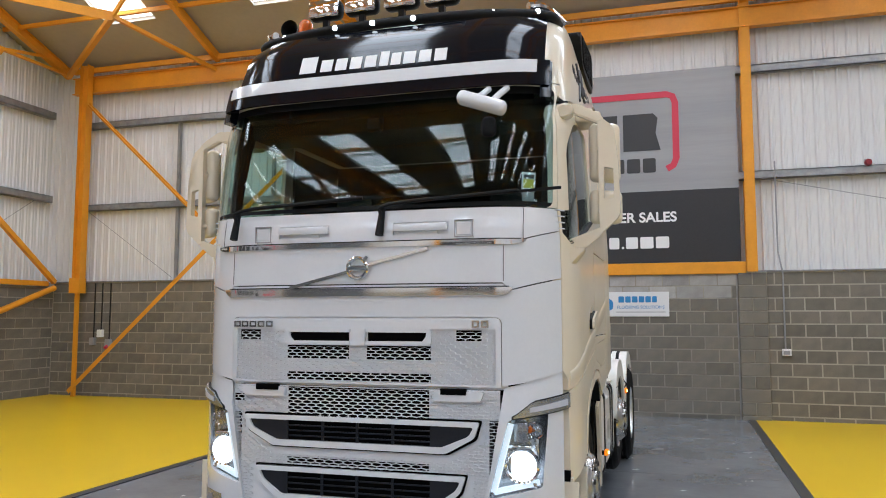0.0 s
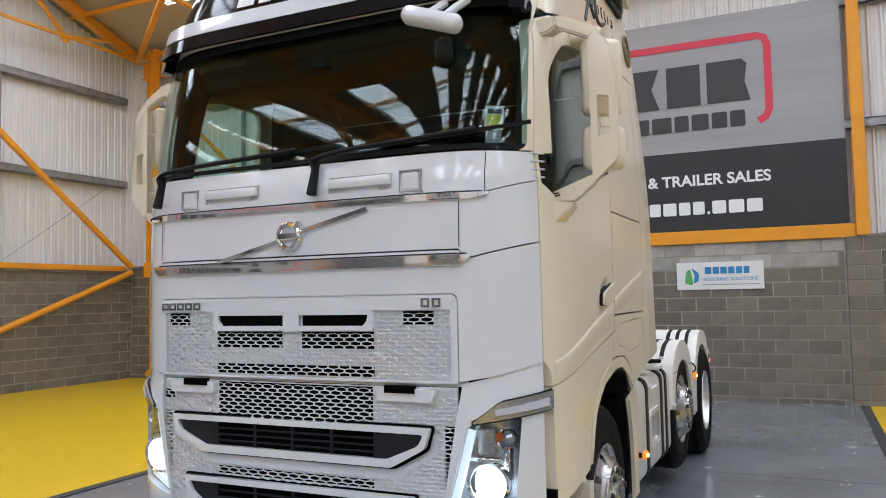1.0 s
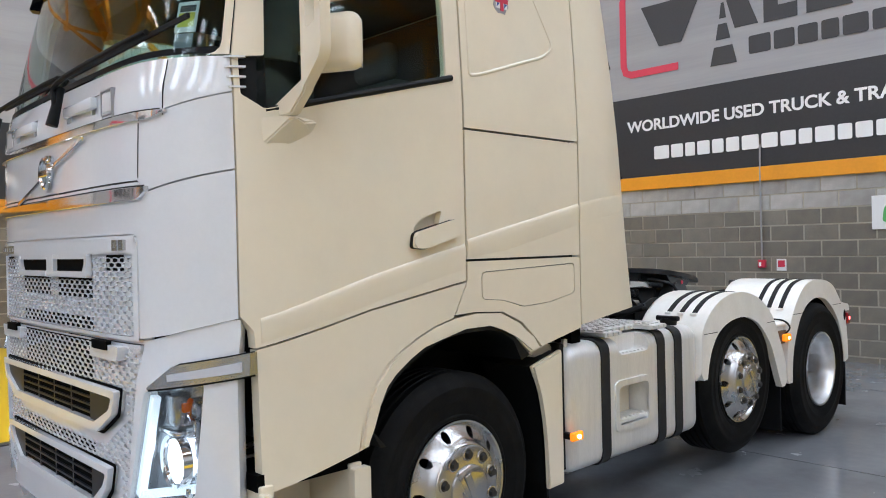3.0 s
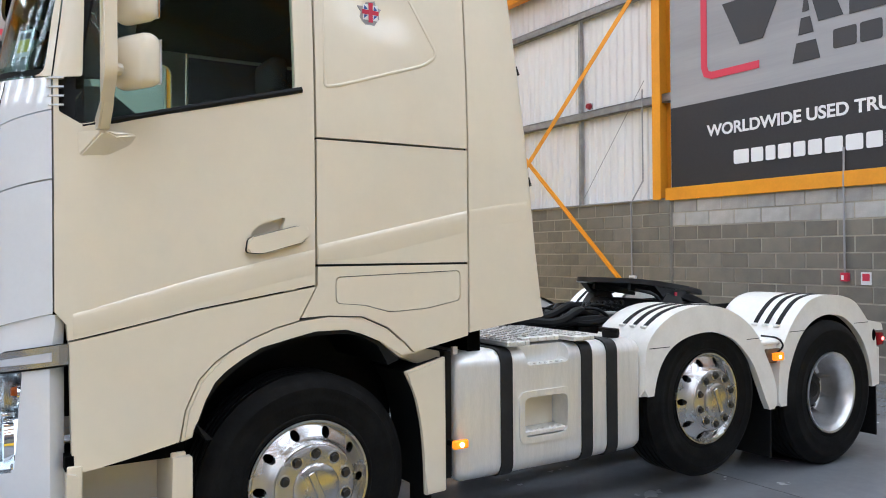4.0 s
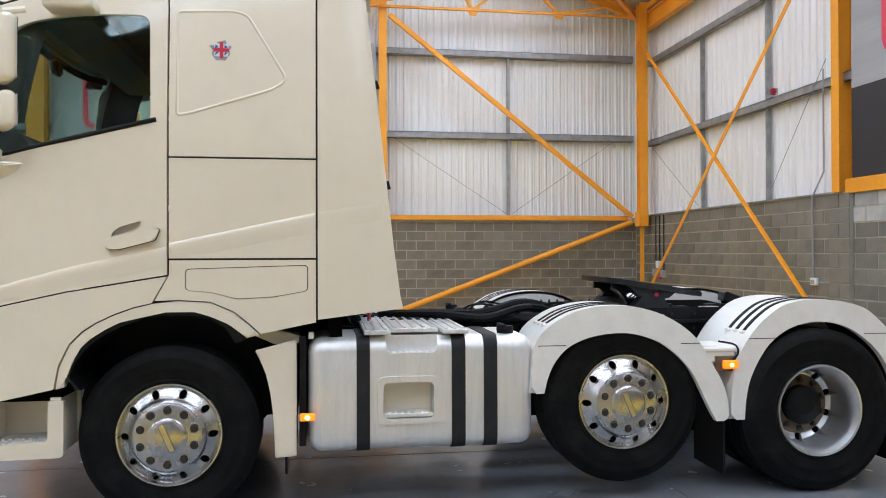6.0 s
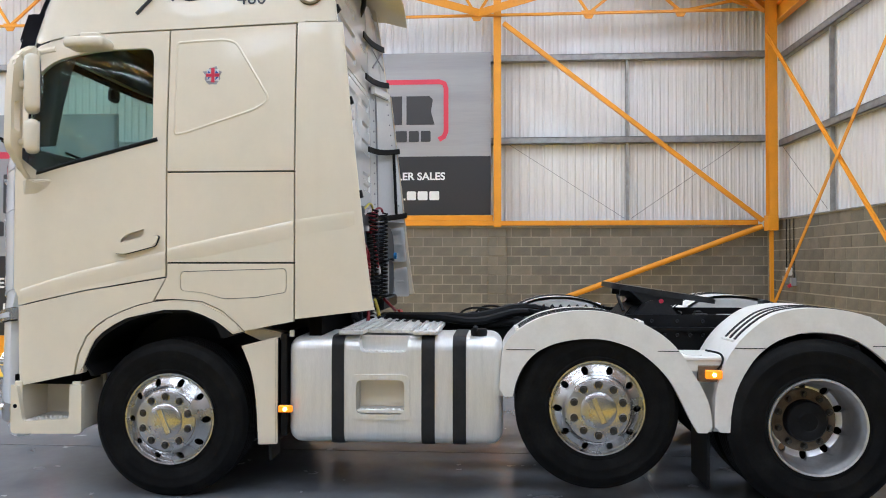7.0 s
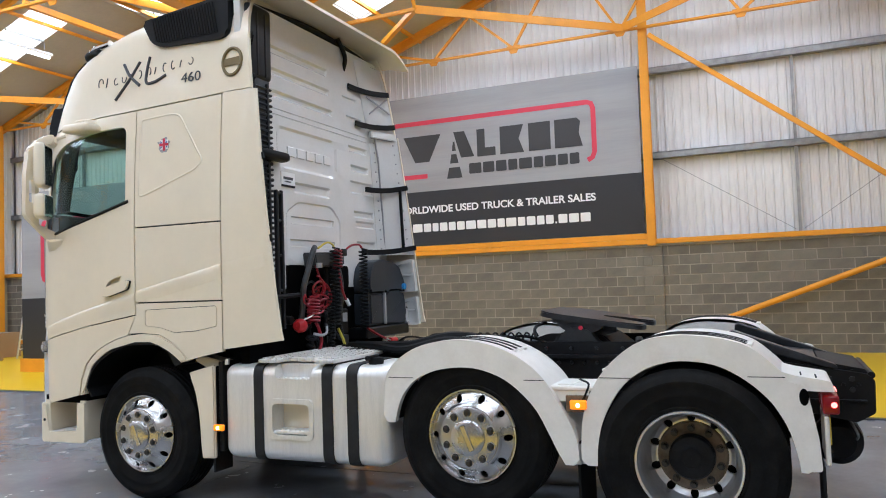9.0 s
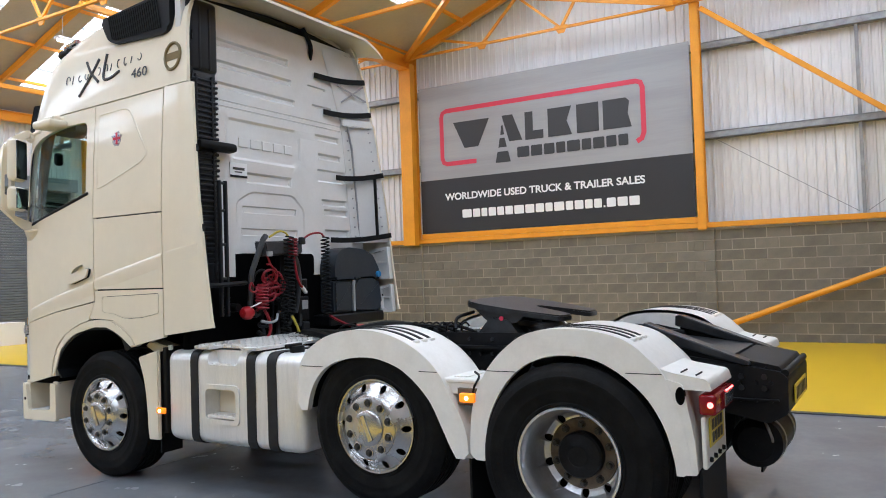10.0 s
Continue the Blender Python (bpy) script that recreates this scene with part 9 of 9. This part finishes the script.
    for k in range(4):
        part("carrier_bolt", C((xo - s * (0.08 + 0.1 * k), 10.535, 0.60), (xo - s * (0.08 + 0.1 * k), 10.55, 0.60), 0.014, 0.012, 8), SEAM, f2)
    mf = part("rear_mud_flap", B(xo - s * 0.60, xo - s * 0.03, 10.49, 10.505, 0.12, 0.55), SEAM, truck, "black rubber rear mud flap with white mark")
    for k in range(5):
        part("flap_mark", B(xo - s * (0.10 + 0.075 * k), xo - s * (0.155 + 0.075 * k), 10.505, 10.508, 0.20, 0.27), PAPER, mf)


# ---- far side of the hall ----
def box_thing(name, label, category, x0, x1, y0, y1, z0, z1, mat, group=""):
    root = empty(name, label, category, group, at=((x0 + x1) / 2, (y0 + y1) / 2, z0))
    part("carton", B(x0, x1, y0, y1, z0, z1, 0.006), mat, root)
    part("tape", B((x0 + x1) / 2 - 0.03, (x0 + x1) / 2 + 0.03, y0 - 0.002, y1 + 0.002, z1 - 0.002, z1 + 0.002), PAPER, root)
    part("lid_seam", B(x0 + 0.01, x1 - 0.01, (y0 + y1) / 2 - 0.003, (y0 + y1) / 2 + 0.003, z1 + 0.001, z1 + 0.003), SEAM, root)
    return root


sh = empty("roller_shutter", "grey steel roller shutter door in the far wall", "shutter", at=(-10.2, SOUTH + 0.05, 0))
for k in range(58):
    z = 0.08 * k
    part("slat", prism([(SOUTH + 0.03, z), (SOUTH + 0.055, z + 0.02), (SOUTH + 0.055, z + 0.06), (SOUTH + 0.03, z + 0.078)], "x", -12.0, -8.4), SHUTTER, sh)
part("shutter_box", B(-12.1, -8.3, SOUTH + 0.02, SOUTH + 0.45, 4.64, 5.05, 0.02), SHUTTER, sh)
for x in (-12.08, -8.36):
    part("guide_rail", B(x - 0.06, x + 0.06, SOUTH + 0.02, SOUTH + 0.14, 0, 4.64), GIRT, sh)
pallet = empty("pallet", "wooden pallet carrying cartons by the far wall", "pallet", at=(-9.6, -9.4, 0))
for k in range(5):
    part("pallet_board", B(-10.2, -9.0, -9.9 + 0.24 * k, -9.8 + 0.24 * k, 0.10, 0.125), CARD, pallet)
for x in (-10.2, -9.65, -9.1):
    part("pallet_block", B(x, x + 0.1, -9.9, -8.84, 0.0, 0.10), CARD, pallet)
box_thing("carton", "brown cardboard carton on a pallet", "box", -10.15, -9.05, -9.85, -8.9, 0.125, 0.72, CARD, "stacked cartons")
box_thing("carton", "white carton stacked on a brown one", "box", -10.0, -9.2, -9.75, -9.0, 0.724, 1.10, PAPER, "stacked cartons")
box_thing("carton", "white carton standing on the far floor", "box", -8.8, -8.0, -10.2, -9.5, 0.0, 0.62, PAPER, "stacked cartons")
box_thing("carton", "brown cardboard carton standing on the far floor", "box", -11.4, -10.6, -10.4, -9.7, 0.0, 0.7, CARD, "stacked cartons")
ld = empty("stepladder", "aluminium stepladder standing by the far wall", "ladder", at=(-10.9, -8.6, 0))
for dx, dy, nm in ((0, 0, "front_rail"), (0.45, 0, "front_rail"), (0.02, 0.8, "rear_rail"), (0.43, 0.8, "rear_rail")):
    bm = bmesh.new()
    bar(bm, (-11.1 + dx, -8.9 + dy, 0), (-11.1 + dx * 0.8 + 0.05, -8.5, 2.1), 0.04, 0.03)
    part(nm, bm, ALU, ld)
for k in range(1, 8):
    t = k / 8
    part("ladder_step", B(-11.1 + 0.05 * t, -10.65 - 0.04 * t, -8.93 + 0.4 * t, -8.85 + 0.4 * t, 2.1 * t - 0.01, 2.1 * t + 0.015), ALU, ld)
for i, (x, y) in enumerate(((-8.2, -11.0), (-7.9, -11.0))):
    bench = empty("work_trolley", "dark metal trolley with machine parts by the far wall", "trolley", at=(x, y, 0))
    part("trolley_top", B(x - 0.13, x + 0.13, y - 0.4, y + 0.4, 0.85, 0.90, 0.01), CHASSIS, bench)
    for a in (-0.10, 0.10):
        for b in (-0.35, 0.35):
            part("trolley_leg", B(x + a - 0.02, x + a + 0.02, y + b - 0.02, y + b + 0.02, 0, 0.85), CHASSIS, bench)
    part("machine_part", C((x, y - 0.2, 0.9), (x, y - 0.2, 1.25), 0.10, 0.06), STEEL, bench)
# strip lamp under the roof
for x, y in ((-7.5, -4.6), (-7.5, 4.6), (0.5, -4.6)):
    lt = empty("strip_lamp", "lit fluorescent strip lamp hanging under the roof", "lamp", "strip lamps", at=(x, y, 7.1))
    part("lamp_body", B(x - 0.75, x + 0.75, y - 0.10, y + 0.10, 7.10, 7.16, 0.01), PAPER, lt)
    part("lamp_tube", C((x - 0.72, y, 7.075), (x + 0.72, y, 7.075), 0.035), LEDGLOW, lt)
    for a in (-0.6, 0.6):
        part("lamp_chain", C((x + a, y, 7.15), (x + a, y, roof_z(y)), 0.006, seg=6), GIRT, lt)


# ---- block facing of the walls ----
BW_L, BW_H, JOINT = 0.4425, 0.2125, 0.015


def block_mesh(name, length, along, mat):
    bm = bmesh.new()
    l, h, d = length - JOINT, BW_H - JOINT, 0.022
    if along == "x":
        pts = ((0, 0), (l, 0), (l, h), (0, h))
        v = [bm.verts.new((a, 0.02, b)) for a, b in pts] + [bm.verts.new((a + (0.004 if a == 0 else -0.004), 0.0, b + (0.004 if b == 0 else -0.004))) for a, b in pts]
    else:
        pts = ((0, 0), (l, 0), (l, h), (0, h))
        v = [bm.verts.new((-0.02, a, b)) for a, b in pts] + [bm.verts.new((0.0, a + (0.004 if a == 0 else -0.004), b + (0.004 if b == 0 else -0.004))) for a, b in pts]
    bm.faces.new(v[4:])
    for i in range(4):
        bm.faces.new((v[i], v[(i + 1) % 4], v[4 + (i + 1) % 4], v[4 + i]))
    bmesh.ops.recalc_face_normals(bm, faces=bm.faces)
    me = bpy.data.meshes.new(name)
    bm.to_mesh(me)
    bm.free()
    me.materials.append(mat)
    return me


def lay(wall, along, a0, a1, face, top, near, light=None, piers=()):
    """Courses of blocks in stretcher bond. near(u, z): those laid singly; the rest joined."""
    meshes = {}
    rest = bmesh.new()
    rnd2 = random.Random(11)
    courses = int(top / BW_H)
    rem = top - courses * BW_H
    count = 0
    for j in range(-1, courses):
        z = rem + j * BW_H
        u = a0 - (BW_L / 2 if j % 2 else 0)
        while u < a1:
            spans = [(max(u, a0), min(u + BW_L, a1))]
            u += BW_L
            for p, w in piers:
                spans = [q for s0, e0 in spans for q in ((s0, min(e0, p - w)), (max(s0, p + w), e0))] if any(s0 < p + w and e0 > p - w for s0, e0 in spans) else spans
            for s, e in spans:
                if e - s < 0.04:
                    continue
                mid = (s + e) / 2
                length = round(e - s, 3)
                mat = LIGHTBLOCK if light and light(mid, z) else BLOCK
                key = (length, mat.name)
                if mat is LIGHTBLOCK or (near(mid, z) and count < 255):
                    if key not in meshes:
                        meshes[key] = block_mesh("block", length, along, mat)
                    o = new("block", meshes[key])
                    jit = rnd2.uniform(-0.002, 0.002)
                    o.location = (s, face + jit, z) if along == "x" else (face + jit, s, z)
                    o.parent = wall
                    count += 1
                elif mat is BLOCK:
                    me = block_mesh("temp", length, along, mat)
                    k = len(rest.verts)
                    rest.from_mesh(me)
                    rest.verts.ensure_lookup_table()
                    jit = rnd2.uniform(-0.002, 0.002)
                    off = Vector((s, face + jit, z) if along == "x" else (face + jit, s, z))
                    for v in rest.verts[k:]:
                        v.co += off
                    bpy.data.meshes.remove(me)
    if len(rest.verts):
        tagged(part("block_facing", rest, BLOCK, wall, smooth=0), kind="stuff")
    else:
        rest.free()


lay(wall_north, "x", WEST, 9.0, NORTH, SILL_N, lambda u, z: -12.9 < u < 2.6 and (u < -5.2 or u > -2.6 or z > 1.6), lambda u, z: -5.4 < u < 0.95 and z > 1.92, [(x, 0.22) for x in BAYS[1:]])
lay(wall_west, "y", SOUTH, NORTH, WEST, SILL_W, lambda u, z: 1.8 < u < 13.8, None, [(y, 0.20) for y in GABLE_POSTS])


def pier(wall, along, c, face, top, w, light=False):
    """A block pier, proud of the wall: whole blocks and halves in turn."""
    core = bmesh.new()
    if along == "x":
        box(core, c - w + 0.01, c + w - 0.01, face - 0.045, face + 0.03, 0, top - 0.004)
    else:
        box(core, face - 0.03, face + 0.045, c - w + 0.01, c + w - 0.01, 0, top - 0.004)
    part("pier_core", core, MORTAR, wall)
    n = int(top / BW_H)
    rem = top - n * BW_H
    for j in range(-1, n):
        z = rem + j * BW_H
        cuts = [(-w, w)] if j % 2 else [(-w, 0), (0, w)]
        for a, b in cuts:
            bm = bmesh.new()
            if along == "x":
                box(bm, c + a, c + b - JOINT, face - 0.055, face + 0.02, z, z + BW_H - JOINT, 0.004)
            else:
                box(bm, face - 0.02, face + 0.055, c + a, c + b - JOINT, z, z + BW_H - JOINT, 0.004)
            part("block", bm, BLOCK, wall, smooth=0)


for x in BAYS[1:4]:
    pier(wall_north, "x", x, NORTH, SILL_N, 0.225)
for y in GABLE_POSTS:
    pier(wall_west, "y", y, WEST, SILL_W, 0.21)
# sealed joint where the wall meets the pier
part("movement_joint", B(1.004, 1.028, NORTH - 0.003, NORTH + 0.006, 0.0, SILL_N - 0.01), GIRT, wall_north, "grey sealed movement joint")
# newer, paler pointing in the bay beyond the pier
part("mortar_bed", B(1.49, 8.0, NORTH + 0.0035, NORTH + 0.0065, 0.0, SILL_N - 0.004), PALEMORTAR, wall_north, "pale yellowish mortar between the blocks")
